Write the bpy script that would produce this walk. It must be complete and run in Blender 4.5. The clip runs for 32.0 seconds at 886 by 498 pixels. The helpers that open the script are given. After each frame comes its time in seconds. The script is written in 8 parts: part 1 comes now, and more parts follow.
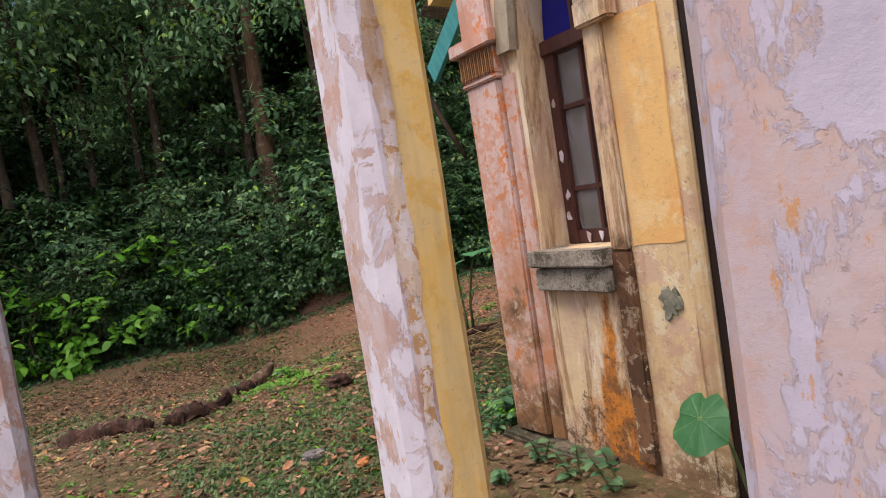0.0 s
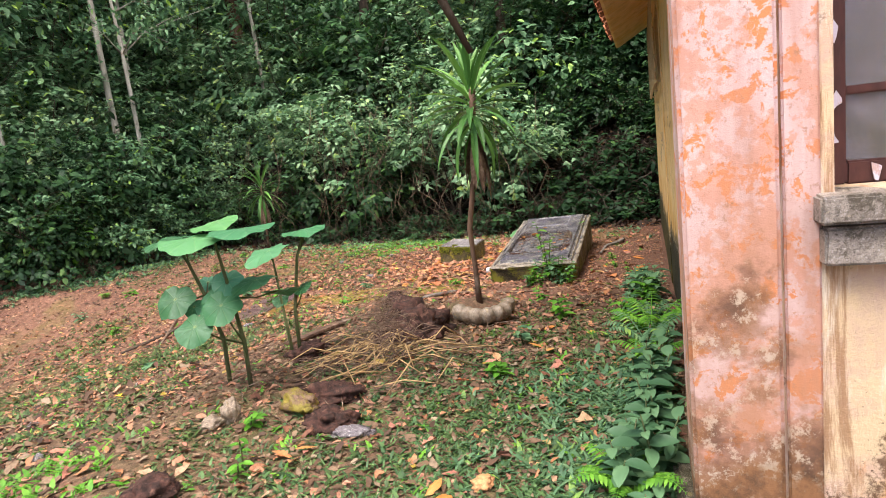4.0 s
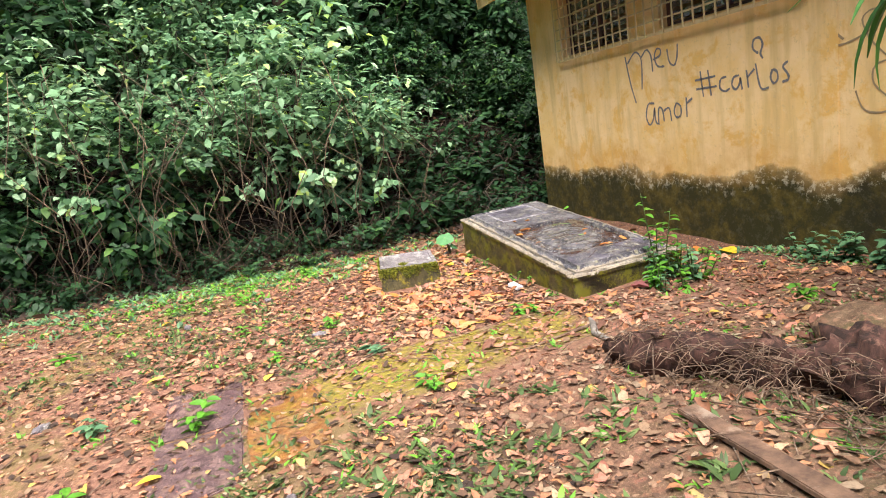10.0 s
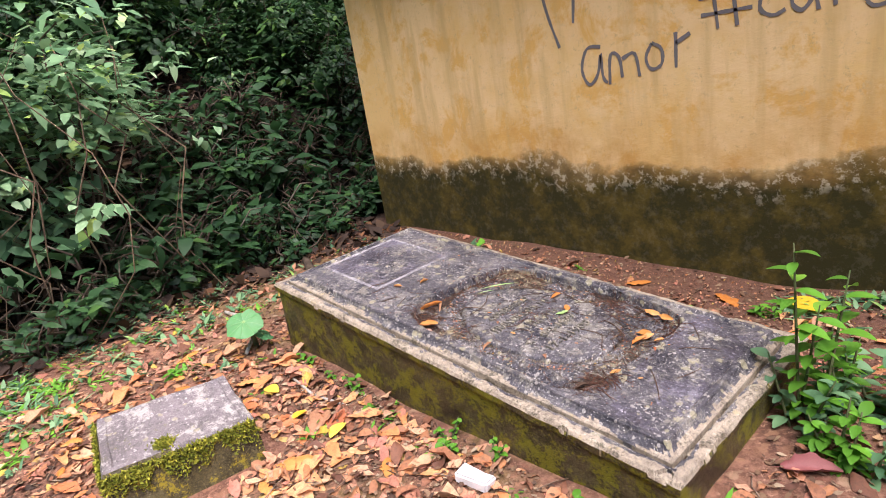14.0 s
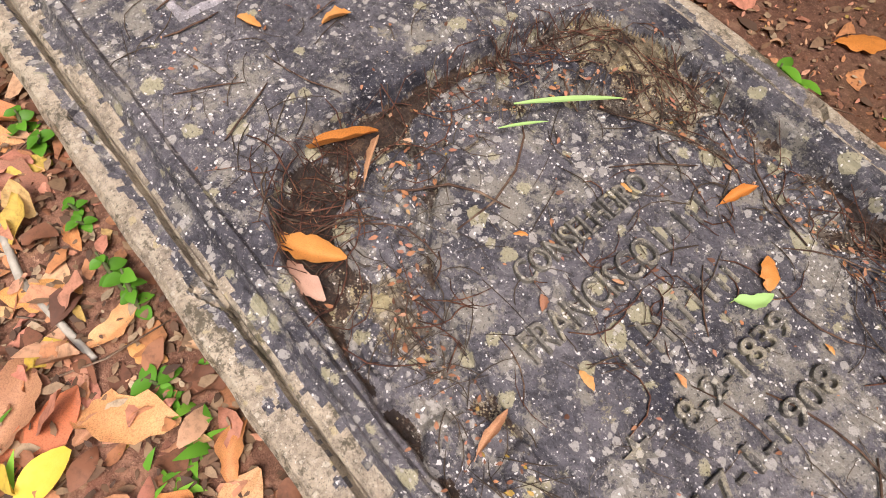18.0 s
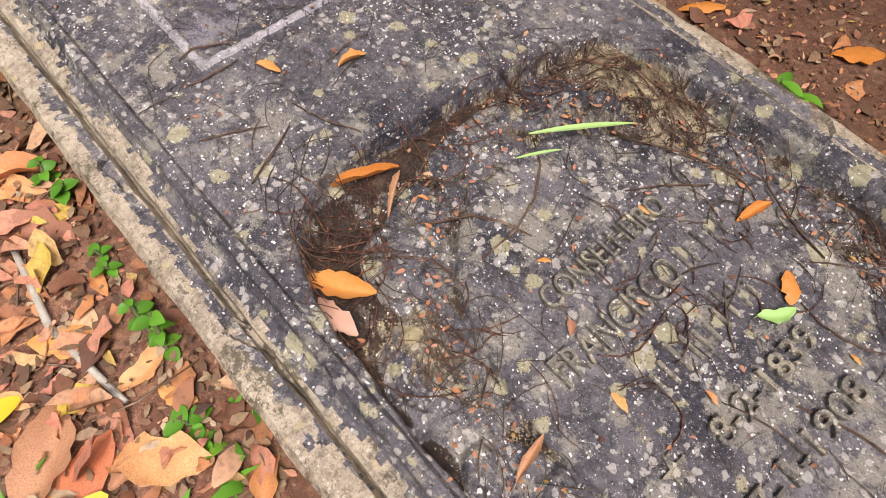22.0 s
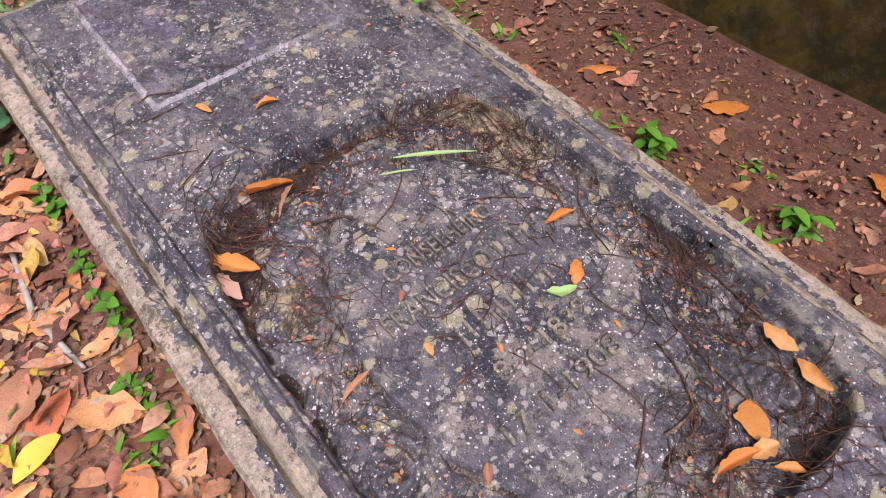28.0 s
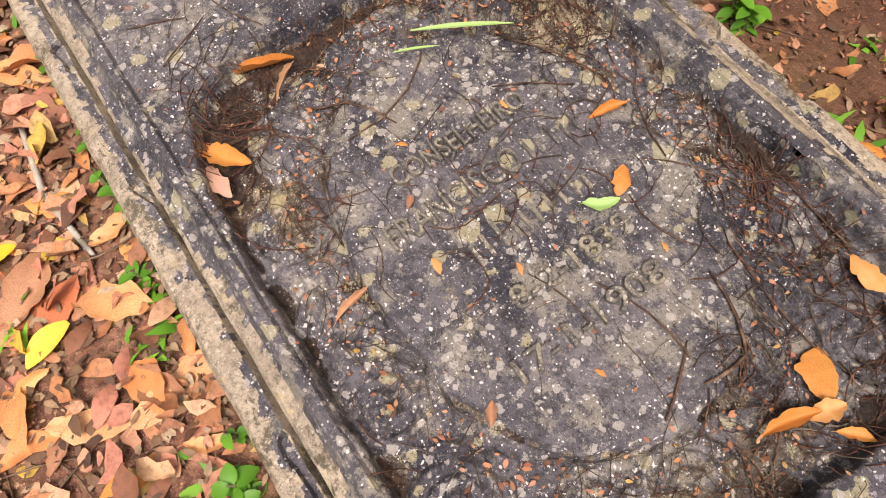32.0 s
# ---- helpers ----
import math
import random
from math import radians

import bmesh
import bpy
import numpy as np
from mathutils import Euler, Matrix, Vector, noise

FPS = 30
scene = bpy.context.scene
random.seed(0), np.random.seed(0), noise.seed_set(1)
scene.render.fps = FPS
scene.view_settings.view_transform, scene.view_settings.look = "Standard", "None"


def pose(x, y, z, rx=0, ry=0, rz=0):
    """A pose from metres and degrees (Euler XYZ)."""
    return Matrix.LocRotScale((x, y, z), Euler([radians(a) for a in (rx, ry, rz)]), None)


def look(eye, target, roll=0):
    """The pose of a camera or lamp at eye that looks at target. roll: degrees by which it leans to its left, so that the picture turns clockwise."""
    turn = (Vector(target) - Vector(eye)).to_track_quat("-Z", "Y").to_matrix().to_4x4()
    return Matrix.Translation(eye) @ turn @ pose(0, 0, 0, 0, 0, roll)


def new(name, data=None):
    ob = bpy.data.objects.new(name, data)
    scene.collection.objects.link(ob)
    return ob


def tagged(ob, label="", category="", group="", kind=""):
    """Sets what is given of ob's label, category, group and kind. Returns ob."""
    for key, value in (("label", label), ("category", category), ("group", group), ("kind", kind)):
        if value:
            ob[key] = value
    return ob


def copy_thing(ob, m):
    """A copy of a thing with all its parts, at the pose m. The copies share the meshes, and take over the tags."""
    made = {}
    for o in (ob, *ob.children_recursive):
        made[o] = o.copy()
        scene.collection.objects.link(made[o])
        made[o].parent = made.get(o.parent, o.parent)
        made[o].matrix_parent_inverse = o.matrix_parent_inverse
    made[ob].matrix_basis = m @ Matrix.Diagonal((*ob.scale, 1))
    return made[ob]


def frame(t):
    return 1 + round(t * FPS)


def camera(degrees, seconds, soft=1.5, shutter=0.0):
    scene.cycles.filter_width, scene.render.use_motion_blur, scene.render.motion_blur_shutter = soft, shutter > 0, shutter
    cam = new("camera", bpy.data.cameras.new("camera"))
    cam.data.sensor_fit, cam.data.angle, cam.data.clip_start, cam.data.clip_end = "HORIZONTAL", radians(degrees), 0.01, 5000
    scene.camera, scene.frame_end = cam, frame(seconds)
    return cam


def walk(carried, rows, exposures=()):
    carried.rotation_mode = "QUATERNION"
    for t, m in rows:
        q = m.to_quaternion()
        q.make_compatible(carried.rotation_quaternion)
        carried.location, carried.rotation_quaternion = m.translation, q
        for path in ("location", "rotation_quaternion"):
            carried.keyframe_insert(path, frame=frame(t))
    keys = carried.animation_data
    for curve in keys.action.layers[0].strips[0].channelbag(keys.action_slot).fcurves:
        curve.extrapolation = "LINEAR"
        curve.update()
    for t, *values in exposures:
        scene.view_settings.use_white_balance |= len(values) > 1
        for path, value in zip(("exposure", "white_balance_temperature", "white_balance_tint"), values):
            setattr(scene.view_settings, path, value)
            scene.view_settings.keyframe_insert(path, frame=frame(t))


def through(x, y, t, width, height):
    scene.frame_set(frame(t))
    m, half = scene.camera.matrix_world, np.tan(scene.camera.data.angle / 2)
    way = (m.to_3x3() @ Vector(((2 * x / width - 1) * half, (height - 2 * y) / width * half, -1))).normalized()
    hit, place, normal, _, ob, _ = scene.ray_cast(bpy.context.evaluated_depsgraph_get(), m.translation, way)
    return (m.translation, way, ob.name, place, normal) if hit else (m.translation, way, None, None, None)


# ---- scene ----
cam = camera(72.31, 32.0, 1.0)
ROWS = [
    (0.0, -0.726, -0.055, 1.571, 86.41, 8.87, -34.06),
    (0.5, -0.814, 0.286, 1.582, 86.39, 9.02, -34.51),
    (1.0, -0.959, 0.714, 1.624, 84.92, 9.11, -39.34),
    (1.5, -1.021, 0.987, 1.576, 85.49, 9.04, -43.04),
    (2.0, -0.867, 1.314, 1.582, 84.97, 10.75, -44.41),
    (2.5, -0.814, 1.720, 1.538, 83.08, 10.67, -53.04),
    (3.0, -0.801, 2.057, 1.546, 81.37, 9.46, -61.03),
    (3.5, -0.702, 2.395, 1.550, 81.37, 8.24, -64.03),
    (4.0, -0.576, 2.694, 1.541, 80.66, 6.45, -71.87),
    (4.5, -0.403, 2.906, 1.602, 80.21, 5.24, -74.85),
    (6.5, 0.210, 4.029, 1.645, 78.02, 9.00, -86.55),
    (7.0, 0.382, 4.368, 1.635, 78.03, 10.86, -90.58),
    (7.5, 0.584, 4.759, 1.641, 78.12, 13.39, -95.08),
    (8.0, 0.833, 5.097, 1.586, 78.05, 14.08, -99.97),
    (8.5, 1.050, 5.453, 1.573, 75.94, 12.91, -103.66),
    (9.0, 1.277, 5.961, 1.561, 77.73, 11.08, -105.23),
    (9.5, 1.794, 6.364, 1.384, 78.59, 8.34, -107.29),
    (10.0, 2.079, 6.523, 1.392, 78.38, 8.32, -108.97),
    (10.5, 2.488, 6.714, 1.448, 77.52, 6.48, -112.61),
    (11.0, 2.960, 6.663, 1.388, 77.72, 5.82, -116.03),
    (11.5, 3.318, 6.612, 1.402, 76.48, 5.30, -121.07),
    (12.0, 3.782, 6.498, 1.370, 76.26, 5.60, -123.56),
    (12.5, 4.174, 6.284, 1.343, 74.74, 7.72, -126.49),
    (13.0, 4.490, 6.103, 1.356, 73.47, 8.69, -129.05),
    (13.5, 4.896, 5.861, 1.377, 72.73, 8.28, -131.37),
    (14.0, 5.150, 5.668, 1.371, 72.50, 9.02, -132.55),
    (14.5, 5.446, 5.433, 1.345, 70.32, 10.70, -134.43),
    (15.0, 5.741, 5.184, 1.299, 62.11, 10.18, -137.43),
    (15.5, 5.992, 4.963, 1.246, 55.57, 7.76, -139.05),
    (17.5, 6.621, 4.390, 1.001, 32.56, -0.47, -130.41),
    (18.0, 6.647, 4.374, 0.983, 30.77, -1.01, -129.47),
    (18.5, 6.627, 4.390, 1.024, 30.58, -0.86, -129.43),
    (19.0, 6.527, 4.439, 1.065, 31.80, -0.31, -129.89),
    (19.5, 6.338, 4.541, 1.116, 35.13, -0.12, -130.31),
    (20.0, 6.202, 4.628, 1.183, 37.38, 0.26, -130.73),
    (20.5, 6.280, 4.594, 1.171, 38.03, 0.57, -131.12),
    (21.0, 6.531, 4.466, 1.084, 36.88, 1.13, -132.05),
    (21.5, 6.645, 4.424, 1.025, 34.31, 1.17, -132.03),
    (22.0, 6.667, 4.398, 1.005, 32.89, 0.63, -131.70),
    (22.5, 6.660, 4.386, 1.006, 32.21, 0.37, -131.96),
    (23.0, 6.623, 4.405, 1.034, 32.39, 0.90, -132.92),
    (23.5, 6.515, 4.454, 1.060, 32.50, 1.56, -134.14),
    (24.0, 6.372, 4.521, 1.103, 34.24, 2.08, -135.39),
    (24.5, 6.189, 4.616, 1.193, 38.15, 2.86, -136.67),
    (26.5, 5.985, 4.769, 1.245, 41.21, 0.37, -134.10),
    (27.0, 6.030, 4.496, 1.199, 39.82, 1.75, -132.88),
    (27.5, 6.146, 4.400, 1.182, 39.20, 2.48, -130.36),
    (28.0, 6.304, 4.354, 1.148, 38.75, 1.94, -129.80),
    (28.5, 6.387, 4.273, 1.057, 35.28, 1.89, -128.18),
    (29.0, 6.392, 4.216, 0.994, 31.64, 0.91, -125.69),
    (29.5, 6.395, 4.199, 1.011, 29.00, 1.37, -124.37),
    (30.0, 6.397, 4.199, 1.012, 28.28, 2.20, -124.24),
    (30.5, 6.399, 4.195, 1.025, 27.90, 3.21, -124.51),
    (31.0, 6.396, 4.203, 1.035, 27.56, 4.13, -124.74),
    (31.5, 6.387, 4.218, 1.045, 27.33, 4.96, -124.84),
    (32.0, 6.366, 4.220, 1.047, 26.91, 5.57, -124.69),
]
walk(cam, [(t, pose(*row)) for t, *row in ROWS],
     [(0.0, 0.47, 6750, 11), (1.5, 0.65, 6600, 12), (2.5, 0.95, 6400, 14), (4.0, 1.4, 6500, 14), (6.5, 1.7, 6500, 15), (10.0, 1.8, 6500, 12), (13.0, 1.68, 6500, 18), (14.0, 1.62, 6350, 22),
      (15.0, 1.55, 6200, 34), (17.5, 1.32, 6800, 18), (24.5, 1.32, 6700, 17), (27.0, 1.15, 6250, 30), (29.0, 1.15, 6350, 26), (30.0, 1.3, 7250, 20), (32.0, 1.35, 7200, 20)])

# ---- light ----
world = bpy.data.worlds.new("sky")
scene.world = world
world.use_nodes = True
wn = world.node_tree.nodes
sky = wn.new("ShaderNodeTexSky")
sky.sky_type = "NISHITA"
sky.sun_disc = False
sky.sun_elevation, sky.sun_rotation = radians(58), radians(215)
sky.air_density, sky.dust_density, sky.ozone_density = 1.0, 4.0, 1.0
wn["Background"].inputs["Strength"].default_value = 0.15
world.node_tree.links.new(sky.outputs[0], wn["Background"].inputs["Color"])
sun_data = bpy.data.lights.new("sun", "SUN")
sun_data.energy, sun_data.angle, sun_data.color = 2.4, radians(30), (1.0, 0.93, 0.83)
sun = new("sun", sun_data)
sun.matrix_world = look((-8, 10.5, 18), (0, 4, 0))

# ---- materials ----


class Mat:
    """A node material with short helpers."""

    def __init__(self, name, rough=0.85, metal=0.0, spec=0.3):
        self.m = bpy.data.materials.new(name)
        self.m.use_nodes = True
        self.n, self.l = self.m.node_tree.nodes, self.m.node_tree.links
        self.bsdf = self.n["Principled BSDF"]
        self.bsdf.inputs["Roughness"].default_value = rough
        self.bsdf.inputs["Metallic"].default_value = metal
        self.bsdf.inputs["Specular IOR Level"].default_value = spec
        self.co = self.n.new("ShaderNodeTexCoord").outputs["Object"]

    def noise(self, scale, detail=5.0, rough=0.6, stretch=None, distort=0.0):
        t = self.n.new("ShaderNodeTexNoise")
        t.inputs["Scale"].default_value, t.inputs["Detail"].default_value = scale, detail
        t.inputs["Roughness"].default_value, t.inputs["Distortion"].default_value = rough, distort
        src = self.co
        if stretch:
            mp = self.n.new("ShaderNodeMapping")
            mp.inputs["Scale"].default_value = stretch
            self.l.new(src, mp.inputs["Vector"])
            src = mp.outputs[0]
        self.l.new(src, t.inputs["Vector"])
        return t.outputs["Fac"]

    def warp(self, scale, amount):
        """The object's coordinates, shaken by noise, for ragged outlines."""
        t = self.n.new("ShaderNodeTexNoise")
        t.inputs["Scale"].default_value, t.inputs["Detail"].default_value = scale, 4.0
        self.l.new(self.co, t.inputs["Vector"])
        x = self.n.new("ShaderNodeVectorMath")
        x.operation = "MULTIPLY_ADD"
        x.inputs[1].default_value = (amount, amount, amount)
        self.l.new(t.outputs["Color"], x.inputs[0])
        self.l.new(self.co, x.inputs[2])
        return x.outputs[0]

    def cells(self, scale, vector):
        """Scattered cells: the distance from the nearest seed, and a random number for each."""
        t = self.n.new("ShaderNodeTexVoronoi")
        t.inputs["Scale"].default_value = scale
        self.l.new(vector, t.inputs["Vector"])
        sep = self.n.new("ShaderNodeSeparateColor")
        self.l.new(t.outputs["Color"], sep.inputs[0])
        return t.outputs["Distance"], sep.outputs[0]

    def ramp(self, fac, stops):
        r = self.n.new("ShaderNodeValToRGB")
        while len(r.color_ramp.elements) < len(stops):
            r.color_ramp.elements.new(0.5)
        for e, (p, c) in zip(r.color_ramp.elements, stops):
            e.position = p
            e.color = (*c, 1) if isinstance(c, tuple) else (c, c, c, 1)
        self.l.new(fac, r.inputs[0])
        return r.outputs[0]

    def mix(self, fac, a, b, kind="MIX"):
        x = self.n.new("ShaderNodeMix")
        x.data_type, x.blend_type = "RGBA", kind
        for sock, v in ((x.inputs[0], fac), (x.inputs[6], a), (x.inputs[7], b)):
            if isinstance(v, bpy.types.NodeSocket):
                self.l.new(v, sock)
            elif isinstance(v, tuple):
                sock.default_value = (*v, 1)
            else:
                sock.default_value = v
        return x.outputs[2]

    def math(self, op, a, b=0.0, clamp=False):
        x = self.n.new("ShaderNodeMath")
        x.operation, x.use_clamp = op, clamp
        for sock, v in zip(x.inputs, (a, b)):
            if isinstance(v, bpy.types.NodeSocket):
                self.l.new(v, sock)
            else:
                sock.default_value = v
        return x.outputs[0]

    def axis(self, i):
        s = self.n.new("ShaderNodeSeparateXYZ")
        self.l.new(self.co, s.inputs[0])
        return s.outputs[i]

    def island(self):
        return self.n.new("ShaderNodeNewGeometry").outputs["Random Per Island"]

    def each(self):
        return self.n.new("ShaderNodeObjectInfo").outputs["Random"]

    def color(self, c):
        if isinstance(c, tuple):
            self.bsdf.inputs["Base Color"].default_value = (*c, 1)
        else:
            self.l.new(c, self.bsdf.inputs["Base Color"])

    def bump(self, h, strength=0.4, dist=0.01):
        b = self.n.new("ShaderNodeBump")
        b.inputs["Strength"].default_value, b.inputs["Distance"].default_value = strength, dist
        self.l.new(h, b.inputs["Height"])
        self.l.new(b.outputs[0], self.bsdf.inputs["Normal"])

    def rough(self, fac):
        self.l.new(fac, self.bsdf.inputs["Roughness"])

    def sheen(self, amount, color):
        """Light passing through a thin leaf."""
        tr = self.n.new("ShaderNodeBsdfTranslucent")
        if isinstance(color, tuple):
            tr.inputs["Color"].default_value = (*color, 1)
        else:
            self.l.new(color, tr.inputs["Color"])
        mx = self.n.new("ShaderNodeMixShader")
        mx.inputs[0].default_value = amount
        self.l.new(self.bsdf.outputs[0], mx.inputs[1])
        self.l.new(tr.outputs[0], mx.inputs[2])
        self.l.new(mx.outputs[0], self.n["Material Output"].inputs["Surface"])


def plaster(name, base, patches, spot, grime, low=None, big=3.0, run=None):
    """Old lime plaster: a coat, worn patches in other tones, speckled dirt, and growth that creeps up from the foot."""
    k = Mat(name, 0.9)
    crisp = 3.5 < big < 6.5
    col = k.mix(k.ramp(k.noise(big, 8, 0.68, run), [(0.48, 0.0), (0.515, 1.0)] if crisp else [(0.42, 0.0), (0.56, 1.0)]), base, patches[0])
    col = k.mix(k.ramp(k.noise(big * 2.6, 8, 0.7, run, distort=0.4), [(0.55, 0.0), (0.575, 1.0)] if crisp else [(0.52, 0.0), (0.6, 1.0)]), col, patches[1])
    col = k.mix(k.ramp(k.noise(1.3, 4, 0.6, (6, 6, 0.7)), [(0.48, 0.0), (0.68, 0.75)]), col, grime)
    col = k.mix(k.ramp(k.noise(30, 8, 0.8), [(0.56, 0.0), (0.64, 0.8)]), col, spot)
    col = k.mix(k.ramp(k.noise(120, 5, 0.8), [(0.6, 0.0), (0.68, 0.55)]), col, grime)
    col = k.mix(k.math("MULTIPLY", k.ramp(k.noise(15, 9, 0.8), [(0.58, 0.0), (0.61, 1.0)]), 0.55), col, patches[0])
    if low:
        # mould and damp creeping up from the foot, crisp and blotchy at its upper edge
        z, wave = k.axis(2), k.noise(1.3, 7, 0.62, (1, 1, 1.3))
        edge = k.math("MULTIPLY", k.math("SUBTRACT", low[0], z), low[2])
        edge = k.math("ADD", edge, k.math("MULTIPLY", k.math("SUBTRACT", wave, 0.5), low[5] if len(low) > 5 else 3.0))
        if len(low) > 7:
            # the end by the house is blacker, and its mould reaches higher
            black = k.ramp(k.math("ADD", k.math("MULTIPLY", k.axis(0), 0.1), k.math("MULTIPLY", k.noise(1.7, 5, 0.7), 0.1)), [(0.5, 1.0), (0.6, 0.0)])
            edge = k.math("ADD", edge, k.math("MULTIPLY", black, 0.3))
        stain = k.ramp(k.math("ADD", edge, 0.6), [(0.0, 0.0), (0.8, 0.75)])
        col = k.mix(k.math("MULTIPLY", stain, k.ramp(k.noise(4, 6, 0.7), [(0.35, 0.1), (0.65, 1.0)])), col, low[6] if len(low) > 6 else low[3])
        foot = k.ramp(edge, [(0.34, 0.0), (0.44, 0.5), (0.56, 0.78), (0.85, 1.0)])
        mould = k.mix(k.ramp(k.noise(5, 9, 0.75), [(0.46, 0.0), (0.62, 1.0)]), low[1], low[3])
        if len(low) > 7:
            mould = k.mix(k.math("MULTIPLY", black, k.ramp(k.noise(7, 8, 0.75), [(0.4, 1.0), (0.62, 0.2)])), mould, low[7])
        chip = k.math("MULTIPLY", k.ramp(k.noise(17, 8, 0.8), [(0.52, 0.0), (0.58, 0.9)]), k.ramp(edge, [(0.7, 1.0), (1.3, 0.06)]))
        mould = k.mix(chip, mould, low[4])
        col = k.mix(foot, col, mould)
    k.color(col)
    k.bump(k.math("ADD", k.noise(5, 8, 0.7), k.math("MULTIPLY", k.noise(60, 5, 0.75), 0.5)), 0.4, 0.009)
    return k.m


M_YELLOW = plaster("ochre_plaster", (0.74, 0.5, 0.21), [(0.78, 0.56, 0.29), (0.7, 0.42, 0.13)], (0.5, 0.36, 0.18), (0.56, 0.38, 0.16),
                   (0.76, (0.026, 0.023, 0.004), 3.0, (0.08, 0.058, 0.008), (0.4, 0.37, 0.28), 1.9, (0.5, 0.26, 0.06), (0.012, 0.01, 0.007)), 1.2)
M_PINK = plaster("flaking_pink_limewash", (0.62, 0.46, 0.45), [(0.6, 0.33, 0.26), (0.64, 0.24, 0.1)], (0.3, 0.16, 0.09), (0.42, 0.23, 0.17),
                 (1.0, (0.26, 0.13, 0.06), 1.2, (0.09, 0.05, 0.03), (0.5, 0.42, 0.32), 3.4, (0.4, 0.2, 0.11)), 5.0)


def bay_mat():
    """Cream plaster with run-down brown streaks, one rust-orange stain, and black speckling that thickens at the foot."""
    k = Mat("stained_cream_plaster", 0.9)
    col = k.mix(k.ramp(k.noise(4, 8, 0.7), [(0.42, 0.0), (0.6, 1.0)]), (0.68, 0.52, 0.33), (0.58, 0.4, 0.32))
    col = k.mix(k.ramp(k.noise(1.1, 9, 0.75, (7, 7, 1.3)), [(0.52, 0.0), (0.58, 0.8)]), col, (0.74, 0.66, 0.54))
    col = k.mix(k.ramp(k.noise(1.0, 9, 0.75, (8, 8, 0.9), 0.3), [(0.53, 0.0), (0.6, 0.85)]), col, (0.34, 0.19, 0.1))
    # brown crust down the side of the window
    flank = k.math("ADD", k.math("MULTIPLY", k.math("ABSOLUTE", k.math("SUBTRACT", k.axis(1), 1.7)), 2.6), k.math("MULTIPLY", k.math("SUBTRACT", k.noise(4, 9, 0.75, (1.5, 1.5, 0.7)), 0.5), 1.3))
    flank = k.math("ADD", flank, k.ramp(k.math("MULTIPLY", k.axis(2), 0.4), [(0.48, 0.0), (0.56, 0.28)]))
    col = k.mix(k.ramp(flank, [(0.12, 0.9), (0.34, 0.0)]), col, k.mix(k.ramp(k.noise(20, 8, 0.8), [(0.42, 0.0), (0.6, 1.0)]), (0.055, 0.03, 0.02), (0.26, 0.13, 0.065)))
    low = k.ramp(k.math("ADD", k.math("MULTIPLY", k.axis(2), 0.5), k.math("MULTIPLY", k.noise(2.5, 7, 0.7), 0.45)), [(0.34, 1.0), (0.72, 0.0)])
    side = k.math("ABSOLUTE", k.math("SUBTRACT", k.axis(1), 1.86))
    rust = k.math("ADD", k.math("MULTIPLY", side, 2.6), k.math("MULTIPLY", k.math("SUBTRACT", k.axis(2), 0.35), 0.75))
    rust = k.math("ADD", rust, k.math("MULTIPLY", k.math("SUBTRACT", k.noise(5, 8, 0.75, (2, 2, 0.6)), 0.5), 1.9))
    col = k.mix(k.ramp(rust, [(0.3, 0.95), (0.6, 0.0)]), col, k.mix(k.ramp(k.noise(9, 8, 0.8), [(0.42, 0.0), (0.58, 1.0)]), (0.6, 0.2, 0.015), (0.2, 0.075, 0.02)))
    fleck = k.math("ADD", k.noise(42, 9, 0.85), k.math("ADD", k.math("MULTIPLY", low, 0.11), k.math("MULTIPLY", k.math("SUBTRACT", k.noise(3, 6, 0.7), 0.5), 0.3)))
    col = k.mix(k.ramp(fleck, [(0.62, 0.0), (0.66, 0.85)]), col, (0.075, 0.04, 0.025))
    crust = k.math("ADD", k.noise(6, 9, 0.78), k.math("MULTIPLY", low, 0.13))
    col = k.mix(k.ramp(crust, [(0.63, 0.0), (0.69, 0.9)]), col, k.mix(k.noise(30, 6, 0.8), (0.05, 0.028, 0.018), (0.24, 0.13, 0.07)))
    col = k.mix(k.ramp(k.noise(75, 7, 0.85), [(0.62, 0.0), (0.67, 0.7)]), col, (0.74, 0.64, 0.48))
    k.color(col)
    k.bump(k.math("ADD", k.noise(6, 8, 0.75), k.math("MULTIPLY", k.noise(50, 6, 0.8), 0.6)), 0.6, 0.012)
    return k.m


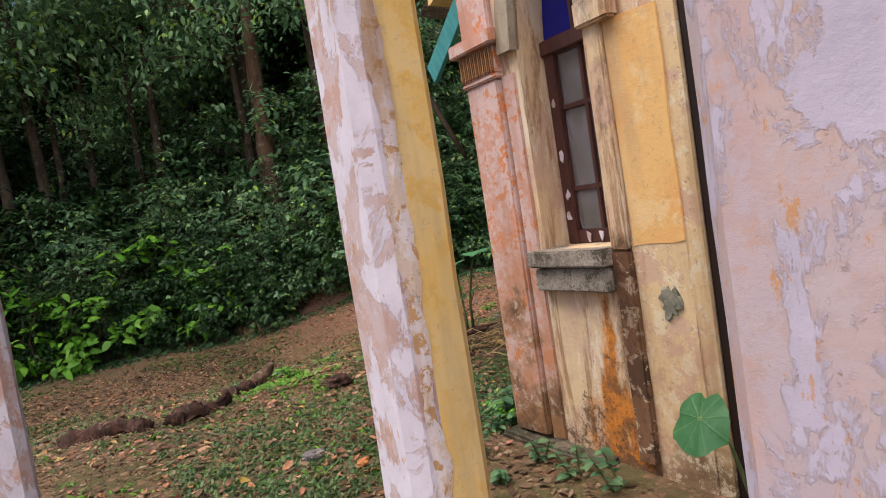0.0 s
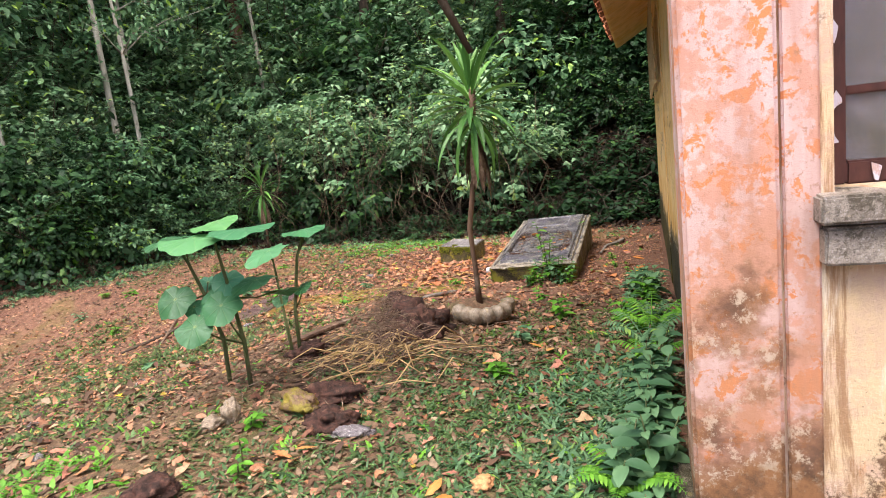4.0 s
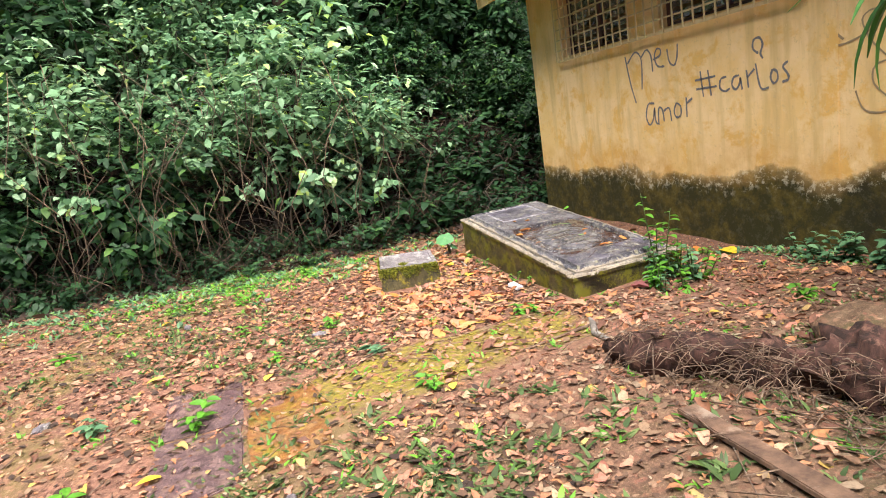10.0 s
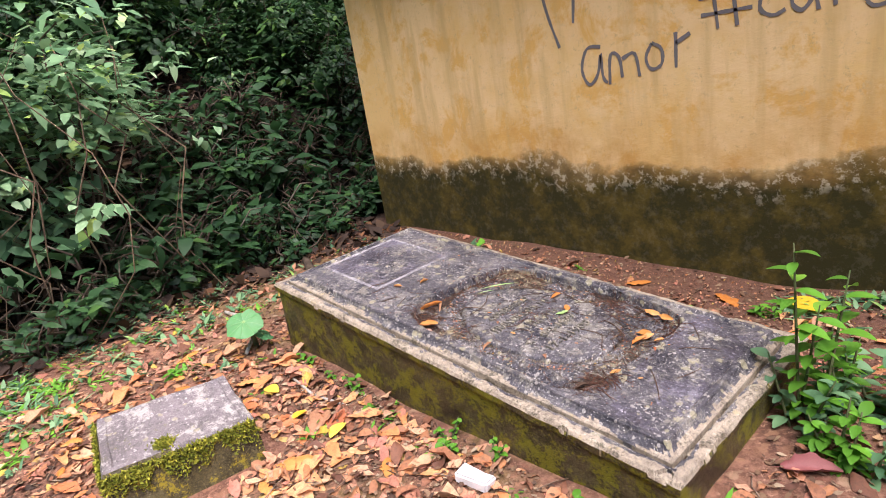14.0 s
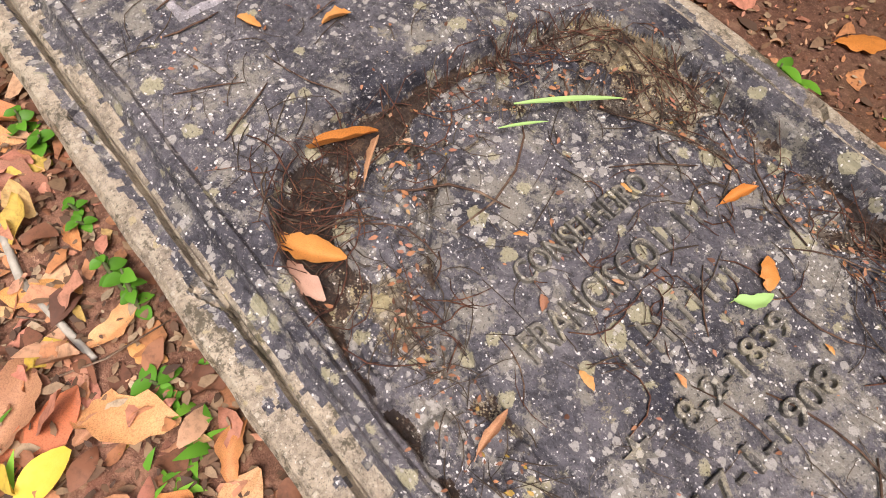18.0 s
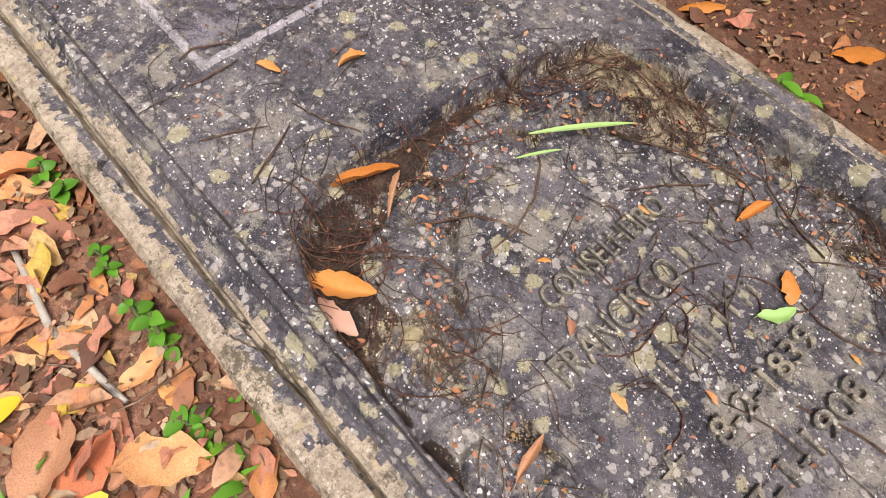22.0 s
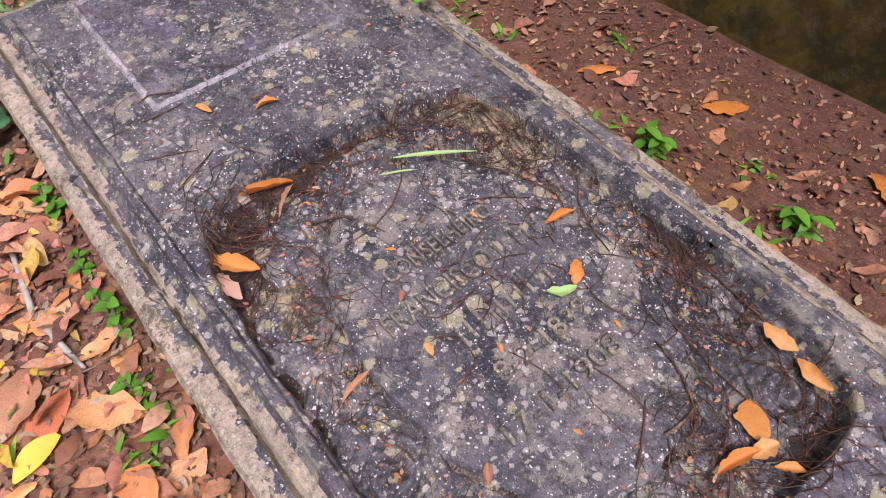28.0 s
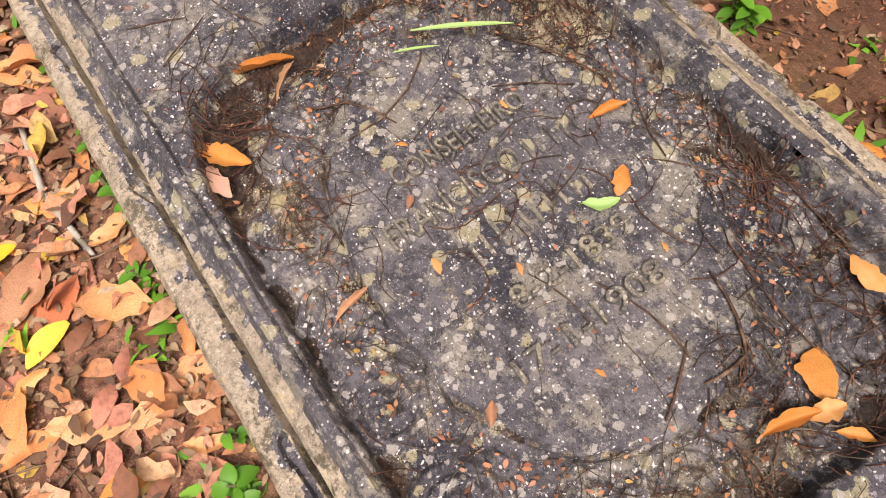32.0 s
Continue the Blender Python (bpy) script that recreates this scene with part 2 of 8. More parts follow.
M_BAYWALL = bay_mat()
def limewash(name, bare, wash, scale):
    """Flaking limewash: a pale coat with crisp ragged edges over a mauve-brown older coat, speckled with rust."""
    k = Mat(name, 0.9)
    old = k.mix(k.ramp(k.noise(3, 8, 0.7), [(0.4, 0.0), (0.6, 1.0)]), bare, tuple(v * w for v, w in zip(bare, (1.2, 1.12, 1.12))))
    old = k.mix(k.ramp(k.noise(8, 9, 0.78), [(0.52, 0.0), (0.6, 0.7)]), old, (0.56, 0.33, 0.25))
    coat = k.mix(k.ramp(k.noise(9, 6, 0.7), [(0.4, 0.0), (0.65, 1.0)]), wash, tuple(v * 0.87 for v in wash))
    edge = k.math("ADD", k.noise(scale, 10, 0.72, (1, 1, 0.6), 0.5), k.math("MULTIPLY", k.math("SUBTRACT", k.noise(1.1, 3, 0.5), 0.5), 0.3))
    old = k.mix(k.ramp(k.noise(scale * 1.7, 9, 0.75), [(0.47, 0.0), (0.53, 0.75)]), old, tuple(0.45 * p + 0.55 * q for p, q in zip(bare, wash)))
    old = k.mix(k.ramp(k.noise(1.6, 5, 0.6, (3, 3, 0.8)), [(0.45, 0.0), (0.65, 0.6)]), old, (0.52, 0.43, 0.44))
    col = k.mix(k.ramp(edge, [(0.475, 0.0), (0.508, 1.0)]), old, coat)
    col = k.mix(k.ramp(edge, [(0.472, 0.0), (0.482, 0.08), (0.49, 0.0)]), col, (0.3, 0.17, 0.11))
    rust = k.math("ADD", k.noise(26, 9, 0.8, (1, 1, 0.5)), k.math("MULTIPLY", k.math("SUBTRACT", k.noise(2.2, 3, 0.5, (1, 1, 0.3)), 0.5), 0.35))
    col = k.mix(k.ramp(rust, [(0.6, 0.0), (0.64, 0.8)]), col, (0.55, 0.27, 0.1))
    col = k.mix(k.ramp(k.noise(110, 5, 0.8), [(0.62, 0.0), (0.68, 0.5)]), col, (0.3, 0.2, 0.15))
    k.color(col)
    k.bump(k.math("ADD", k.ramp(edge, [(0.475, 0.0), (0.508, 0.5)]), k.math("MULTIPLY", k.noise(40, 6, 0.75), 0.5)), 0.6, 0.006)
    return k.m


M_EDGE = plaster("crumbled_edge_render", (0.66, 0.54, 0.46), [(0.72, 0.66, 0.7), (0.5, 0.3, 0.15)], (0.16, 0.09, 0.05), (0.3, 0.17, 0.09), None, 6.0)
M_BLOTCH = limewash("blotched_pink_limewash", (0.45, 0.34, 0.35), (0.53, 0.48, 0.61), 6.0)
M_WHITE = limewash("peeling_white_limewash", (0.45, 0.31, 0.28), (0.68, 0.64, 0.75), 7.0)
M_PILLAR = plaster("ochre_pillar_paint", (0.78, 0.52, 0.17), [(0.76, 0.56, 0.26), (0.74, 0.46, 0.12)], (0.46, 0.36, 0.24), (0.52, 0.4, 0.22), None, 3.0)
M_OCHREPAINT = plaster("orange_ochre_paint", (0.76, 0.48, 0.2), [(0.74, 0.4, 0.15), (0.76, 0.54, 0.28)], (0.46, 0.3, 0.18), (0.54, 0.36, 0.2), None, 2.0)
M_REVEAL = plaster("grey_weathered_plaster", (0.4, 0.35, 0.28), [(0.3, 0.25, 0.19), (0.46, 0.4, 0.33)], (0.2, 0.14, 0.09), (0.24, 0.17, 0.11), None, 3.0)
M_JAMB = plaster("crumbling_brown_plaster", (0.19, 0.1, 0.055), [(0.07, 0.04, 0.025), (0.5, 0.4, 0.3)], (0.03, 0.02, 0.014), (0.1, 0.045, 0.025), None, 6.0)
M_CORNER = plaster("cream_corner_plaster", (0.66, 0.5, 0.3), [(0.58, 0.4, 0.3), (0.7, 0.6, 0.44)], (0.2, 0.12, 0.07), (0.36, 0.22, 0.12),
                  (0.75, (0.13, 0.08, 0.045), 1.6, (0.3, 0.19, 0.11), (0.6, 0.5, 0.38), 3.0, (0.42, 0.24, 0.12)), 4.0)
M_CEMENT = plaster("grey_cement_patch", (0.16, 0.16, 0.13), [(0.3, 0.29, 0.24), (0.05, 0.06, 0.035)], (0.03, 0.035, 0.02), (0.1, 0.11, 0.06), None, 8.0)
M_INNER = plaster("interior_whitewash", (0.7, 0.7, 0.74), [(0.66, 0.66, 0.68), (0.72, 0.7, 0.68)], (0.5, 0.5, 0.45), (0.55, 0.55, 0.5),
                  (0.75, (0.3, 0.33, 0.12), 2.0, (0.5, 0.48, 0.3), (0.2, 0.2, 0.1)), 2.0)


def stone(name, a, b, lichen, moss, amount, scale=1.0, spotted=1.0):
    """Weathered stone: uneven ground colour with grain, crusts, round lichens of three sizes, black pits, moss."""
    k = Mat(name, 0.75)
    col = k.mix(k.ramp(k.noise(3.5 * scale, 8, 0.7), [(0.38, 0.0), (0.62, 1.0)]), a, b)
    col = k.mix(k.ramp(k.noise(48 * scale, 6, 0.8), [(0.36, 0.75), (0.55, 0.0)]), col, tuple(v * 0.3 for v in a))
    crust = k.math("ADD", k.noise(15 * scale, 9, 0.8), k.math("MULTIPLY", k.math("SUBTRACT", k.noise(3, 4, 0.6), 0.5), 0.25))
    col = k.mix(k.ramp(crust, [(0.53, 0.0), (0.555, 0.6), (0.62, 0.85)]), col, lichen[0])
    col = k.mix(k.ramp(k.noise(130 * scale, 5, 0.85), [(0.57, 0.0), (0.61, 0.5)]), col, tuple(0.6 * p + 0.4 * q for p, q in zip(lichen[0], lichen[1])))
    patch = k.ramp(k.noise(4.5, 6, 0.75), [(0.34, 0.45), (0.6, 1.0)])
    ragged = k.warp(38 * scale, 0.02 / scale)
    for size, least, width, cover, tone in ((30, 0.66, 1.5, 0.55, lichen[2]), (75, 0.55, 1.15, 0.7, tuple(0.68 * p + 0.32 * q for p, q in zip(lichen[0], lichen[1]))), (170, 0.61, 0.9, 0.78, lichen[1]), (420, 0.62, 0.7, 0.4, lichen[1])):
        dist, chance = k.cells(size * scale, ragged)
        disc = k.math("SUBTRACT", k.math("MULTIPLY", k.math("MULTIPLY", k.math("SUBTRACT", chance, least), width * spotted), patch), dist)
        disc = k.math("ADD", disc, k.math("MULTIPLY", k.math("SUBTRACT", k.noise(260 * scale, 4, 0.8), 0.5), 0.4))
        col = k.mix(k.ramp(disc, [(0.0, 0.0), (0.05, cover)]), col, tone)
    col = k.mix(k.ramp(k.noise(230 * scale, 4, 0.8), [(0.58, 0.0), (0.63, 0.85)]), col, tuple(v * 0.25 for v in a))
    grit = k.math("MULTIPLY", k.math("SUBTRACT", k.noise(90, 6, 0.85), 0.5), 0.7)
    growth = k.math("ADD", k.noise(5 * scale, 8, 0.75), grit)
    col = k.mix(k.ramp(growth, [(amount, 0.0), (amount + 0.05, 0.85)]), col, moss)
    k.color(col)
    k.rough(k.ramp(k.noise(4, 5, 0.6), [(0.4, 0.28), (0.65, 0.6)]))
    k.bump(k.math("ADD", k.noise(30, 8, 0.75), k.math("MULTIPLY", k.noise(150, 4, 0.75), 0.6)), 0.8, 0.007)
    return k.m


LICHEN = [(0.22, 0.205, 0.175), (0.68, 0.66, 0.65), (0.42, 0.39, 0.24)]
M_SLATE = stone("lichened_dark_stone", (0.026, 0.026, 0.038), (0.14, 0.132, 0.146), LICHEN, (0.25, 0.22, 0.14), 0.67, 1.0, 1.4)
M_PANEL = stone("dirt_filled_stone", (0.018, 0.011, 0.009), (0.05, 0.029, 0.019), [(0.085, 0.052, 0.034), (0.28, 0.18, 0.1), (0.2, 0.12, 0.06)], (0.018, 0.012, 0.01), 0.5, 1.4, 0.7)
M_CARVED = stone("crusted_carved_stone", (0.045, 0.036, 0.032), (0.13, 0.105, 0.08), [(0.27, 0.225, 0.15), (0.7, 0.67, 0.62), (0.37, 0.32, 0.17)], (0.2, 0.16, 0.085), 0.66, 1.1, 1.25)
M_LETTER = stone("lichen_edged_stone", (0.085, 0.08, 0.078), (0.2, 0.185, 0.155), [(0.3, 0.27, 0.2), (0.74, 0.72, 0.68), (0.42, 0.37, 0.22)], (0.06, 0.05, 0.04), 0.64, 1.6, 1.2)
M_CRUST = stone("yellow_crusted_stone", (0.12, 0.095, 0.06), (0.26, 0.205, 0.13), [(0.4, 0.33, 0.2), (0.7, 0.64, 0.52), (0.46, 0.36, 0.14)], (0.09, 0.06, 0.03), 0.56, 1.4)
M_PLATE = stone("bleached_stone", (0.36, 0.34, 0.37), (0.2, 0.19, 0.2), [(0.42, 0.4, 0.42), (0.72, 0.7, 0.76), (0.4, 0.36, 0.24)], (0.14, 0.12, 0.1), 0.58)
# faded stone, with the blueish sheen of the sky put into its colour
M_FADED_SHEEN = stone("faded_stone_sky_sheen", (0.04, 0.035, 0.045), (0.14, 0.13, 0.17), [(0.2, 0.19, 0.22), (0.6, 0.58, 0.68), (0.36, 0.33, 0.3)], (0.12, 0.1, 0.1), 0.6)
M_RIM = stone("pale_weathered_stone", (0.24, 0.2, 0.155), (0.44, 0.37, 0.28), [(0.4, 0.35, 0.27), (0.62, 0.58, 0.52), (0.4, 0.33, 0.17)], (0.055, 0.048, 0.03), 0.55, 1.4)
M_MOSSY = stone("mossy_masonry", (0.012, 0.01, 0.006), (0.1, 0.078, 0.04), [(0.1, 0.085, 0.04), (0.36, 0.31, 0.22), (0.24, 0.21, 0.04)], (0.17, 0.16, 0.012), 0.5, 1.5, 0.7)
M_MOSSYB = stone("moss_edged_concrete", (0.03, 0.025, 0.012), (0.12, 0.1, 0.04), [(0.14, 0.12, 0.06), (0.3, 0.26, 0.18), (0.26, 0.22, 0.04)], (0.32, 0.26, 0.015), 0.56, 2.0)
M_PLINTH = stone("dark_stained_plinth", (0.06, 0.05, 0.035), (0.16, 0.13, 0.1), [(0.2, 0.17, 0.12), (0.45, 0.42, 0.36), (0.25, 0.2, 0.08)], (0.03, 0.028, 0.012), 0.5)
M_SILL = stone("streaked_sill", (0.22, 0.19, 0.16), (0.42, 0.37, 0.33), [(0.4, 0.35, 0.3), (0.7, 0.68, 0.74), (0.46, 0.4, 0.3)], (0.06, 0.05, 0.03), 0.53, 1.5)
M_CONCRETE = stone("lichened_concrete", (0.2, 0.175, 0.185), (0.11, 0.096, 0.098), [(0.42, 0.4, 0.38), (0.6, 0.58, 0.58), (0.36, 0.33, 0.2)], (0.14, 0.14, 0.05), 0.62)
M_PURPLE = stone("purplish_worn_slab", (0.075, 0.042, 0.045), (0.14, 0.085, 0.085), [(0.22, 0.14, 0.12), (0.34, 0.25, 0.24), (0.2, 0.13, 0.08)], (0.2, 0.12, 0.08), 0.58)
M_RUSTY = stone("orange_mossy_kerb", (0.25, 0.1, 0.025), (0.17, 0.085, 0.04), [(0.26, 0.15, 0.06), (0.34, 0.22, 0.12), (0.26, 0.16, 0.03)], (0.22, 0.17, 0.02), 0.56)
M_KERB = stone("moss_grown_paving", (0.17, 0.1, 0.065), (0.23, 0.15, 0.08), [(0.26, 0.17, 0.11), (0.34, 0.25, 0.18), (0.24, 0.2, 0.04)], (0.22, 0.185, 0.02), 0.46, 1.3)


def ground_mat():
    k = Mat("leaf_littered_earth", 0.95)
    soil = k.mix(k.ramp(k.noise(1.1, 8, 0.7), [(0.4, 0.0), (0.62, 1.0)]), (0.1, 0.045, 0.03), (0.185, 0.092, 0.06))
    soil = k.mix(k.ramp(k.noise(22, 7, 0.75), [(0.46, 0.0), (0.62, 1.0)]), soil, (0.28, 0.145, 0.095))
    soil = k.mix(k.ramp(k.noise(50, 6, 0.8), [(0.58, 0.0), (0.66, 1.0)]), soil, (0.46, 0.27, 0.18))
    soil = k.mix(k.ramp(k.noise(0.7, 6, 0.65, distort=0.5), [(0.52, 0.0), (0.62, 0.6)]), soil, (0.15, 0.13, 0.035))
    soil = k.mix(k.ramp(k.noise(9, 6, 0.8), [(0.6, 0.0), (0.7, 0.8)]), soil, (0.045, 0.025, 0.018))
    line = k.math("ABSOLUTE", k.math("SUBTRACT", k.axis(0), 5.38))
    band = k.math("MAXIMUM", k.math("SUBTRACT", line, 0.3), k.math("SUBTRACT", k.math("ABSOLUTE", k.math("SUBTRACT", k.axis(1), 5.55)), 0.8))
    band = k.math("ADD", band, k.math("MULTIPLY", k.math("SUBTRACT", k.noise(3, 7, 0.7), 0.5), 0.8))
    mossy = k.mix(k.ramp(k.noise(25, 6, 0.75), [(0.4, 0.0), (0.62, 1.0)]), (0.13, 0.11, 0.02), (0.3, 0.25, 0.02))
    soil = k.mix(k.ramp(band, [(0.0, 0.8), (0.12, 0.0)]), soil, mossy)
    away = k.ramp(k.math("MULTIPLY", k.axis(0), 0.1), [(0.3, 0.75), (0.52, 0.0)])
    dull = k.mix(k.ramp(k.noise(14, 8, 0.75), [(0.44, 0.0), (0.6, 1.0)]), (0.07, 0.047, 0.026), (0.18, 0.125, 0.07))
    soil = k.mix(away, soil, dull)
    turf = k.ramp(k.noise(1.6, 7, 0.7), [(0.5, 0.0), (0.6, 0.75)])
    soil = k.mix(k.math("MULTIPLY", away, turf), soil, k.mix(k.noise(40, 6, 0.8), (0.035, 0.05, 0.014), (0.12, 0.13, 0.04)))
    # trodden dead leaves of many tones
    for size, least in ((15, 0.55), (27, 0.45)):
        dist, chance = k.cells(size, k.warp(30, 0.05))
        leafy = k.ramp(chance, [(0.45, (0.1, 0.05, 0.034)), (0.6, (0.22, 0.11, 0.065)), (0.75, (0.31, 0.17, 0.1)), (0.88, (0.2, 0.08, 0.055)), (1.0, (0.4, 0.27, 0.17))])
        on = k.math("MULTIPLY", k.math("GREATER_THAN", chance, least), k.ramp(dist, [(0.3, 0.7), (0.42, 0.0)]))
        soil = k.mix(on, soil, leafy)
    # bare earth along the foot of the wall, darkened in its colour as shade
    wall_shade = k.math("ADD", k.axis(1), k.math("MULTIPLY", k.math("SUBTRACT", k.noise(2.5, 6, 0.7), 0.5), 1.2))
    wall_shade = k.math("MULTIPLY", k.ramp(k.math("MULTIPLY", wall_shade, 0.2), [(0.6, 0.7), (0.7, 0.0)]), k.ramp(k.math("MULTIPLY", k.axis(0), 0.1), [(0.3, 0.0), (0.42, 1.0)]))
    soil = k.mix(wall_shade, soil, k.mix(k.noise(25, 7, 0.8), (0.04, 0.02, 0.014), (0.15, 0.07, 0.045)))
    soil = k.mix(k.ramp(k.noise(150, 5, 0.85), [(0.56, 0.0), (0.64, 0.7)]), soil, (0.34, 0.2, 0.13))
    # leaf mould past the edge of the clearing, its colour blackened for the wood's shade
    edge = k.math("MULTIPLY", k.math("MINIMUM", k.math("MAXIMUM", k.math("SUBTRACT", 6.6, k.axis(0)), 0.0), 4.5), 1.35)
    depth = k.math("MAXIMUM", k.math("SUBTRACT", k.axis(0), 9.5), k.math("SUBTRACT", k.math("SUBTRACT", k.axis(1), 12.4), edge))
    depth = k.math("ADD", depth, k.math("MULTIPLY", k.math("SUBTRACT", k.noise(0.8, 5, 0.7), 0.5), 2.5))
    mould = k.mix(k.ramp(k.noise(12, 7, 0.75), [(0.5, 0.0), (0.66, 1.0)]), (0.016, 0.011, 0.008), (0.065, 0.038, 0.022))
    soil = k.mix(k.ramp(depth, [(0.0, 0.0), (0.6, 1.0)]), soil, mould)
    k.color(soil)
    k.bump(k.math("ADD", k.noise(9, 8, 0.75), k.math("MULTIPLY", k.noise(70, 4, 0.8), 0.4)), 0.8, 0.03)
    return k.m


M_GROUND = ground_mat()


def leaf_mat(name, stops, rough=0.5, through=0.3, each=False, vein=0.0):
    k = Mat(name, rough, 0, 0.35)
    col = k.ramp(k.each() if each else k.island(), stops)
    col = k.mix(k.ramp(k.noise(7, 4, 0.6), [(0.35, 0.0), (0.7, 0.4)]), col, stops[0][1])
    if not each:
        col = k.mix(k.ramp(k.each(), [(0.0, 0.35), (0.4, 0.0)]), col, tuple(v * 0.6 for v in stops[1][1]))
    if vein:
        col = k.mix(k.math("MULTIPLY", k.ramp(k.noise(70, 3, 0.7), [(0.45, 0.0), (0.7, 1.0)]), vein), col, (0.05, 0.03, 0.02))
    k.color(col)
    k.sheen(through, col)
    return k.m


M_LEAF_DARK = leaf_mat("dark_green_leaf", [(0.0, (0.015, 0.045, 0.018)), (0.5, (0.03, 0.085, 0.03)), (0.85, (0.05, 0.13, 0.035)), (1.0, (0.11, 0.22, 0.04))])
M_LEAF_MID = leaf_mat("green_leaf", [(0.0, (0.05, 0.13, 0.06)), (0.4, (0.12, 0.25, 0.12)), (0.9, (0.24, 0.41, 0.2)), (1.0, (0.36, 0.58, 0.06))])
M_LEAF_PALE = leaf_mat("pale_green_leaf", [(0.0, (0.08, 0.18, 0.08)), (0.5, (0.2, 0.36, 0.18)), (0.9, (0.36, 0.52, 0.3)), (1.0, (0.5, 0.66, 0.12))])
M_LEAF_LIME = leaf_mat("bright_green_leaf", [(0.0, (0.07, 0.2, 0.02)), (0.5, (0.12, 0.34, 0.03)), (1.0, (0.22, 0.48, 0.05))])
M_GRASS = leaf_mat("dull_grass", [(0.0, (0.035, 0.06, 0.018)), (0.5, (0.08, 0.14, 0.04)), (0.9, (0.14, 0.22, 0.06)), (1.0, (0.24, 0.22, 0.1))])
M_CLOVER = leaf_mat("short_clover", [(0.0, (0.04, 0.08, 0.03)), (0.5, (0.08, 0.17, 0.06)), (1.0, (0.16, 0.28, 0.09))])
M_LITTER = leaf_mat("dry_fallen_leaf", [(0.0, (0.1, 0.045, 0.03)), (0.2, (0.26, 0.11, 0.06)), (0.4, (0.5, 0.22, 0.09)), (0.58, (0.57, 0.28, 0.16)), (0.74, (0.5, 0.2, 0.14)), (0.92, (0.62, 0.39, 0.23)), (1.0, (0.5, 0.36, 0.05))], 0.7, 0.12, vein=0.5)
M_DULL = leaf_mat("rotting_fallen_leaf", [(0.0, (0.06, 0.035, 0.025)), (0.4, (0.16, 0.09, 0.05)), (0.8, (0.3, 0.2, 0.12)), (1.0, (0.42, 0.33, 0.22))], 0.8, 0.05, vein=0.5)
M_MOULD = leaf_mat("dark_leaf_mould", [(0.0, (0.02, 0.012, 0.01)), (0.5, (0.06, 0.035, 0.022)), (0.9, (0.13, 0.075, 0.04)), (1.0, (0.32, 0.14, 0.06))], 0.8, 0.05)
M_ORANGE = leaf_mat("orange_dry_leaf", [(0.0, (0.45, 0.13, 0.06)), (0.3, (0.6, 0.25, 0.09)), (0.7, (0.7, 0.38, 0.16)), (1.0, (0.68, 0.4, 0.2))], 0.6, 0.15, True, 0.5)
M_YELLOWLEAF = leaf_mat("yellow_fallen_leaf", [(0.0, (0.75, 0.48, 0.03)), (1.0, (0.78, 0.58, 0.1))], 0.5, 0.2, True, 0.1)


def bark(name, a, b, c, scale=1.0):
    k = Mat(name, 0.9)
    col = k.mix(k.ramp(k.noise(9 * scale, 6, 0.7, (1, 1, 0.18)), [(0.4, 0.0), (0.62, 1.0)]), a, b)
    col = k.mix(k.ramp(k.noise(5 * scale, 6, 0.7), [(0.55, 0.0), (0.66, 0.8)]), col, c)
    k.color(col)
    k.bump(k.noise(22 * scale, 6, 0.7, (1, 1, 0.2)), 0.7, 0.01)
    return k.m


M_BARK = bark("brown_bark", (0.035, 0.025, 0.018), (0.09, 0.064, 0.045), (0.15, 0.14, 0.11))
M_BARK_PALE = bark("pale_bark", (0.28, 0.26, 0.22), (0.42, 0.4, 0.35), (0.12, 0.1, 0.08))
M_BARK_RED = bark("reddish_bark", (0.07, 0.042, 0.028), (0.16, 0.095, 0.06), (0.26, 0.2, 0.15))
M_BARK_GREY = bark("grey_dead_wood", (0.14, 0.12, 0.1), (0.27, 0.245, 0.215), (0.09, 0.075, 0.06))
M_TWIG = bark("dry_twig", (0.1, 0.06, 0.04), (0.22, 0.15, 0.1), (0.32, 0.26, 0.2), 3)
M_STICK = bark("dark_brown_twig", (0.045, 0.026, 0.02), (0.13, 0.075, 0.05), (0.27, 0.19, 0.13), 4)
M_NEEDLE = bark("rotting_red_needle", (0.05, 0.022, 0.017), (0.16, 0.07, 0.045), (0.34, 0.18, 0.1), 9)
M_STRAW = bark("dry_straw", (0.34, 0.22, 0.1), (0.5, 0.35, 0.17), (0.2, 0.12, 0.06), 3)
M_ROT = bark("rotten_red_wood", (0.022, 0.012, 0.009), (0.08, 0.036, 0.026), (0.19, 0.1, 0.07), 3)
M_STEM = bark("green_stem", (0.06, 0.09, 0.03), (0.12, 0.13, 0.06), (0.1, 0.06, 0.04), 3)


def painted_wood(name, a, b, c):
    k = Mat(name, 0.55)
    col = k.mix(k.ramp(k.noise(14, 6, 0.7, (1, 1, 0.3)), [(0.42, 0.0), (0.65, 1.0)]), a, b)
    col = k.mix(k.ramp(k.noise(17, 8, 0.75), [(0.66, 0.0), (0.69, 1.0)]), col, c)
    k.color(col)
    k.bump(k.noise(30, 6, 0.7, (1, 1, 0.2)), 0.3, 0.004)
    return k.m


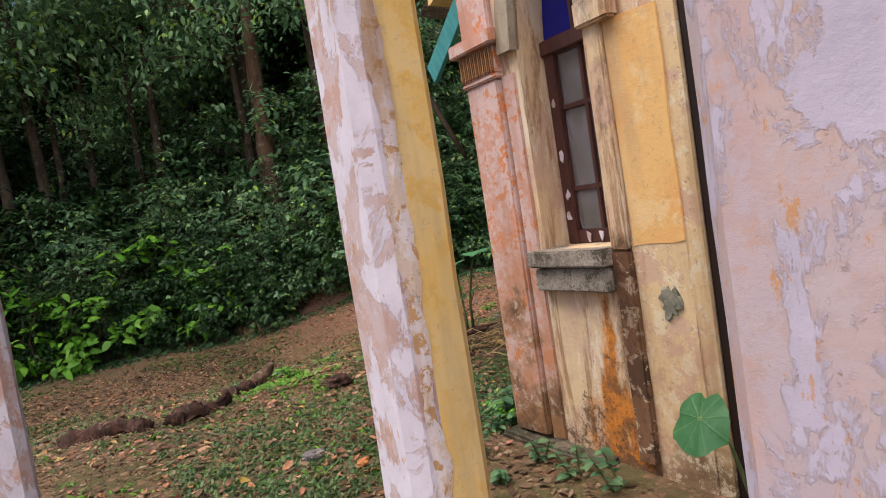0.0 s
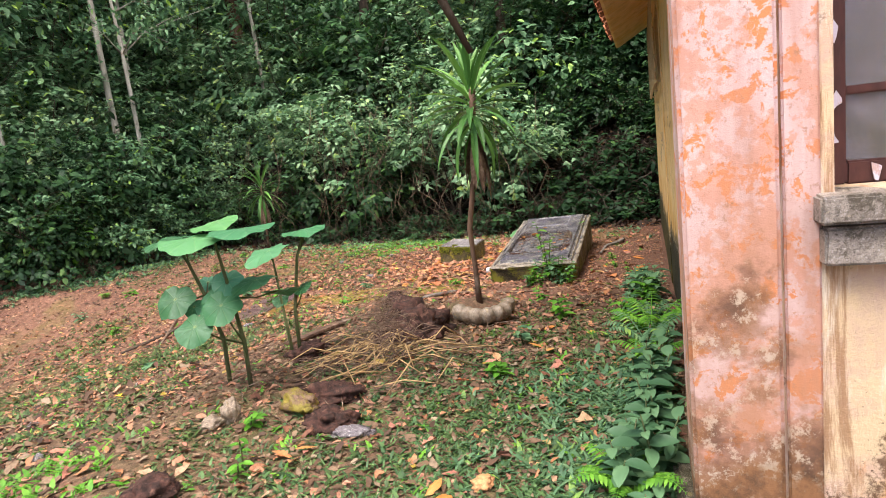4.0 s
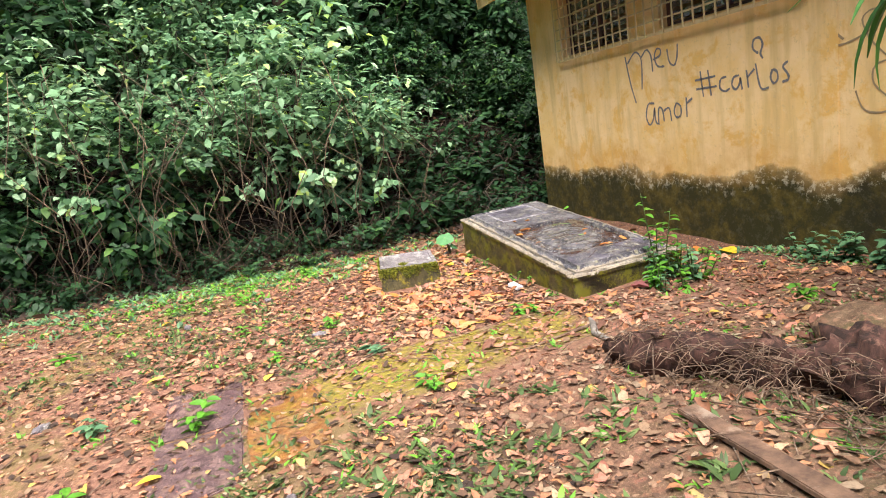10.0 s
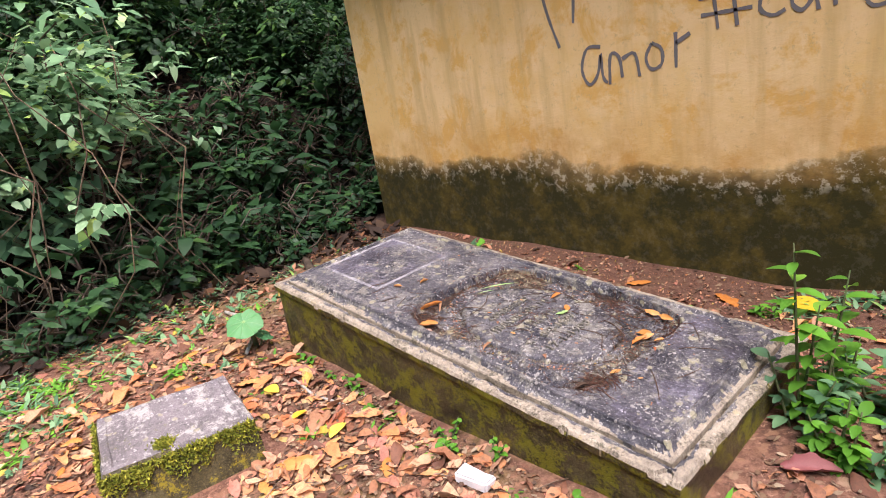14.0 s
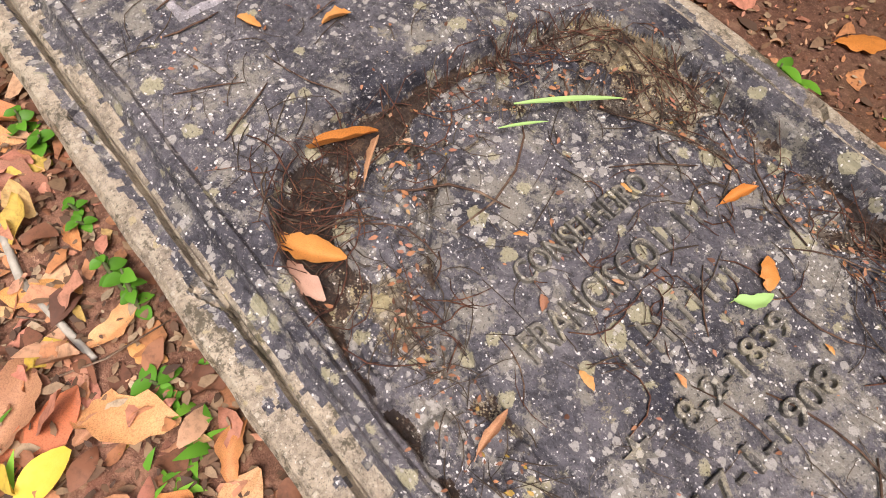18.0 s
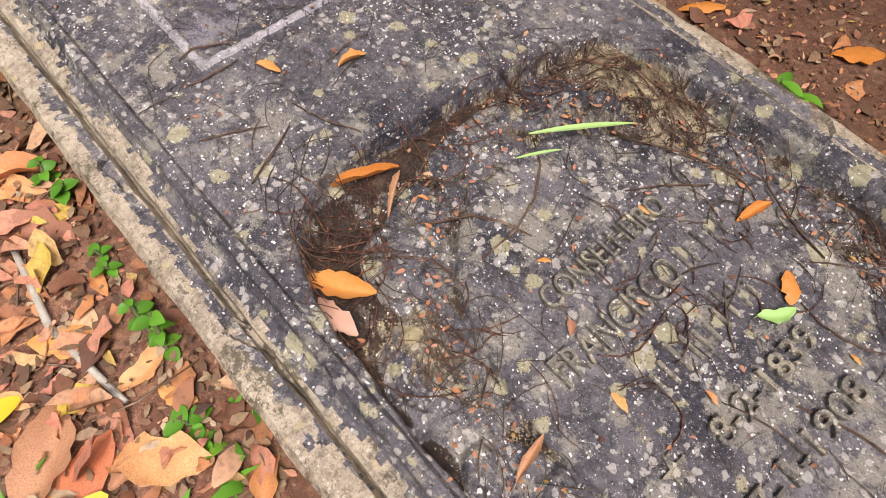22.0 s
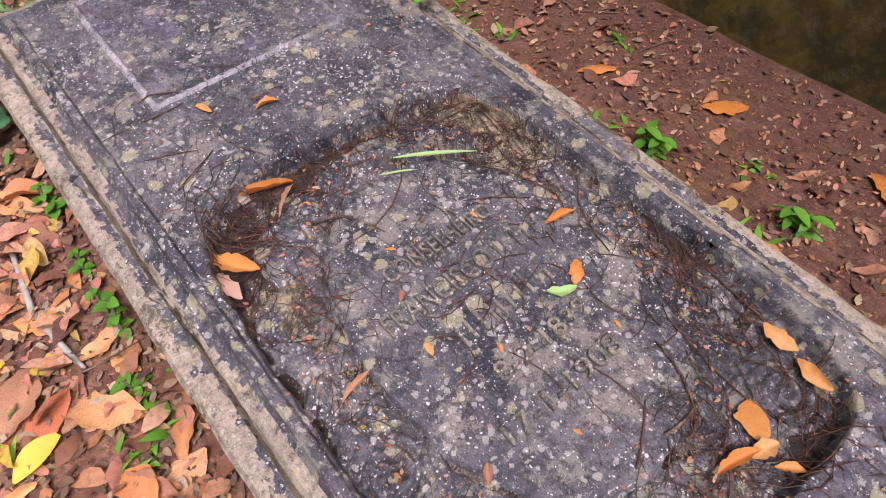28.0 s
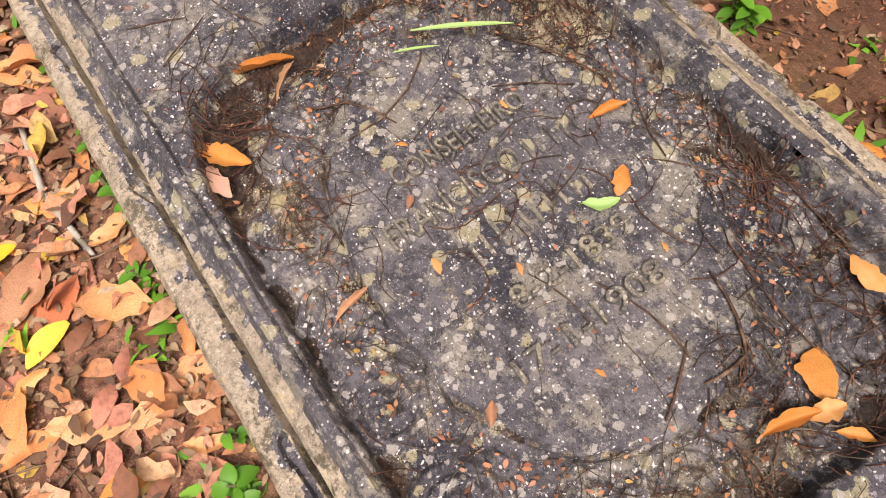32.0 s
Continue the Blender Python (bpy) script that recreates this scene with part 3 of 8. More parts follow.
M_FRAME = painted_wood("maroon_window_paint", (0.09, 0.035, 0.03), (0.05, 0.022, 0.02), (0.5, 0.48, 0.5))
M_DOORPOST = painted_wood("dark_brown_wood", (0.02, 0.01, 0.008), (0.012, 0.007, 0.006), (0.04, 0.025, 0.018))
M_TEAL = painted_wood("teal_board_paint", (0.05, 0.25, 0.27), (0.08, 0.33, 0.33), (0.3, 0.3, 0.28))
M_BARS = painted_wood("cream_painted_iron", (0.5, 0.38, 0.2), (0.42, 0.3, 0.15), (0.2, 0.1, 0.05))
M_TILE = plaster("clay_roof_tile", (0.35, 0.13, 0.06), [(0.28, 0.1, 0.05), (0.42, 0.2, 0.1)], (0.1, 0.08, 0.05), (0.15, 0.1, 0.07), None, 6)


def glass_mat():
    k = Mat("dusty_window_glass", 0.12, 0, 0.5)
    k.color(k.mix(k.ramp(k.noise(6, 6, 0.7), [(0.4, 0.0), (0.7, 1.0)]), (0.26, 0.25, 0.29), (0.14, 0.14, 0.12)))
    tr = k.n.new("ShaderNodeBsdfTransparent")
    mx = k.n.new("ShaderNodeMixShader")
    mx.inputs[0].default_value = 0.45
    k.l.new(k.bsdf.outputs[0], mx.inputs[1])
    k.l.new(tr.outputs[0], mx.inputs[2])
    k.l.new(mx.outputs[0], k.n["Material Output"].inputs["Surface"])
    return k.m


M_GLASS = glass_mat()


def plain(name, c, rough=0.6, amount=0.3):
    k = Mat(name, rough)
    k.color(k.mix(k.ramp(k.noise(12, 6, 0.7), [(0.35, 0.0), (0.7, amount)]), c, tuple(v * 0.5 for v in c)))
    k.bump(k.noise(40, 5, 0.7), 0.25, 0.004)
    return k.m


M_INK = plain("grey_charcoal_scrawl", (0.17, 0.16, 0.17), 0.9)
M_FAINT = plain("faded_brown_scrawl", (0.3, 0.22, 0.13), 0.9)
# near black: the darkness of the annexe room, put into the floor's colour
M_DARK = plain("dark_room_shade", (0.02, 0.018, 0.015), 0.9)
M_BLUEGLASS = plain("cobalt_blue_glass", (0.01, 0.015, 0.25), 0.15)

# ---- mesh helpers ----


def ground_z(x, y):
    """Height of the ground: a slight rise by the house, a fall to the open side, a wooded bank beyond the clearing."""
    near = np.clip((6.0 - x) / 3.0, 0, 1)
    z = 0.27 * near - 0.2 * near * np.clip(y - 5.2, 0, 6.5)
    back = 12.2 + 1.35 * np.clip(6.6 - x, 0, 4.5)
    d = np.maximum(x - 10.5, y - back)
    d = np.clip(d, 0, 40)
    return z + 0.6 * d + 0.9 * (1 - np.exp(-d * 1.2)) * np.clip((x - 8.5) / 2, 0, 1)


def gz(x, y):
    return float(ground_z(np.float64(x), np.float64(y)) + rough_z(np.float64(x), np.float64(y)))


def rough_z(x, y):
    return 0.018 * np.sin(3.1 * x + 1.3 * y) * np.sin(2.3 * y - 0.7 * x) + 0.012 * np.sin(7.3 * x) * np.cos(6.1 * y + 2 * x)


def np_mesh(name, verts, faces):
    me = bpy.data.meshes.new(name)
    verts, faces = np.asarray(verts, np.float32), np.asarray(faces, np.int32)
    k = faces.shape[1]
    me.vertices.add(len(verts))
    me.vertices.foreach_set("co", verts.ravel())
    me.loops.add(faces.size)
    me.loops.foreach_set("vertex_index", faces.ravel())
    me.polygons.add(len(faces))
    me.polygons.foreach_set("loop_start", np.arange(0, faces.size, k, dtype=np.int32))
    me.update(calc_edges=True)
    return me


def put(name, mesh, mat, parent=None, label="", smooth=False):
    if isinstance(mesh, bmesh.types.BMesh):
        me = bpy.data.meshes.new(name)
        bmesh.ops.recalc_face_normals(mesh, faces=mesh.faces)
        mesh.to_mesh(me)
        mesh.free()
        mesh = me
    if smooth:
        mesh.polygons.foreach_set("use_smooth", np.ones(len(mesh.polygons), bool))
    mesh.materials.append(mat)
    ob = new(name, mesh)
    if parent:
        ob.parent = parent
    if label:
        ob["label"] = label
    return ob


part = put


def thing(name, label, category, group="", at=(0, 0, 0), kind=""):
    e = new(name)
    e.location = at
    e.empty_display_size = 0.1
    return tagged(e, label, category, group, kind)


def box(bm, lo, hi, bevel=0.0):
    r = bmesh.ops.create_cube(bm, size=1.0, matrix=Matrix.LocRotScale([(a + b) / 2 for a, b in zip(lo, hi)], None, [b - a for a, b in zip(lo, hi)]))
    if bevel:
        edges = {e for v in r["verts"] for e in v.link_edges}
        bmesh.ops.bevel(bm, geom=list(edges), offset=bevel, segments=2, affect="EDGES")
    return bm


def boxes(*list_of, bevel=0.0):
    bm = bmesh.new()
    for lo, hi in list_of:
        box(bm, lo, hi, bevel)
    return bm


def roughen(bm, amount, scale, cuts=0):
    if cuts:
        bmesh.ops.subdivide_edges(bm, edges=bm.edges[:], cuts=cuts, use_grid_fill=True)
    for v in bm.verts:
        v.co += amount * noise.noise_vector(v.co * scale)
    return bm


def tube(points, radii, sides=6):
    """Vertices and quads of a tube along points."""
    pts = [Vector(p) for p in points]
    verts, faces = [], []
    up = Vector((0.3, 0.7, 0.2))
    for i, p in enumerate(pts):
        d = (pts[min(i + 1, len(pts) - 1)] - pts[max(i - 1, 0)]).normalized()
        a = d.cross(up)
        if a.length < 1e-3:
            a = d.cross(Vector((1, 0, 0)))
        a.normalize()
        b = d.cross(a)
        r = radii[i] if isinstance(radii, (list, tuple)) else radii
        for s in range(sides):
            t = 2 * math.pi * s / sides
            verts.append(p + r * (math.cos(t) * a + math.sin(t) * b))
    for i in range(len(pts) - 1):
        for s in range(sides):
            faces.append((i * sides + s, i * sides + (s + 1) % sides, (i + 1) * sides + (s + 1) % sides, (i + 1) * sides + s))
    n = len(verts)
    verts += [pts[0], pts[-1]]
    for s in range(sides):
        faces.append((n, (s + 1) % sides, s, n))
        faces.append((n + 1, n - sides + s, n - sides + (s + 1) % sides, n + 1))
    return verts, faces


def tubes(list_of, sides=6):
    verts, quads, tris = [], [], []
    for pts, rad in list_of:
        v, f = tube(pts, rad, sides)
        o = len(verts)
        verts += v
        for q in f:
            if q[0] == q[3]:
                tris.append(tuple(i + o for i in q[:3]))
            else:
                quads.append(tuple(i + o for i in q))
    me = bpy.data.meshes.new("tubes")
    me.from_pydata([tuple(v) for v in verts], [], quads + tris)
    me.polygons.foreach_set("use_smooth", np.ones(len(me.polygons), bool))
    return me


def leaf_mesh(pos, ahead, normal, length, width, fold=0.25, curl=0.25):
    """Many pointed leaves, each six-sided with a bent tip. Arrays of places, directions, normals, sizes."""
    n = len(pos)
    ahead = ahead / np.linalg.norm(ahead, axis=1)[:, None]
    side = np.cross(ahead, normal)
    side /= np.linalg.norm(side, axis=1)[:, None] + 1e-9
    up = np.cross(side, ahead)
    L, W = np.asarray(length)[:, None] * np.ones((n, 1)), np.asarray(width)[:, None] * np.ones((n, 1))
    v = np.empty((n, 6, 3))
    v[:, 0] = pos
    v[:, 1] = pos + ahead * L * 0.26 + side * W * 0.5 + up * W * fold * 0.5
    v[:, 2] = pos + ahead * L * 0.3 - side * W * 0.5 + up * W * fold * 0.4
    v[:, 3] = pos + ahead * L * 0.64 + side * W * 0.4 - up * L * curl * 0.3
    v[:, 4] = pos + ahead * L * 0.66 - side * W * 0.4 - up * L * curl * 0.35
    v[:, 5] = pos + ahead * L - up * L * curl
    tri = np.array([(0, 2, 1), (1, 2, 4), (1, 4, 3), (3, 4, 5)])
    f = (np.arange(n)[:, None, None] * 6 + tri[None]).reshape(-1, 3)
    return v.reshape(-1, 3), f


def full_leaves(pos, ahead, normal, length, width, rows=5, cup=0.35, curl=0.3):
    """Many rounded leaves with a midrib and a smooth outline, from arrays as in leaf_mesh."""
    n = len(pos)
    ahead = ahead / np.linalg.norm(ahead, axis=1)[:, None]
    side = np.cross(ahead, normal)
    side /= np.linalg.norm(side, axis=1)[:, None] + 1e-9
    up = np.cross(side, ahead)
    s = np.repeat(np.arange(rows + 1) / rows, 3)
    w = np.tile((-1.0, 0.0, 1.0), rows + 1) * np.sin(np.pi * np.minimum(1, s * 0.94 + 0.04)) ** 0.7 * 0.5
    L, W = np.asarray(length)[:, None, None], np.asarray(width)[:, None, None]
    v = pos[:, None] + ahead[:, None] * L * s[None, :, None] + side[:, None] * W * w[None, :, None]
    v = v + up[:, None] * (W * cup * np.abs(w)[None, :, None] - L * curl * (s ** 2)[None, :, None])
    q = []
    for i in range(rows):
        o = 3 * i
        for a, b, c, d in ((o, o + 1, o + 4, o + 3), (o + 1, o + 2, o + 5, o + 4)):
            q += [(a, b, c), (a, c, d)]
    f = (np.arange(n)[:, None, None] * 3 * (rows + 1) + np.array(q)[None]).reshape(-1, 3)
    return v.reshape(-1, 3), f


def unit(rs, n):
    v = rs.normal(size=(n, 3))
    return v / np.linalg.norm(v, axis=1)[:, None]

# ---- terrain ----


def grow(a, b, step, far):
    mid = np.arange(a, b, step)
    out, s = [], step
    x = b
    while x < far:
        out.append(x)
        s *= 1.12
        x += s
    low, s, x = [], step, a
    while x > -far:
        s *= 1.12
        x -= s
        low.append(x)
    return np.array(low[::-1] + list(mid) + out)


def terrain():
    xs, ys = grow(-2.0, 11.0, 0.09, 600), grow(1.5, 10.0, 0.09, 600)
    X, Y = np.meshgrid(xs, ys, indexing="ij")
    Z = ground_z(X, Y) + rough_z(X, Y)
    n, m = len(xs), len(ys)
    i = np.arange(n - 1)[:, None] * m + np.arange(m - 1)[None]
    faces = np.stack([i, i + m, i + m + 1, i + 1], -1).reshape(-1, 4)
    me = np_mesh("ground", np.stack([X, Y, Z], -1).reshape(-1, 3), faces)
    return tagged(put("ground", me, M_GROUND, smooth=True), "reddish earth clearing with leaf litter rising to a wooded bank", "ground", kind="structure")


terrain()

# ---- annexe with barred windows ----
WALL_Y, END_X = 2.52, 9.69


def annexe():
    wall = tagged(put("wall_annexe", boxes(((1.6, WALL_Y - 0.2, -0.3), (5.6, WALL_Y, 3.3)), ((5.6, WALL_Y - 0.2, -0.3), (END_X, WALL_Y, 1.97)),
                                         ((5.6, WALL_Y - 0.2, 2.72), (END_X, WALL_Y, 3.3)), ((8.86, WALL_Y - 0.2, 1.97), (END_X, WALL_Y, 2.72)),
                                         ((7.1, WALL_Y - 0.2, 1.97), (7.58, WALL_Y, 2.72))), M_YELLOW),
                  "ochre plastered annexe wall with a black mouldy foot and charcoal scrawls", "wall", kind="structure")
    tagged(put("wall_annexe_end", boxes(((END_X - 0.2, -2.0, -0.3), (END_X - 0.001, WALL_Y - 0.2, 3.3))), M_YELLOW), "ochre plastered end wall of the annexe", "wall", kind="structure")
    tagged(put("wall_annexe_back", boxes(((1.6, -2.2, -0.3), (END_X, -2.0, 3.3))), M_YELLOW), "ochre plastered back wall of the annexe", "wall", kind="structure")
    tagged(put("floor_annexe", boxes(((1.8, -2.0, -0.2), (END_X - 0.2, WALL_Y - 0.2, 0.1))), M_DARK), "annexe floor with the room's darkness in its colour", "floor", kind="structure")
    part("pilaster", boxes(((5.28, WALL_Y, -0.2), (5.56, WALL_Y + 0.008, 3.2)), bevel=0.006), M_YELLOW, wall, "flat plaster pilaster strip")
    # roof with a plastered sloping soffit and a row of tiles
    roof = thing("annexe_roof", "low tiled annexe roof with a yellow plastered soffit", "roof", kind="structure")
    bm = bmesh.new()
    prof = [(WALL_Y - 0.02, 3.12), (3.02, 2.83), (3.05, 2.83), (3.05, 2.95), (0.3, 4.3), (0.3, 4.1)]
    a = [bm.verts.new((1.5, y, z)) for y, z in prof]
    b = [bm.verts.new((10.08, y, z)) for y, z in prof]
    bm.faces.new(a)
    bm.faces.new(b[::-1])
    for i in range(6):
        j = (i + 1) % 6
        bm.faces.new((a[j], a[i], b[i], b[j]))
    part("soffit", bm, M_YELLOW, roof, "yellow plastered sloping soffit")
    bm = bmesh.new()
    prof = [(0.35, 4.3), (0.35, 4.12), (-2.6, 2.9), (-2.6, 3.05)]
    a = [bm.verts.new((1.5, y, z)) for y, z in prof]
    b = [bm.verts.new((10.08, y, z)) for y, z in prof]
    bm.faces.new(a)
    bm.faces.new(b[::-1])
    for i in range(4):
        j = (i + 1) % 4
        bm.faces.new((a[j], a[i], b[i], b[j]))
    part("back_slope", bm, M_TILE, roof)
    bm = bmesh.new()
    a = [bm.verts.new((1.48, y, z)) for y, z in ((3.0, 2.985), (0.28, 4.32), (0.28, 4.35), (3.0, 3.015))]
    b = [bm.verts.new((10.1, y, z)) for y, z in ((3.0, 2.985), (0.28, 4.32), (0.28, 4.35), (3.0, 3.015))]
    bm.faces.new(a)
    bm.faces.new(b[::-1])
    for i in range(4):
        j = (i + 1) % 4
        bm.faces.new((a[j], a[i], b[i], b[j]))
    part("front_slope", bm, M_TILE, roof, "old clay tiled slope")
    tile = bmesh.new()
    seg = 6
    for i in range(seg + 1):
        t = math.pi * i / seg
        for r in (0.085, 0.07):
            for k in (0, 1):
                tile.verts.new((r * math.cos(t), -0.42 * k, r * math.sin(t) + 0.02 * k))
    tile.verts.ensure_lookup_table()
    for i in range(seg):
        q = 4 * i
        tile.faces.new([tile.verts[j] for j in (q, q + 4, q + 5, q + 1)])
        tile.faces.new([tile.verts[j] for j in (q + 2, q + 3, q + 7, q + 6)])
        tile.faces.new([tile.verts[j] for j in (q, q + 2, q + 6, q + 4)])
        tile.faces.new([tile.verts[j] for j in (q + 1, q + 5, q + 7, q + 3)])
    tme = bpy.data.meshes.new("roof_tile")
    tile.to_mesh(tme)
    tme.materials.append(M_TILE)
    rt = random.Random(3)
    for row in range(3):
        for i in range(44):
            ob = new("roof_tile", tme)
            ob.parent = roof
            y = 3.12 - 0.36 * row
            ob.matrix_basis = pose(1.65 + 0.193 * i, y + rt.uniform(-0.02, 0.02), 2.94 + 0.177 * row, -26, 0, rt.uniform(-3, 3))
    # windows: frame, dark room behind, a grid of painted bars
    for n, (x0, x1) in enumerate(((7.58, 8.86), (5.6, 7.1))):
        w = thing("window_%d" % (n + 1), "annexe window with louvred panes behind cream painted iron bars", "window", kind="structure")
        part("window_frame", boxes(((x0, WALL_Y - 0.14, 1.97), (x1, WALL_Y - 0.1, 2.01)), ((x0, WALL_Y - 0.14, 2.68), (x1, WALL_Y - 0.1, 2.72)),
                                   ((x0, WALL_Y - 0.14, 2.01), (x0 + 0.05, WALL_Y - 0.1, 2.68)), ((x1 - 0.05, WALL_Y - 0.14, 2.01), (x1, WALL_Y - 0.1, 2.68)),
                                   (((x0 + x1) / 2 - 0.03, WALL_Y - 0.14, 2.01), ((x0 + x1) / 2 + 0.03, WALL_Y - 0.1, 2.68))), M_FRAME, w)
        for r in range(6):
            z = 2.03 + 0.11 * r
            part("pane", boxes(((x0 + 0.05, WALL_Y - 0.13, z), (x1 - 0.05, WALL_Y - 0.115, z + 0.075))), M_GLASS, w)
    grille = thing("window_grille", "long cream painted iron grille of thin bars across both windows", "window grille")
    rails = [1.93, 2.05, 2.17, 2.29, 2.41, 2.53, 2.65, 2.76]
    for i, z in enumerate(rails):
        r = 0.014 if i == 0 else 0.007
        part("rail", boxes(((5.5, WALL_Y + 0.05, z - r), (8.95, WALL_Y + 0.06, z + r))), M_BARS, grille)
    bar = boxes(((-0.006, 0, 0), (0.006, 0.012, 0.86)))
    bme = bpy.data.meshes.new("bar")
    bar.to_mesh(bme)
    bme.materials.append(M_BARS)
    for i in range(27):
        ob = new("bar", bme)
        ob.parent = grille
        ob.location = (5.52 + 0.131 * i, WALL_Y + 0.06, 1.92)
    for x in (5.6, 7.3, 8.9):
        part("bracket", boxes(((x - 0.01, WALL_Y - 0.02, 1.93), (x + 0.01, WALL_Y + 0.055, 1.95))), M_BARS, grille)
    return wall


ANNEXE = annexe()

# ---- old house: bay with a pointed window, doorway, roofless room ----
BX = 1.378


def arch_points(y0, y1, z0, spring, top, n=7):
    """Outline of a pointed opening in the y-z plane, from the foot of its first side round to the other."""
    pts = [(y0, z0), (y0, spring)]
    mid = (y0 + y1) / 2
    for i in range(1, n + 1):
        t = i / n
        pts.append((y0 + (mid - y0) * (1 - math.cos(t * math.pi / 2)) * 0.55 + (mid - y0) * 0.45 * t, spring + (top - spring) * math.sin(t * math.pi / 2) ** 0.9))
    for i in range(n - 1, 0, -1):
        y, z = pts[1 + i]
        pts.append((2 * mid - y, z))
    pts += [(y1, spring), (y1, z0)]
    return pts


def prism(outline, x0, x1):
    bm = bmesh.new()
    a = [bm.verts.new((x0, y, z)) for y, z in outline]
    b = [bm.verts.new((x1, y, z)) for y, z in outline]
    bm.faces.new(a)
    bm.faces.new(b[::-1])
    for i in range(len(a)):
        j = (i + 1) % len(a)
        bm.faces.new((a[i], b[i], b[j], a[j]))
    return bm


def arch_wall(ya, yb, za, zb, opening, x0, x1):
    """A wall slab with an arched opening that starts at height opening[0][1]."""
    y0, y1, z0 = opening[0][0], opening[-1][0], opening[0][1]
    bm = boxes(((x0, ya, za), (x1, yb, z0)))
    top = opening[1:-1]
    half = len(top) // 2
    for side in ((ya, y0, top[: half + 1]), (y1, yb, top[half:])):
        lo, hi, arc = side
        outline = ([(lo, z0), (lo, zb), (arc[-1][0], zb)] + arc[::-1] + [(hi, z0)]) if hi == y0 else ([(lo, z0)] + arc[::-1] + [(arc[0][0], zb), (hi, zb), (hi, z0)])
        p = prism(outline, x0, x1)
        me = bpy.data.meshes.new("tmp")
        p.to_mesh(me)
        p.free()
        bm.from_mesh(me)
        bpy.data.meshes.remove(me)
    return bm


def house():
    op = arch_points(2.2, 1.76, 1.3, 2.3, 2.95)
    op = [(y, z) for y, z in op][::-1]
    wall = tagged(put("wall_bay", arch_wall(1.47, 2.345, -0.1, 3.15, op, BX, BX + 0.3), M_BAYWALL), "rust-stained cream plaster bay wall with a pointed window opening", "wall", kind="structure")
    bm = boxes(((BX - 0.035, 2.34, 0.3), (BX + 0.32, 2.602, 2.2)), bevel=0.012)
    roughen(bm, 0.004, 9)
    part("pilaster", bm, M_PINK, wall, "flaking pink limewashed corner pilaster")
    part("pilaster_upper", boxes(((BX - 0.03, 2.35, 2.44), (BX + 0.32, 2.59, 3.15)), bevel=0.01), M_PINK, wall, "flaking pink limewash")
    cap = bmesh.new()
    for lo, hi in (((BX - 0.05, 2.325, 2.2), (BX + 0.33, 2.617, 2.225)), ((BX - 0.085, 2.29, 2.37), (BX + 0.33, 2.65, 2.44)), ((BX - 0.045, 2.33, 2.225), (BX + 0.32, 2.61, 2.37))):
        box(cap, lo, hi, 0.008)
    part("capital", cap, M_PINK, wall, "moulded terracotta pink capital")
    flute = boxes(((-0.01, -0.011, 0), (0.012, 0.011, 0.13)), bevel=0.006)
    fm = bpy.data.meshes.new("flute")
    flute.to_mesh(fm)
    fm.materials.append(M_PINK)
    for i in range(9):
        ob = new("flute", fm)
        ob.parent = wall
        ob.location = (BX - 0.05, 2.345 + 0.031 * i, 2.232)
    part("pilaster_edge", boxes(((BX - 0.012, 2.235, 0.3), (BX + 0.02, 2.33, 2.2)), bevel=0.006), M_PINK, wall, "narrow pink limewashed fillet")
    # moulding round the pointed arch
    outer, inner = arch_points(2.3, 1.66, 1.34, 2.3, 3.06)[1:-1], arch_points(2.2, 1.76, 1.34, 2.3, 2.95)[1:-1]
    p = prism(outer + inner[::-1], BX - 0.045, BX + 0.02)
    part("arch_moulding", p, M_REVEAL, wall, "grey weathered arch moulding")
    part("jamb", roughen(boxes(((BX - 0.03, 1.66, 0.32), (BX + 0.02, 1.762, 1.28)), bevel=0.008), 0.006, 12, 4), M_JAMB, wall, "crumbling brown-stained plaster jamb")
    part("jamb", roughen(boxes(((BX - 0.03, 1.665, 1.283), (BX + 0.02, 1.758, 2.28)), bevel=0.008), 0.005, 12, 4), M_BAYWALL, wall, "flaking cream plaster jamb")
    part("impost", boxes(((BX - 0.06, 1.58, 2.25), (BX + 0.02, 1.77, 2.36)), bevel=0.01), M_BAYWALL, wall)
    plinth = roughen(boxes(((BX - 0.1, 1.9, -0.1), (BX + 0.3, 2.66, 0.29)), bevel=0.015), 0.012, 5, 2)
    part("plinth", plinth, M_PLINTH, wall, "dark mossy stone plinth")
    sill = roughen(boxes(((BX - 0.09, 1.755, 1.22), (BX + 0.26, 2.255, 1.3)), ((BX - 0.06, 1.77, 1.1), (BX + 0.01, 2.24, 1.21)), bevel=0.008), 0.004, 14, 1)
    part("sill", sill, M_SILL, wall, "weathered grey window sill streaked with paint")
    corner = tagged(put("wall_corner", boxes(((BX + 0.005, 1.33, -0.1), (BX + 0.3, 1.66, 3.15)), ((BX + 0.1, 2.35, -0.1), (BX + 0.3, 2.598, 3.15))), M_CORNER), "cream plaster corner of the bay patched with grey cement", "wall", kind="structure")
    patch = bmesh.new()
    box(patch, (BX - 0.006, 1.4, 1.3), (BX + 0.006, 1.655, 2.25))
    roughen(patch, 0.02, 7, 3)
    for v in patch.verts:
        v.co.x = BX - 0.006 if v.co.x < BX else BX + 0.006
    part("paint_layer", patch, M_OCHREPAINT, corner, "peeling layer of yellow paint")
    coat = roughen(boxes(((BX - 0.004, 1.4, 0.15), (BX + 0.006, 1.657, 1.33))), 0.012, 9, 4)
    for v in coat.verts:
        v.co.x = BX - 0.004 if v.co.x < BX else BX + 0.006
    part("plaster_coat", coat, M_CORNER, corner, "smooth cream plaster coat")
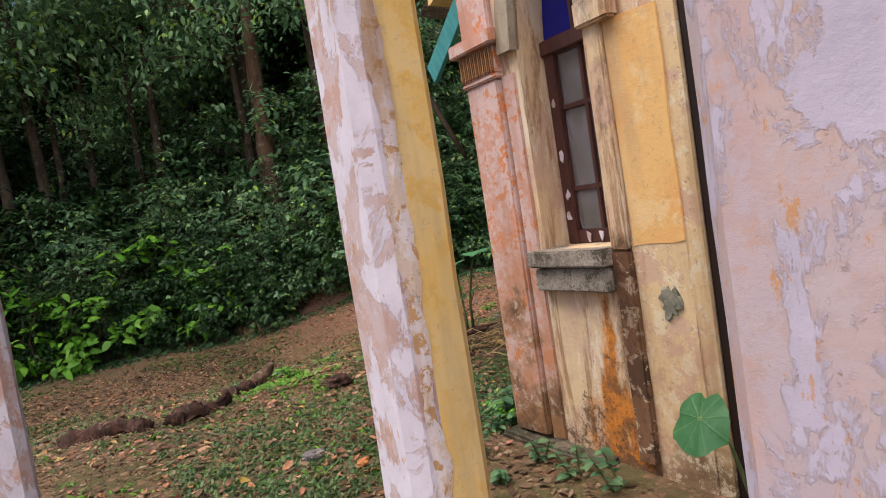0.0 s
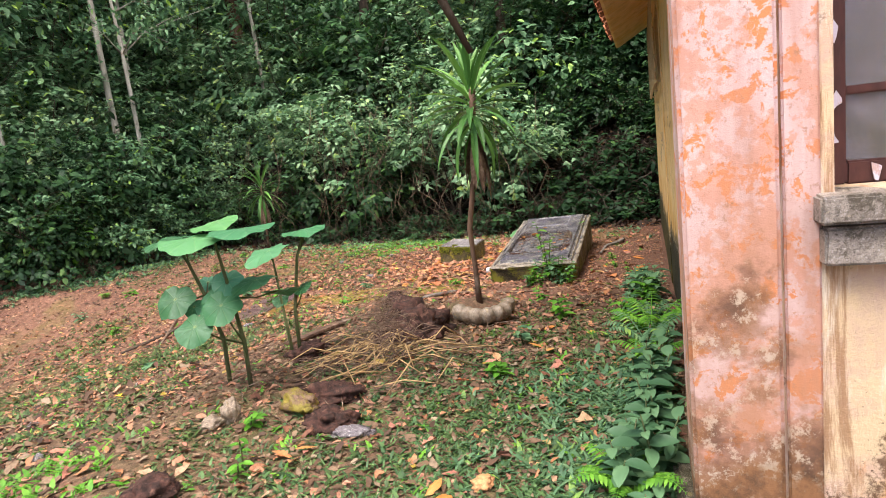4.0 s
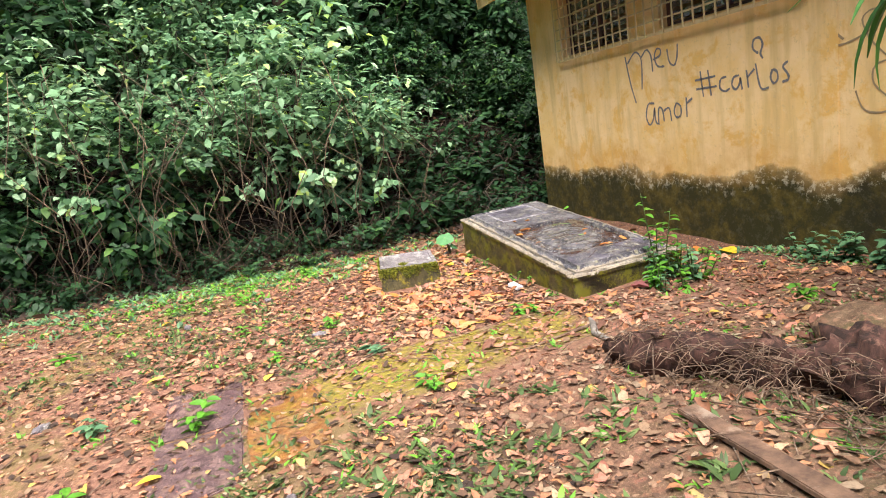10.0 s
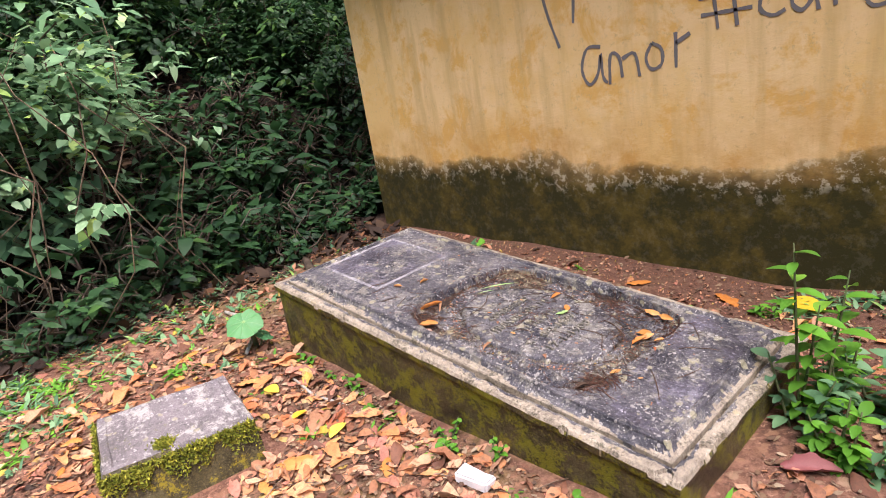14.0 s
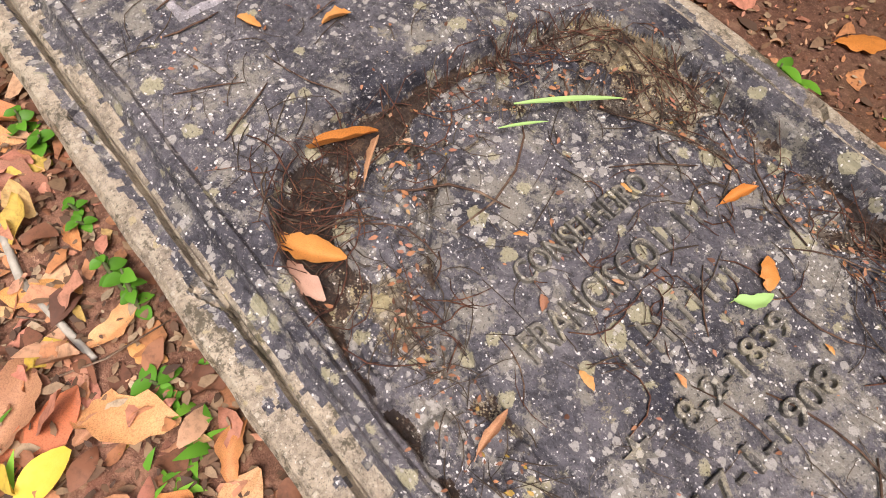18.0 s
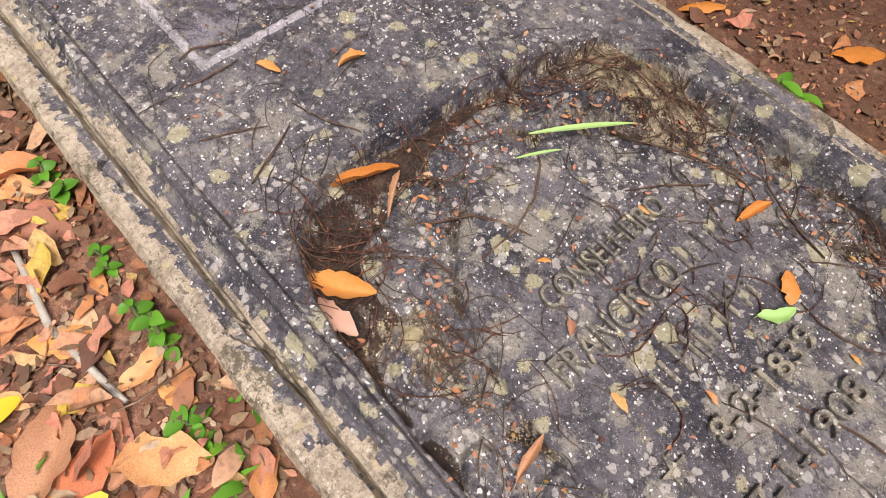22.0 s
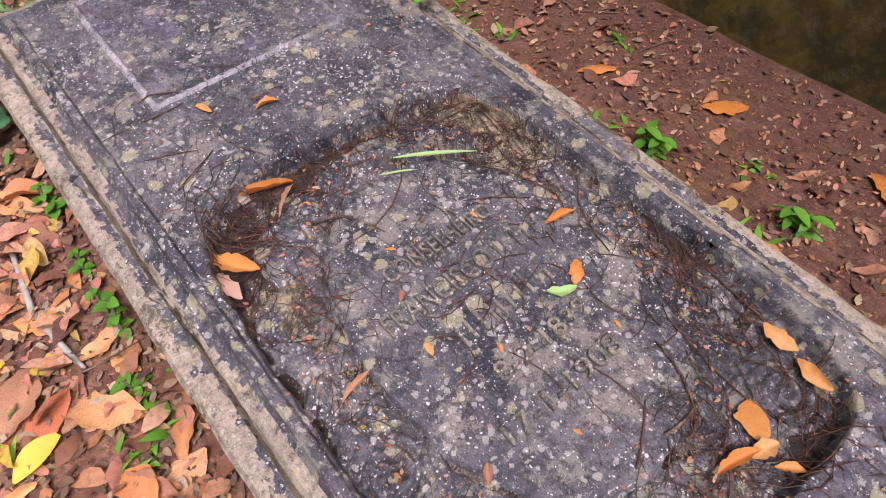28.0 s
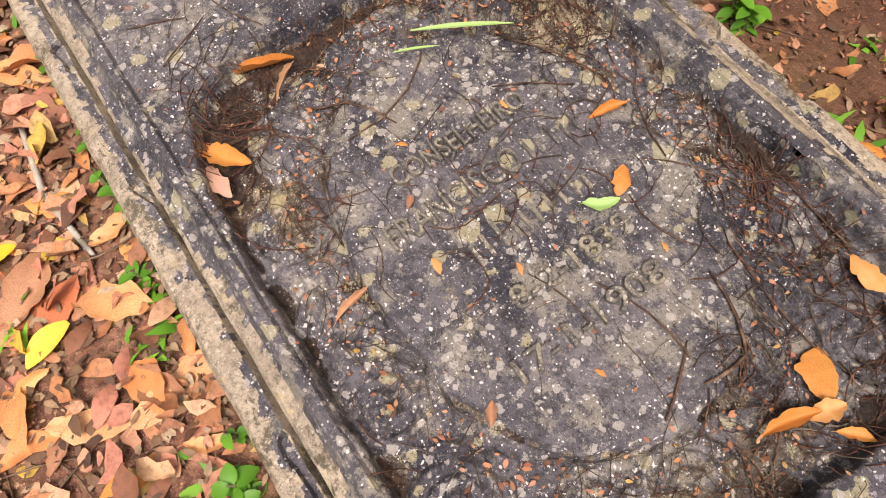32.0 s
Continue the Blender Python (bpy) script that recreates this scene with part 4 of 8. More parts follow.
    blob = bmesh.new()
    ring = [(1.5 + 0.04 * math.cos(6.283 * i / 22) * (1 + 0.9 * noise.noise(Vector((i * 0.7, 3.3, 0.4)))), 1.05 + 0.06 * math.sin(6.283 * i / 22) * (1 + 0.9 * noise.noise(Vector((i * 0.7, 3.3, 0.4))))) for i in range(22)]
    face = [blob.verts.new((BX - 0.016, y, z)) for y, z in ring]
    foot = [blob.verts.new((BX - 0.004, 1.5 + (y - 1.5) * 1.15, 1.05 + (z - 1.05) * 1.15)) for y, z in ring]
    blob.faces.new(face)
    for i in range(22):
        blob.faces.new((face[i], foot[i], foot[(i + 1) % 22], face[(i + 1) % 22]))
    part("cement_patch", blob, M_CEMENT, corner, "rough grey cement patch with black mould")
    # window joinery
    wx = BX + 0.17
    win = thing("window_3", "maroon wooden casement with six dusty panes and flaking paint", "window", kind="structure")
    part("window_frame", boxes(((wx, 2.125, 1.3), (wx + 0.06, 2.2, 2.32)), ((wx, 1.76, 1.3), (wx + 0.06, 1.81, 2.32)), ((wx, 1.81, 1.3), (wx + 0.06, 2.125, 1.37)),
                               ((wx - 0.02, 1.76, 2.26), (wx + 0.07, 2.2, 2.335)), bevel=0.006), M_FRAME, win, "maroon painted frame")
    part("mullion", boxes(((wx + 0.01, 1.955, 1.37), (wx + 0.045, 1.98, 2.26)), bevel=0.004), M_FRAME, win)
    for z in (1.565, 1.975):
        part("glazing_bar", boxes(((wx + 0.012, 1.81, z), (wx + 0.043, 2.125, z + 0.026)), bevel=0.004), M_FRAME, win)
    for z0, z1 in ((1.37, 1.565), (1.591, 1.975), (2.001, 2.26)):
        for y0, y1 in ((1.81, 1.955), (1.98, 2.125)):
            g = part("pane", boxes(((wx + 0.025, y0, z0), (wx + 0.029, y1, z1))), M_GLASS, win)
            g.visible_shadow = False
    blue = arch_points(2.2, 1.76, 2.335, 2.34, 2.95)
    part("fanlight", prism(blue, wx + 0.02, wx + 0.026), M_BLUEGLASS, win, "cobalt blue glass fanlight")
    part("fanlight_bar", boxes(((wx, 1.967, 2.335), (wx + 0.04, 1.993, 2.93)), bevel=0.004), M_FRAME, win)
    rp = random.Random(5)
    flake = bmesh.new()
    for y, z in ((2.165, 1.44), (2.155, 1.55), (2.16, 1.75), (2.165, 2.02), (2.1, 2.29), (2.05, 1.335), (1.9, 1.335), (1.97, 1.34)):
        n = 7
        ring = [flake.verts.new((wx - 0.008, y + rp.uniform(0.008, 0.022) * math.cos(6.283 * i / n), z + rp.uniform(0.012, 0.034) * math.sin(6.283 * i / n))) for i in range(n)]
        back = [flake.verts.new((wx - 0.003, v.co.y, v.co.z)) for v in ring]
        flake.faces.new(ring)
        flake.faces.new(back[::-1])
        for i in range(n):
            flake.faces.new((ring[i], back[i], back[(i + 1) % n], ring[(i + 1) % n]))
    part("peeling_paint", flake, M_WHITE, win, "curled flakes of pale paint")
    # doorway
    door = thing("door_1", "dark brown wooden door frame standing open", "door frame", kind="structure")
    part("post", boxes(((BX + 0.02, 1.15, -0.1), (BX + 0.16, 1.328, 3.0)), bevel=0.01), M_DOORPOST, door)
    part("post", boxes(((BX + 0.02, -0.2, -0.1), (BX + 0.16, -0.05, 3.0)), bevel=0.01), M_DOORPOST, door)
    part("lintel", boxes(((BX + 0.02, -0.05, 2.85), (BX + 0.16, 1.15, 3.0)), bevel=0.01), M_DOORPOST, door)
    # remaining walls of the roofless room
    tagged(put("wall_front", boxes(((BX, -3.2, -0.1), (BX + 0.3, -0.2, 3.15)), ((BX + 0.16, -0.2, 3.0), (BX + 0.3, 1.33, 3.15))), M_WHITE), "whitewashed house front beside the doorway", "wall", kind="structure")
    tagged(put("wall_inner", boxes(((4.2, -3.2, -0.1), (4.4, 2.3, 3.0)), ((BX + 0.3, 2.318, -0.1), (4.2, 2.319, 3.0)), ((BX + 0.3, -3.4, -0.1), (4.4, -3.2, 3.0))), M_INNER), "pale interior wall stained green at the foot", "wall", kind="structure")
    tagged(put("floor", boxes(((BX - 0.1, -3.2, 0.02), (4.2, 1.9, 0.16))), M_KERB), "broken earth-covered floor of the roofless room", "floor", kind="structure")
    # broken eave
    eave = thing("broken_eave", "broken roof edge with a teal board and a hanging batten", "roof", kind="structure")
    part("rafter", boxes(((1.5, 2.5, 2.93), (1.56, 3.9, 2.99))), M_BARK, eave)
    part("rafter", boxes(((1.62, 2.5, 2.93), (1.69, 3.1, 3.0))), M_BARK, eave)
    bm = boxes(((-0.015, 0, -0.07), (0.015, 1.0, 0.07)), bevel=0.003)
    ob = part("fascia_board", bm, M_TEAL, eave, "faded teal fascia board")
    way = Vector((0.06, 0.5, -0.3))
    ob.matrix_basis = Matrix.Translation((1.52, 2.72, 2.76)) @ way.to_track_quat("Y", "Z").to_matrix().to_4x4() @ Matrix.Diagonal((1, 0.6, 1, 1))
    ob2 = part("fascia_board", boxes(((-0.012, 0, -0.05), (0.012, 0.8, 0.05)), bevel=0.003), M_TEAL, eave, "faded teal board")
    ob2.matrix_basis = pose(1.95, 2.75, 3.0, -50, 0, -8)
    ob3 = part("tin_sheet", roughen(boxes(((-0.3, 0, -0.004), (0.3, 0.7, 0.004))), 0.015, 4, 3), M_CONCRETE, eave, "bent grey roofing sheet")
    ob3.matrix_basis = pose(1.75, 2.6, 3.05, -18, 5, -15)
    me = tubes([([(1.62, 3.7, 2.76), (1.69, 3.55, 2.5), (1.755, 3.44, 2.2), (1.82, 3.32, 1.9)], [0.013, 0.016, 0.02, 0.012])], 6)
    part("batten", me, M_BARK, eave, "dark splintered hanging batten")


house()


def pillar(x0, x1, y0, y1, faces, label):
    t = thing("porch_pillar", label, "pillar", "porch pillars", ((x0 + x1) / 2, (y0 + y1) / 2, 0))
    cx, cy, c = (x1 - x0) / 2, (y1 - y0) / 2, 0.045
    ring = [(-cx, cy - c), (-cx, -cy + c), (-cx + c, -cy), (-cx + 0.105, -cy - 0.002), (cx - c, -cy), (cx, -cy + c), (cx, cy - c), (cx - c, cy), (-cx + c, cy)]
    bm = bmesh.new()
    zs = [-0.1 + 0.16 * i for i in range(23)]
    rings = [[bm.verts.new((x, y, z)) for x, y in ring] for z in zs]
    for a, b in zip(rings, rings[1:]):
        for i in range(9):
            bm.faces.new((a[i], a[(i + 1) % 9], b[(i + 1) % 9], b[i]))
    bm.faces.new(rings[-1])
    for v in bm.verts:
        v.co += 0.006 * noise.noise_vector(v.co * 4)
    me = bpy.data.meshes.new("shaft")
    bm.normal_update()
    bm.to_mesh(me)
    for m in faces:
        me.materials.append(m)
    for p in me.polygons:
        p.material_index = 1 if ((p.normal.y < -0.35 and p.center.x > -cx + 0.09) or p.normal.x > 0.3) else 0
    bm.free()
    ob = new("shaft", me)
    ob.parent = t
    if faces[0] != faces[1]:
        # render laid bare along the corner between the two paints
        bm, n = bmesh.new(), 90
        cols = []
        for i in range(n + 1):
            z = -0.05 + 3.4 * i / n
            a = 0.022 * noise.noise(Vector((1.7, 0.3, z * 5))) + 0.014 * noise.noise(Vector((4.1, 0.3, z * 19)))
            b = 0.03 * noise.noise(Vector((7.7, 2.3, z * 4))) + 0.018 * noise.noise(Vector((9.1, 5.3, z * 17)))
            cols.append([bm.verts.new((-cx + 0.05 + a, -cy - 0.008, z)), bm.verts.new((-cx + 0.075 + b, -cy - 0.012, z)), bm.verts.new((-cx + 0.1 + b, -cy - 0.009, z)), bm.verts.new((-cx + 0.08, -cy + 0.01, z))])
        for p, q in zip(cols, cols[1:]):
            for i in range(4):
                bm.faces.new((p[i], p[(i + 1) % 4], q[(i + 1) % 4], q[i]))
        bm.faces.new(cols[0])
        bm.faces.new(cols[-1][::-1])
        part("bare_edge", bm, M_EDGE, t, "crumbled brown render along the edge")
    return t


pillar(0.055, 0.33, 1.435, 1.71, (M_WHITE, M_PILLAR), "square porch pillar with peeling white limewash and ochre paint")
pillar(0.066, 0.346, 0.14, 0.475, (M_BLOTCH, M_BLOTCH), "square porch pillar with blotched pinkish white limewash")
pillar(-1.25, -0.905, 3.4, 3.7, (M_WHITE, M_WHITE), "whitewashed porch pillar with a blue paint smear")

# ---- tomb ----
FOOT = Vector((5.84, 4.41, 0.2))
UX = Vector((0.9958, 0.0058, 0.0913)).normalized()
UY = Vector((-0.0144, -0.9996, 0.0224)).normalized()
UY = (UY - UX * UY.dot(UX)).normalized()
UZ = UX.cross(UY)
if UZ.z < 0:
    UZ = -UZ
TOMB = Matrix((UX, UY, UZ)).transposed().to_4x4()
TOMB.translation = FOOT
LEN, WID = 2.237, 0.953


def on_tomb(u, v, h=0.0):
    return TOMB @ Vector((u, v, h))


def offset_ring(m, h, extra=0.0):
    """A rectangle of the tomb set in by m, as four corners at height h, with worn corners."""
    return [(m, m, h), (LEN - m, m, h), (LEN - m, WID - m, h), (m, WID - m, h)]


def loft(bm, rings, cap=True):
    vs = [[bm.verts.new(p) for p in r] for r in rings]
    for a, b in zip(vs, vs[1:]):
        n = len(a)
        for i in range(n):
            bm.faces.new((a[i], a[(i + 1) % n], b[(i + 1) % n], b[i]))
    if cap:
        bm.faces.new(vs[-1])
    return vs


def dense(ring, counts=(44, 19)):
    out = []
    for k, (a, b) in enumerate(zip(ring, ring[1:] + ring[:1])):
        a, b = Vector(a), Vector(b)
        n = counts[k % 2]
        out += [tuple(a.lerp(b, i / n)) for i in range(n)]
    return out


def recess_outline():
    """The sunk panel of the lid: an arched head, straight flanks, a cut and a rounded foot corner."""
    return [(0.54, 0.118), (0.499, 0.124), (0.443, 0.158), (0.4, 0.23), (0.393, 0.317), (0.39, 0.437), (0.373, 0.584), (0.367, 0.705), (0.376, 0.745), (0.4, 0.778), (0.44, 0.8), (0.5, 0.82),
            (0.607, 0.833), (0.752, 0.836), (0.908, 0.823), (1.054, 0.816), (1.19, 0.8), (1.28, 0.765), (1.32, 0.71), (1.336, 0.64), (1.338, 0.57), (1.354, 0.457), (1.365, 0.35), (1.36, 0.26), (1.334, 0.212), (1.296, 0.166), (1.23, 0.142), (1.157, 0.128), (1.0, 0.121)]


LID = {}


def tomb():
    t = thing("tomb", "low mossy masonry tomb with a lichened dark stone lid", "tomb")
    t.matrix_world = TOMB
    # masonry sides stand upright down to the ground
    bm = bmesh.new()
    ring = dense(offset_ring(0.012, -0.04))
    base = [(x - 0.01 if x < 0.1 else x, y, -0.34 - 0.25 * x / LEN) for x, y, z in ring]
    midr = [(x, y, (z + bz) / 2) for (x, y, z), (_, _, bz) in zip(ring, base)]
    loft(bm, [base, midr, ring], cap=False)
    for v in bm.verts:
        v.co += 0.014 * noise.noise_vector(v.co * 7)
    part("masonry_base", bm, M_MOSSY, t, "mossy crumbling masonry side", smooth=True)
    bm = bmesh.new()
    rings = [offset_ring(0.03, -0.06), offset_ring(0.0, -0.052), offset_ring(-0.002, -0.026), offset_ring(0.006, -0.015)] + [offset_ring(0.009 + 0.003 * i, -0.0135 + 0.0025 * math.sin(0.26 * i)) for i in range(12)] + [offset_ring(0.045, -0.013), offset_ring(0.049, -0.024), offset_ring(0.052, -0.034), offset_ring(0.056, -0.034)]
    loft(bm, [dense(r, (640, 270)) for r in rings], cap=False)
    for v in bm.verts:
        n = noise.noise(v.co * 9)
        v.co += 0.004 * noise.noise_vector(v.co * 16)
        if v.co.z > -0.035 and n > 0.42:
            v.co.z -= 0.012
    rim = part("rim", bm, M_RIM, t, "pale weathered moulded stone rim", smooth=False)
    rim.data.materials.append(M_MOSSY)
    rim.data.materials.append(M_SLATE)
    for p in rim.data.polygons:
        c = p.center
        m = min(c.x, c.y, LEN - c.x, WID - c.y)
        wander = 0.014 * noise.noise(c * 6) + 0.009 * noise.noise(c * 25) + 0.006 * noise.noise(c * 70)
        if m < 0.045 and c.z < -0.034 + 0.5 * wander:
            p.material_index = 1
        elif 0.03 + 1.6 * wander < m < 0.044 + 0.4 * wander and c.x > 0.0:
            p.material_index = 2
    bm = bmesh.new()
    rings = [offset_ring(0.054, -0.036), offset_ring(0.056, -0.008), offset_ring(0.062, -0.003), offset_ring(0.07, -0.001), offset_ring(0.08, 0.004), offset_ring(0.088, 0.014), offset_ring(0.091, 0.023), offset_ring(0.096, 0.027), offset_ring(0.108, 0.026), offset_ring(0.114, 0.017)]
    loft(bm, [dense(r, (640, 270)) for r in rings], cap=False)
    for v in bm.verts:
        v.co += 0.002 * noise.noise_vector(v.co * 20)
    border = part("lid_border", bm, M_SLATE, t, "raised moulded border of the dark lid")
    border.data.materials.append(M_RIM)
    for p in border.data.polygons:
        c = p.center
        m = min(c.x, c.y, LEN - c.x, WID - c.y)
        p.material_index = int(m < 0.068 + 0.02 * noise.noise(c * 7) + 0.012 * noise.noise(c * 40))
    # lid face as a fine sheet: raised field, a sunk panel with carved scrolls, a smooth rounded shield in its middle
    nu, nv = 760, 320
    us, vs = np.linspace(0.113, LEN - 0.113, nu), np.linspace(0.113, WID - 0.113, nv)
    U, V = np.meshgrid(us, vs, indexing="ij")
    H = np.full_like(U, 0.019)
    wave = 0.002 * np.sin(U * 31 + 2 * np.sin(V * 17)) + 0.0015 * np.sin(V * 67 + 3 * np.sin(U * 41))
    inside = np.zeros(U.shape, bool)
    poly = recess_outline()
    for (ax, ay), (bx, by) in zip(poly, poly[1:] + poly[:1]):
        hit = ((ay > V + wave) != (by > V + wave)) & (U + wave < (bx - ax) * (V + wave - ay) / (by - ay + 1e-12) + ax)
        inside ^= hit
    H[inside] = -0.036
    du, dv = (U + wave - 0.868) / 0.355, (V + wave - 0.484) / 0.248
    round_ = np.abs(du) ** 2.3 + np.abs(dv) ** 2.3
    shield = inside & (round_ < 1)
    ringed = inside & ~shield

    def raise_to(mask, h):
        H[mask] = np.maximum(H[mask], h[mask])

    def leaf(u, v, a, b, turn, h):
        """A carved leaf: a long dome with a grooved midrib and ribs."""
        c, s = math.cos(turn), math.sin(turn)
        x, y = ((U - u) * c + (V - v) * s) / a, (-(U - u) * s + (V - v) * c) / b
        r = x * x + y * y * (1 + 0.5 * x)
        dome = h * np.clip(1 - r ** 3, 0, 1) ** 0.5 * (1 - 0.22 * np.exp(-(y / 0.1) ** 2)) * (1 - 0.04 * np.cos(12 * x + 9 * np.abs(y))) * (0.88 + 0.16 * x) - 0.036
        raise_to(ringed & (r < 1), dome)

    def scroll(u, v, radius, start, turns, h, width=0.011):
        """A carved volute: a rounded ridge that winds inwards."""
        x, y = U - u, V - v
        near = ringed & (x * x + y * y < (radius + 0.02) ** 2)
        r, a = np.sqrt(x * x + y * y), np.arctan2(y, x) - start
        lap = np.round(((radius - r) / radius * turns * 1.25 - a / (2 * math.pi)))
        track = radius * (1 - (lap + a / (2 * math.pi)) / (turns * 1.25))
        raise_to(near, h * np.exp(-((r - track) / width) ** 2) - 0.034)

    rl = random.Random(11)
    for i in range(30):
        a = 6.283 * i / 30 + rl.uniform(-0.06, 0.06)
        u, v = 0.868 + 0.43 * math.cos(a) * rl.uniform(0.97, 1.06), 0.475 + 0.3 * math.sin(a) * rl.uniform(0.98, 1.08)
        leaf(u, v, rl.uniform(0.04, 0.06), rl.uniform(0.021, 0.032), a + 1.57 + rl.uniform(-0.7, 0.7), rl.uniform(0.016, 0.03))
    for i in range(22):
        leaf(rl.uniform(0.4, 1.36), rl.uniform(0.13, 0.81), rl.uniform(0.028, 0.042), rl.uniform(0.014, 0.022), rl.uniform(0, 3.14), rl.uniform(0.012, 0.022))
    for u, v, a, b, turn in ((0.845, 0.2, 0.045, 0.024, 0.9), (0.757, 0.162, 0.032, 0.018, 0.2), (0.726, 0.222, 0.046, 0.026, 0.4), (0.84, 0.165, 0.036, 0.018, 2.6), (1.285, 0.495, 0.058, 0.034, 0.9), (1.23, 0.4, 0.05, 0.024, 1.9)):
        leaf(u, v, a, b, turn, 0.03)
    for u, v, radius, start, turns in ((0.465, 0.215, 0.062, 0.4, 2), (0.6, 0.175, 0.05, 2.2, 2), (0.76, 0.17, 0.045, 4.0, 1.6), (1.06, 0.195, 0.05, 1.0, 1.8), (1.19, 0.27, 0.05, 3.2, 2),
                                       (1.24, 0.64, 0.04, 2.0, 1.6), (0.45, 0.42, 0.05, 5.0, 2), (0.43, 0.58, 0.045, 1.4, 1.8), (0.46, 0.72, 0.05, 0.2, 1.8)):
        scroll(u, v, radius, start, turns, 0.022)
    # small upright boss at the head, and a channel that parts the shield from the carving
    boss = np.maximum(np.abs(U - 1.2), np.abs(V - 0.68)) / 0.024
    raise_to(inside & (boss < 1), 0.04 * (1 - 0.55 * boss) - 0.024)
    H[shield] = -0.008 - 0.006 * np.clip((round_[shield] - 0.9) / 0.1, 0, 1)
    H[ringed & (round_ < 1.04) & (dv + 0.4 * np.sin(9 * du) < 0.1)] -= 0.008
    # name plate: a raised line on three sides, near the head
    plate = np.maximum(np.abs(U - 1.867) / 0.232, np.abs(V - 0.468) / 0.237)
    line = (plate < 1.0) & (plate > 0.945)
    H[line] = 0.026
    # worn edges
    for _ in range(2):
        P = np.pad(H, 1, mode="edge")
        H = (P[:-2, 1:-1] + P[2:, 1:-1] + P[1:-1, :-2] + P[1:-1, 2:] + 2 * P[1:-1, 1:-1]) / 6
    n1 = np.sin(U * 61 + 3 * np.sin(V * 33)) * np.sin(V * 57 + 2 * np.sin(U * 29))
    worn = np.sin(U * 71 + 3 * np.sin(V * 90)) * np.sin(V * 83 + 4 * np.sin(U * 47))
    fine = np.random.RandomState(5).normal(size=U.shape)
    H += 0.001 * n1 + 0.0007 * worn + 0.00045 * fine
    H[ringed] += 0.0008 * worn[ringed] + 0.0006 * fine[ringed]

    def pocket(u, v, a, b):
        return np.exp(-((U - u) / a) ** 2 - ((V - v) / b) ** 2)

    # earth and rotted needles fill the panel between the carving, deepest in its corners; at the head it has silted up with sand
    earth = pocket(1.25, 0.2, 0.08, 0.06) + 0.8 * pocket(1.33, 0.4, 0.025, 0.2) + 0.9 * pocket(0.425, 0.25, 0.035, 0.05) + 0.8 * pocket(0.41, 0.72, 0.06, 0.09) + 0.5 * pocket(0.72, 0.82, 0.2, 0.025) + 0.6 * pocket(1.0, 0.125, 0.4, 0.02) + 0.4 * pocket(0.39, 0.5, 0.02, 0.3)
    silt = pocket(1.21, 0.76, 0.11, 0.06)
    level = -0.027 + 0.009 * earth + 0.04 * silt + 0.0025 * n1 + 0.0012 * worn + 0.0007 * fine
    filled = ringed & (H < level)
    H[filled] = level[filled]
    idx = np.arange(nu - 1)[:, None] * nv + np.arange(nv - 1)[None]
    faces = np.stack([idx, idx + nv, idx + nv + 1, idx + 1], -1).reshape(-1, 4)
    me = np_mesh("lid", np.stack([U, V, H], -1).reshape(-1, 3), faces)
    for m in (M_SLATE, M_PANEL, M_PLATE, M_FADED_SHEEN, M_CARVED, M_CRUST):
        me.materials.append(m)
    mid = lambda a: (a[:-1, :-1] + a[1:, 1:]) / 2

    crusty = pocket(0.47, 0.26, 0.06, 0.13) + pocket(0.44, 0.5, 0.05, 0.12) + 0.8 * pocket(1.03, 0.2, 0.07, 0.03) + pocket(1.1, 0.21, 0.05, 0.04) + silt
    mottle = 0.22 * worn + 0.16 * fine + 0.2 * n1
    which = np.zeros(mid(U).shape, int)
    which = np.where((mid(ringed.astype(float)) > 0.4) & (mid(crusty + 1.4 * mottle) > 0.75), 4, which)
    low_ = mid(filled.astype(float)) > 0.4
    which = np.where(low_, np.where(mid(crusty + mottle) > 0.3, 5, 4), which)
    which = np.where(low_ & (mid(earth + 1.3 * mottle) > 0.16), 1, which)
    # pale blotches in the plate; at the foot they paint the sky's blueish sheen
    bleach_sheen = np.sin(11 * U + 2 * np.sin(17 * V)) * np.sin(13 * V + 3 * np.sin(9 * U)) + 0.5 * worn + 0.3 * fine
    which = np.where((mid(plate) < 0.95) & (mid(bleach_sheen + 2.2 * (U - 1.9)) > 0.05), 3, which)
    which = np.where((mid(U) < 0.355) & (mid(bleach_sheen) > 0.1), 3, which)
    which = np.where(mid((line & (worn + 0.4 * fine > -0.7)).astype(float)) > 0.4, 2, which)
    LID.update(us=us, vs=vs, H=H)
    ob = new("lid", me)
    ob.parent, ob["label"] = t, "dark lichened lid with a sunk carved panel"
    me.polygons.foreach_set("material_index", which.ravel().astype(np.int32))
    # raised letters, each a part of its own
    def letters(text, u, v, size, stretch):
        cu = bpy.data.curves.new("inscription", "FONT")
        cu.body, cu.size, cu.extrude, cu.bevel_depth, cu.offset = text, size, 0.006, 0.0016, -0.001
        cu.resolution_u = 4
        ob = new("inscription", cu)
        bpy.context.view_layer.update()
        me = bpy.data.meshes.new_from_object(ob.evaluated_get(bpy.context.evaluated_depsgraph_get()))
        bpy.data.objects.remove(ob)
        me.transform(Matrix(((0, 1, 0, u), (stretch, 0, 0, v), (0, 0, 1, -0.006), (0, 0, 0, 1))))
        bm = bmesh.new()
        bm.from_mesh(me)
        left = set(bm.verts)
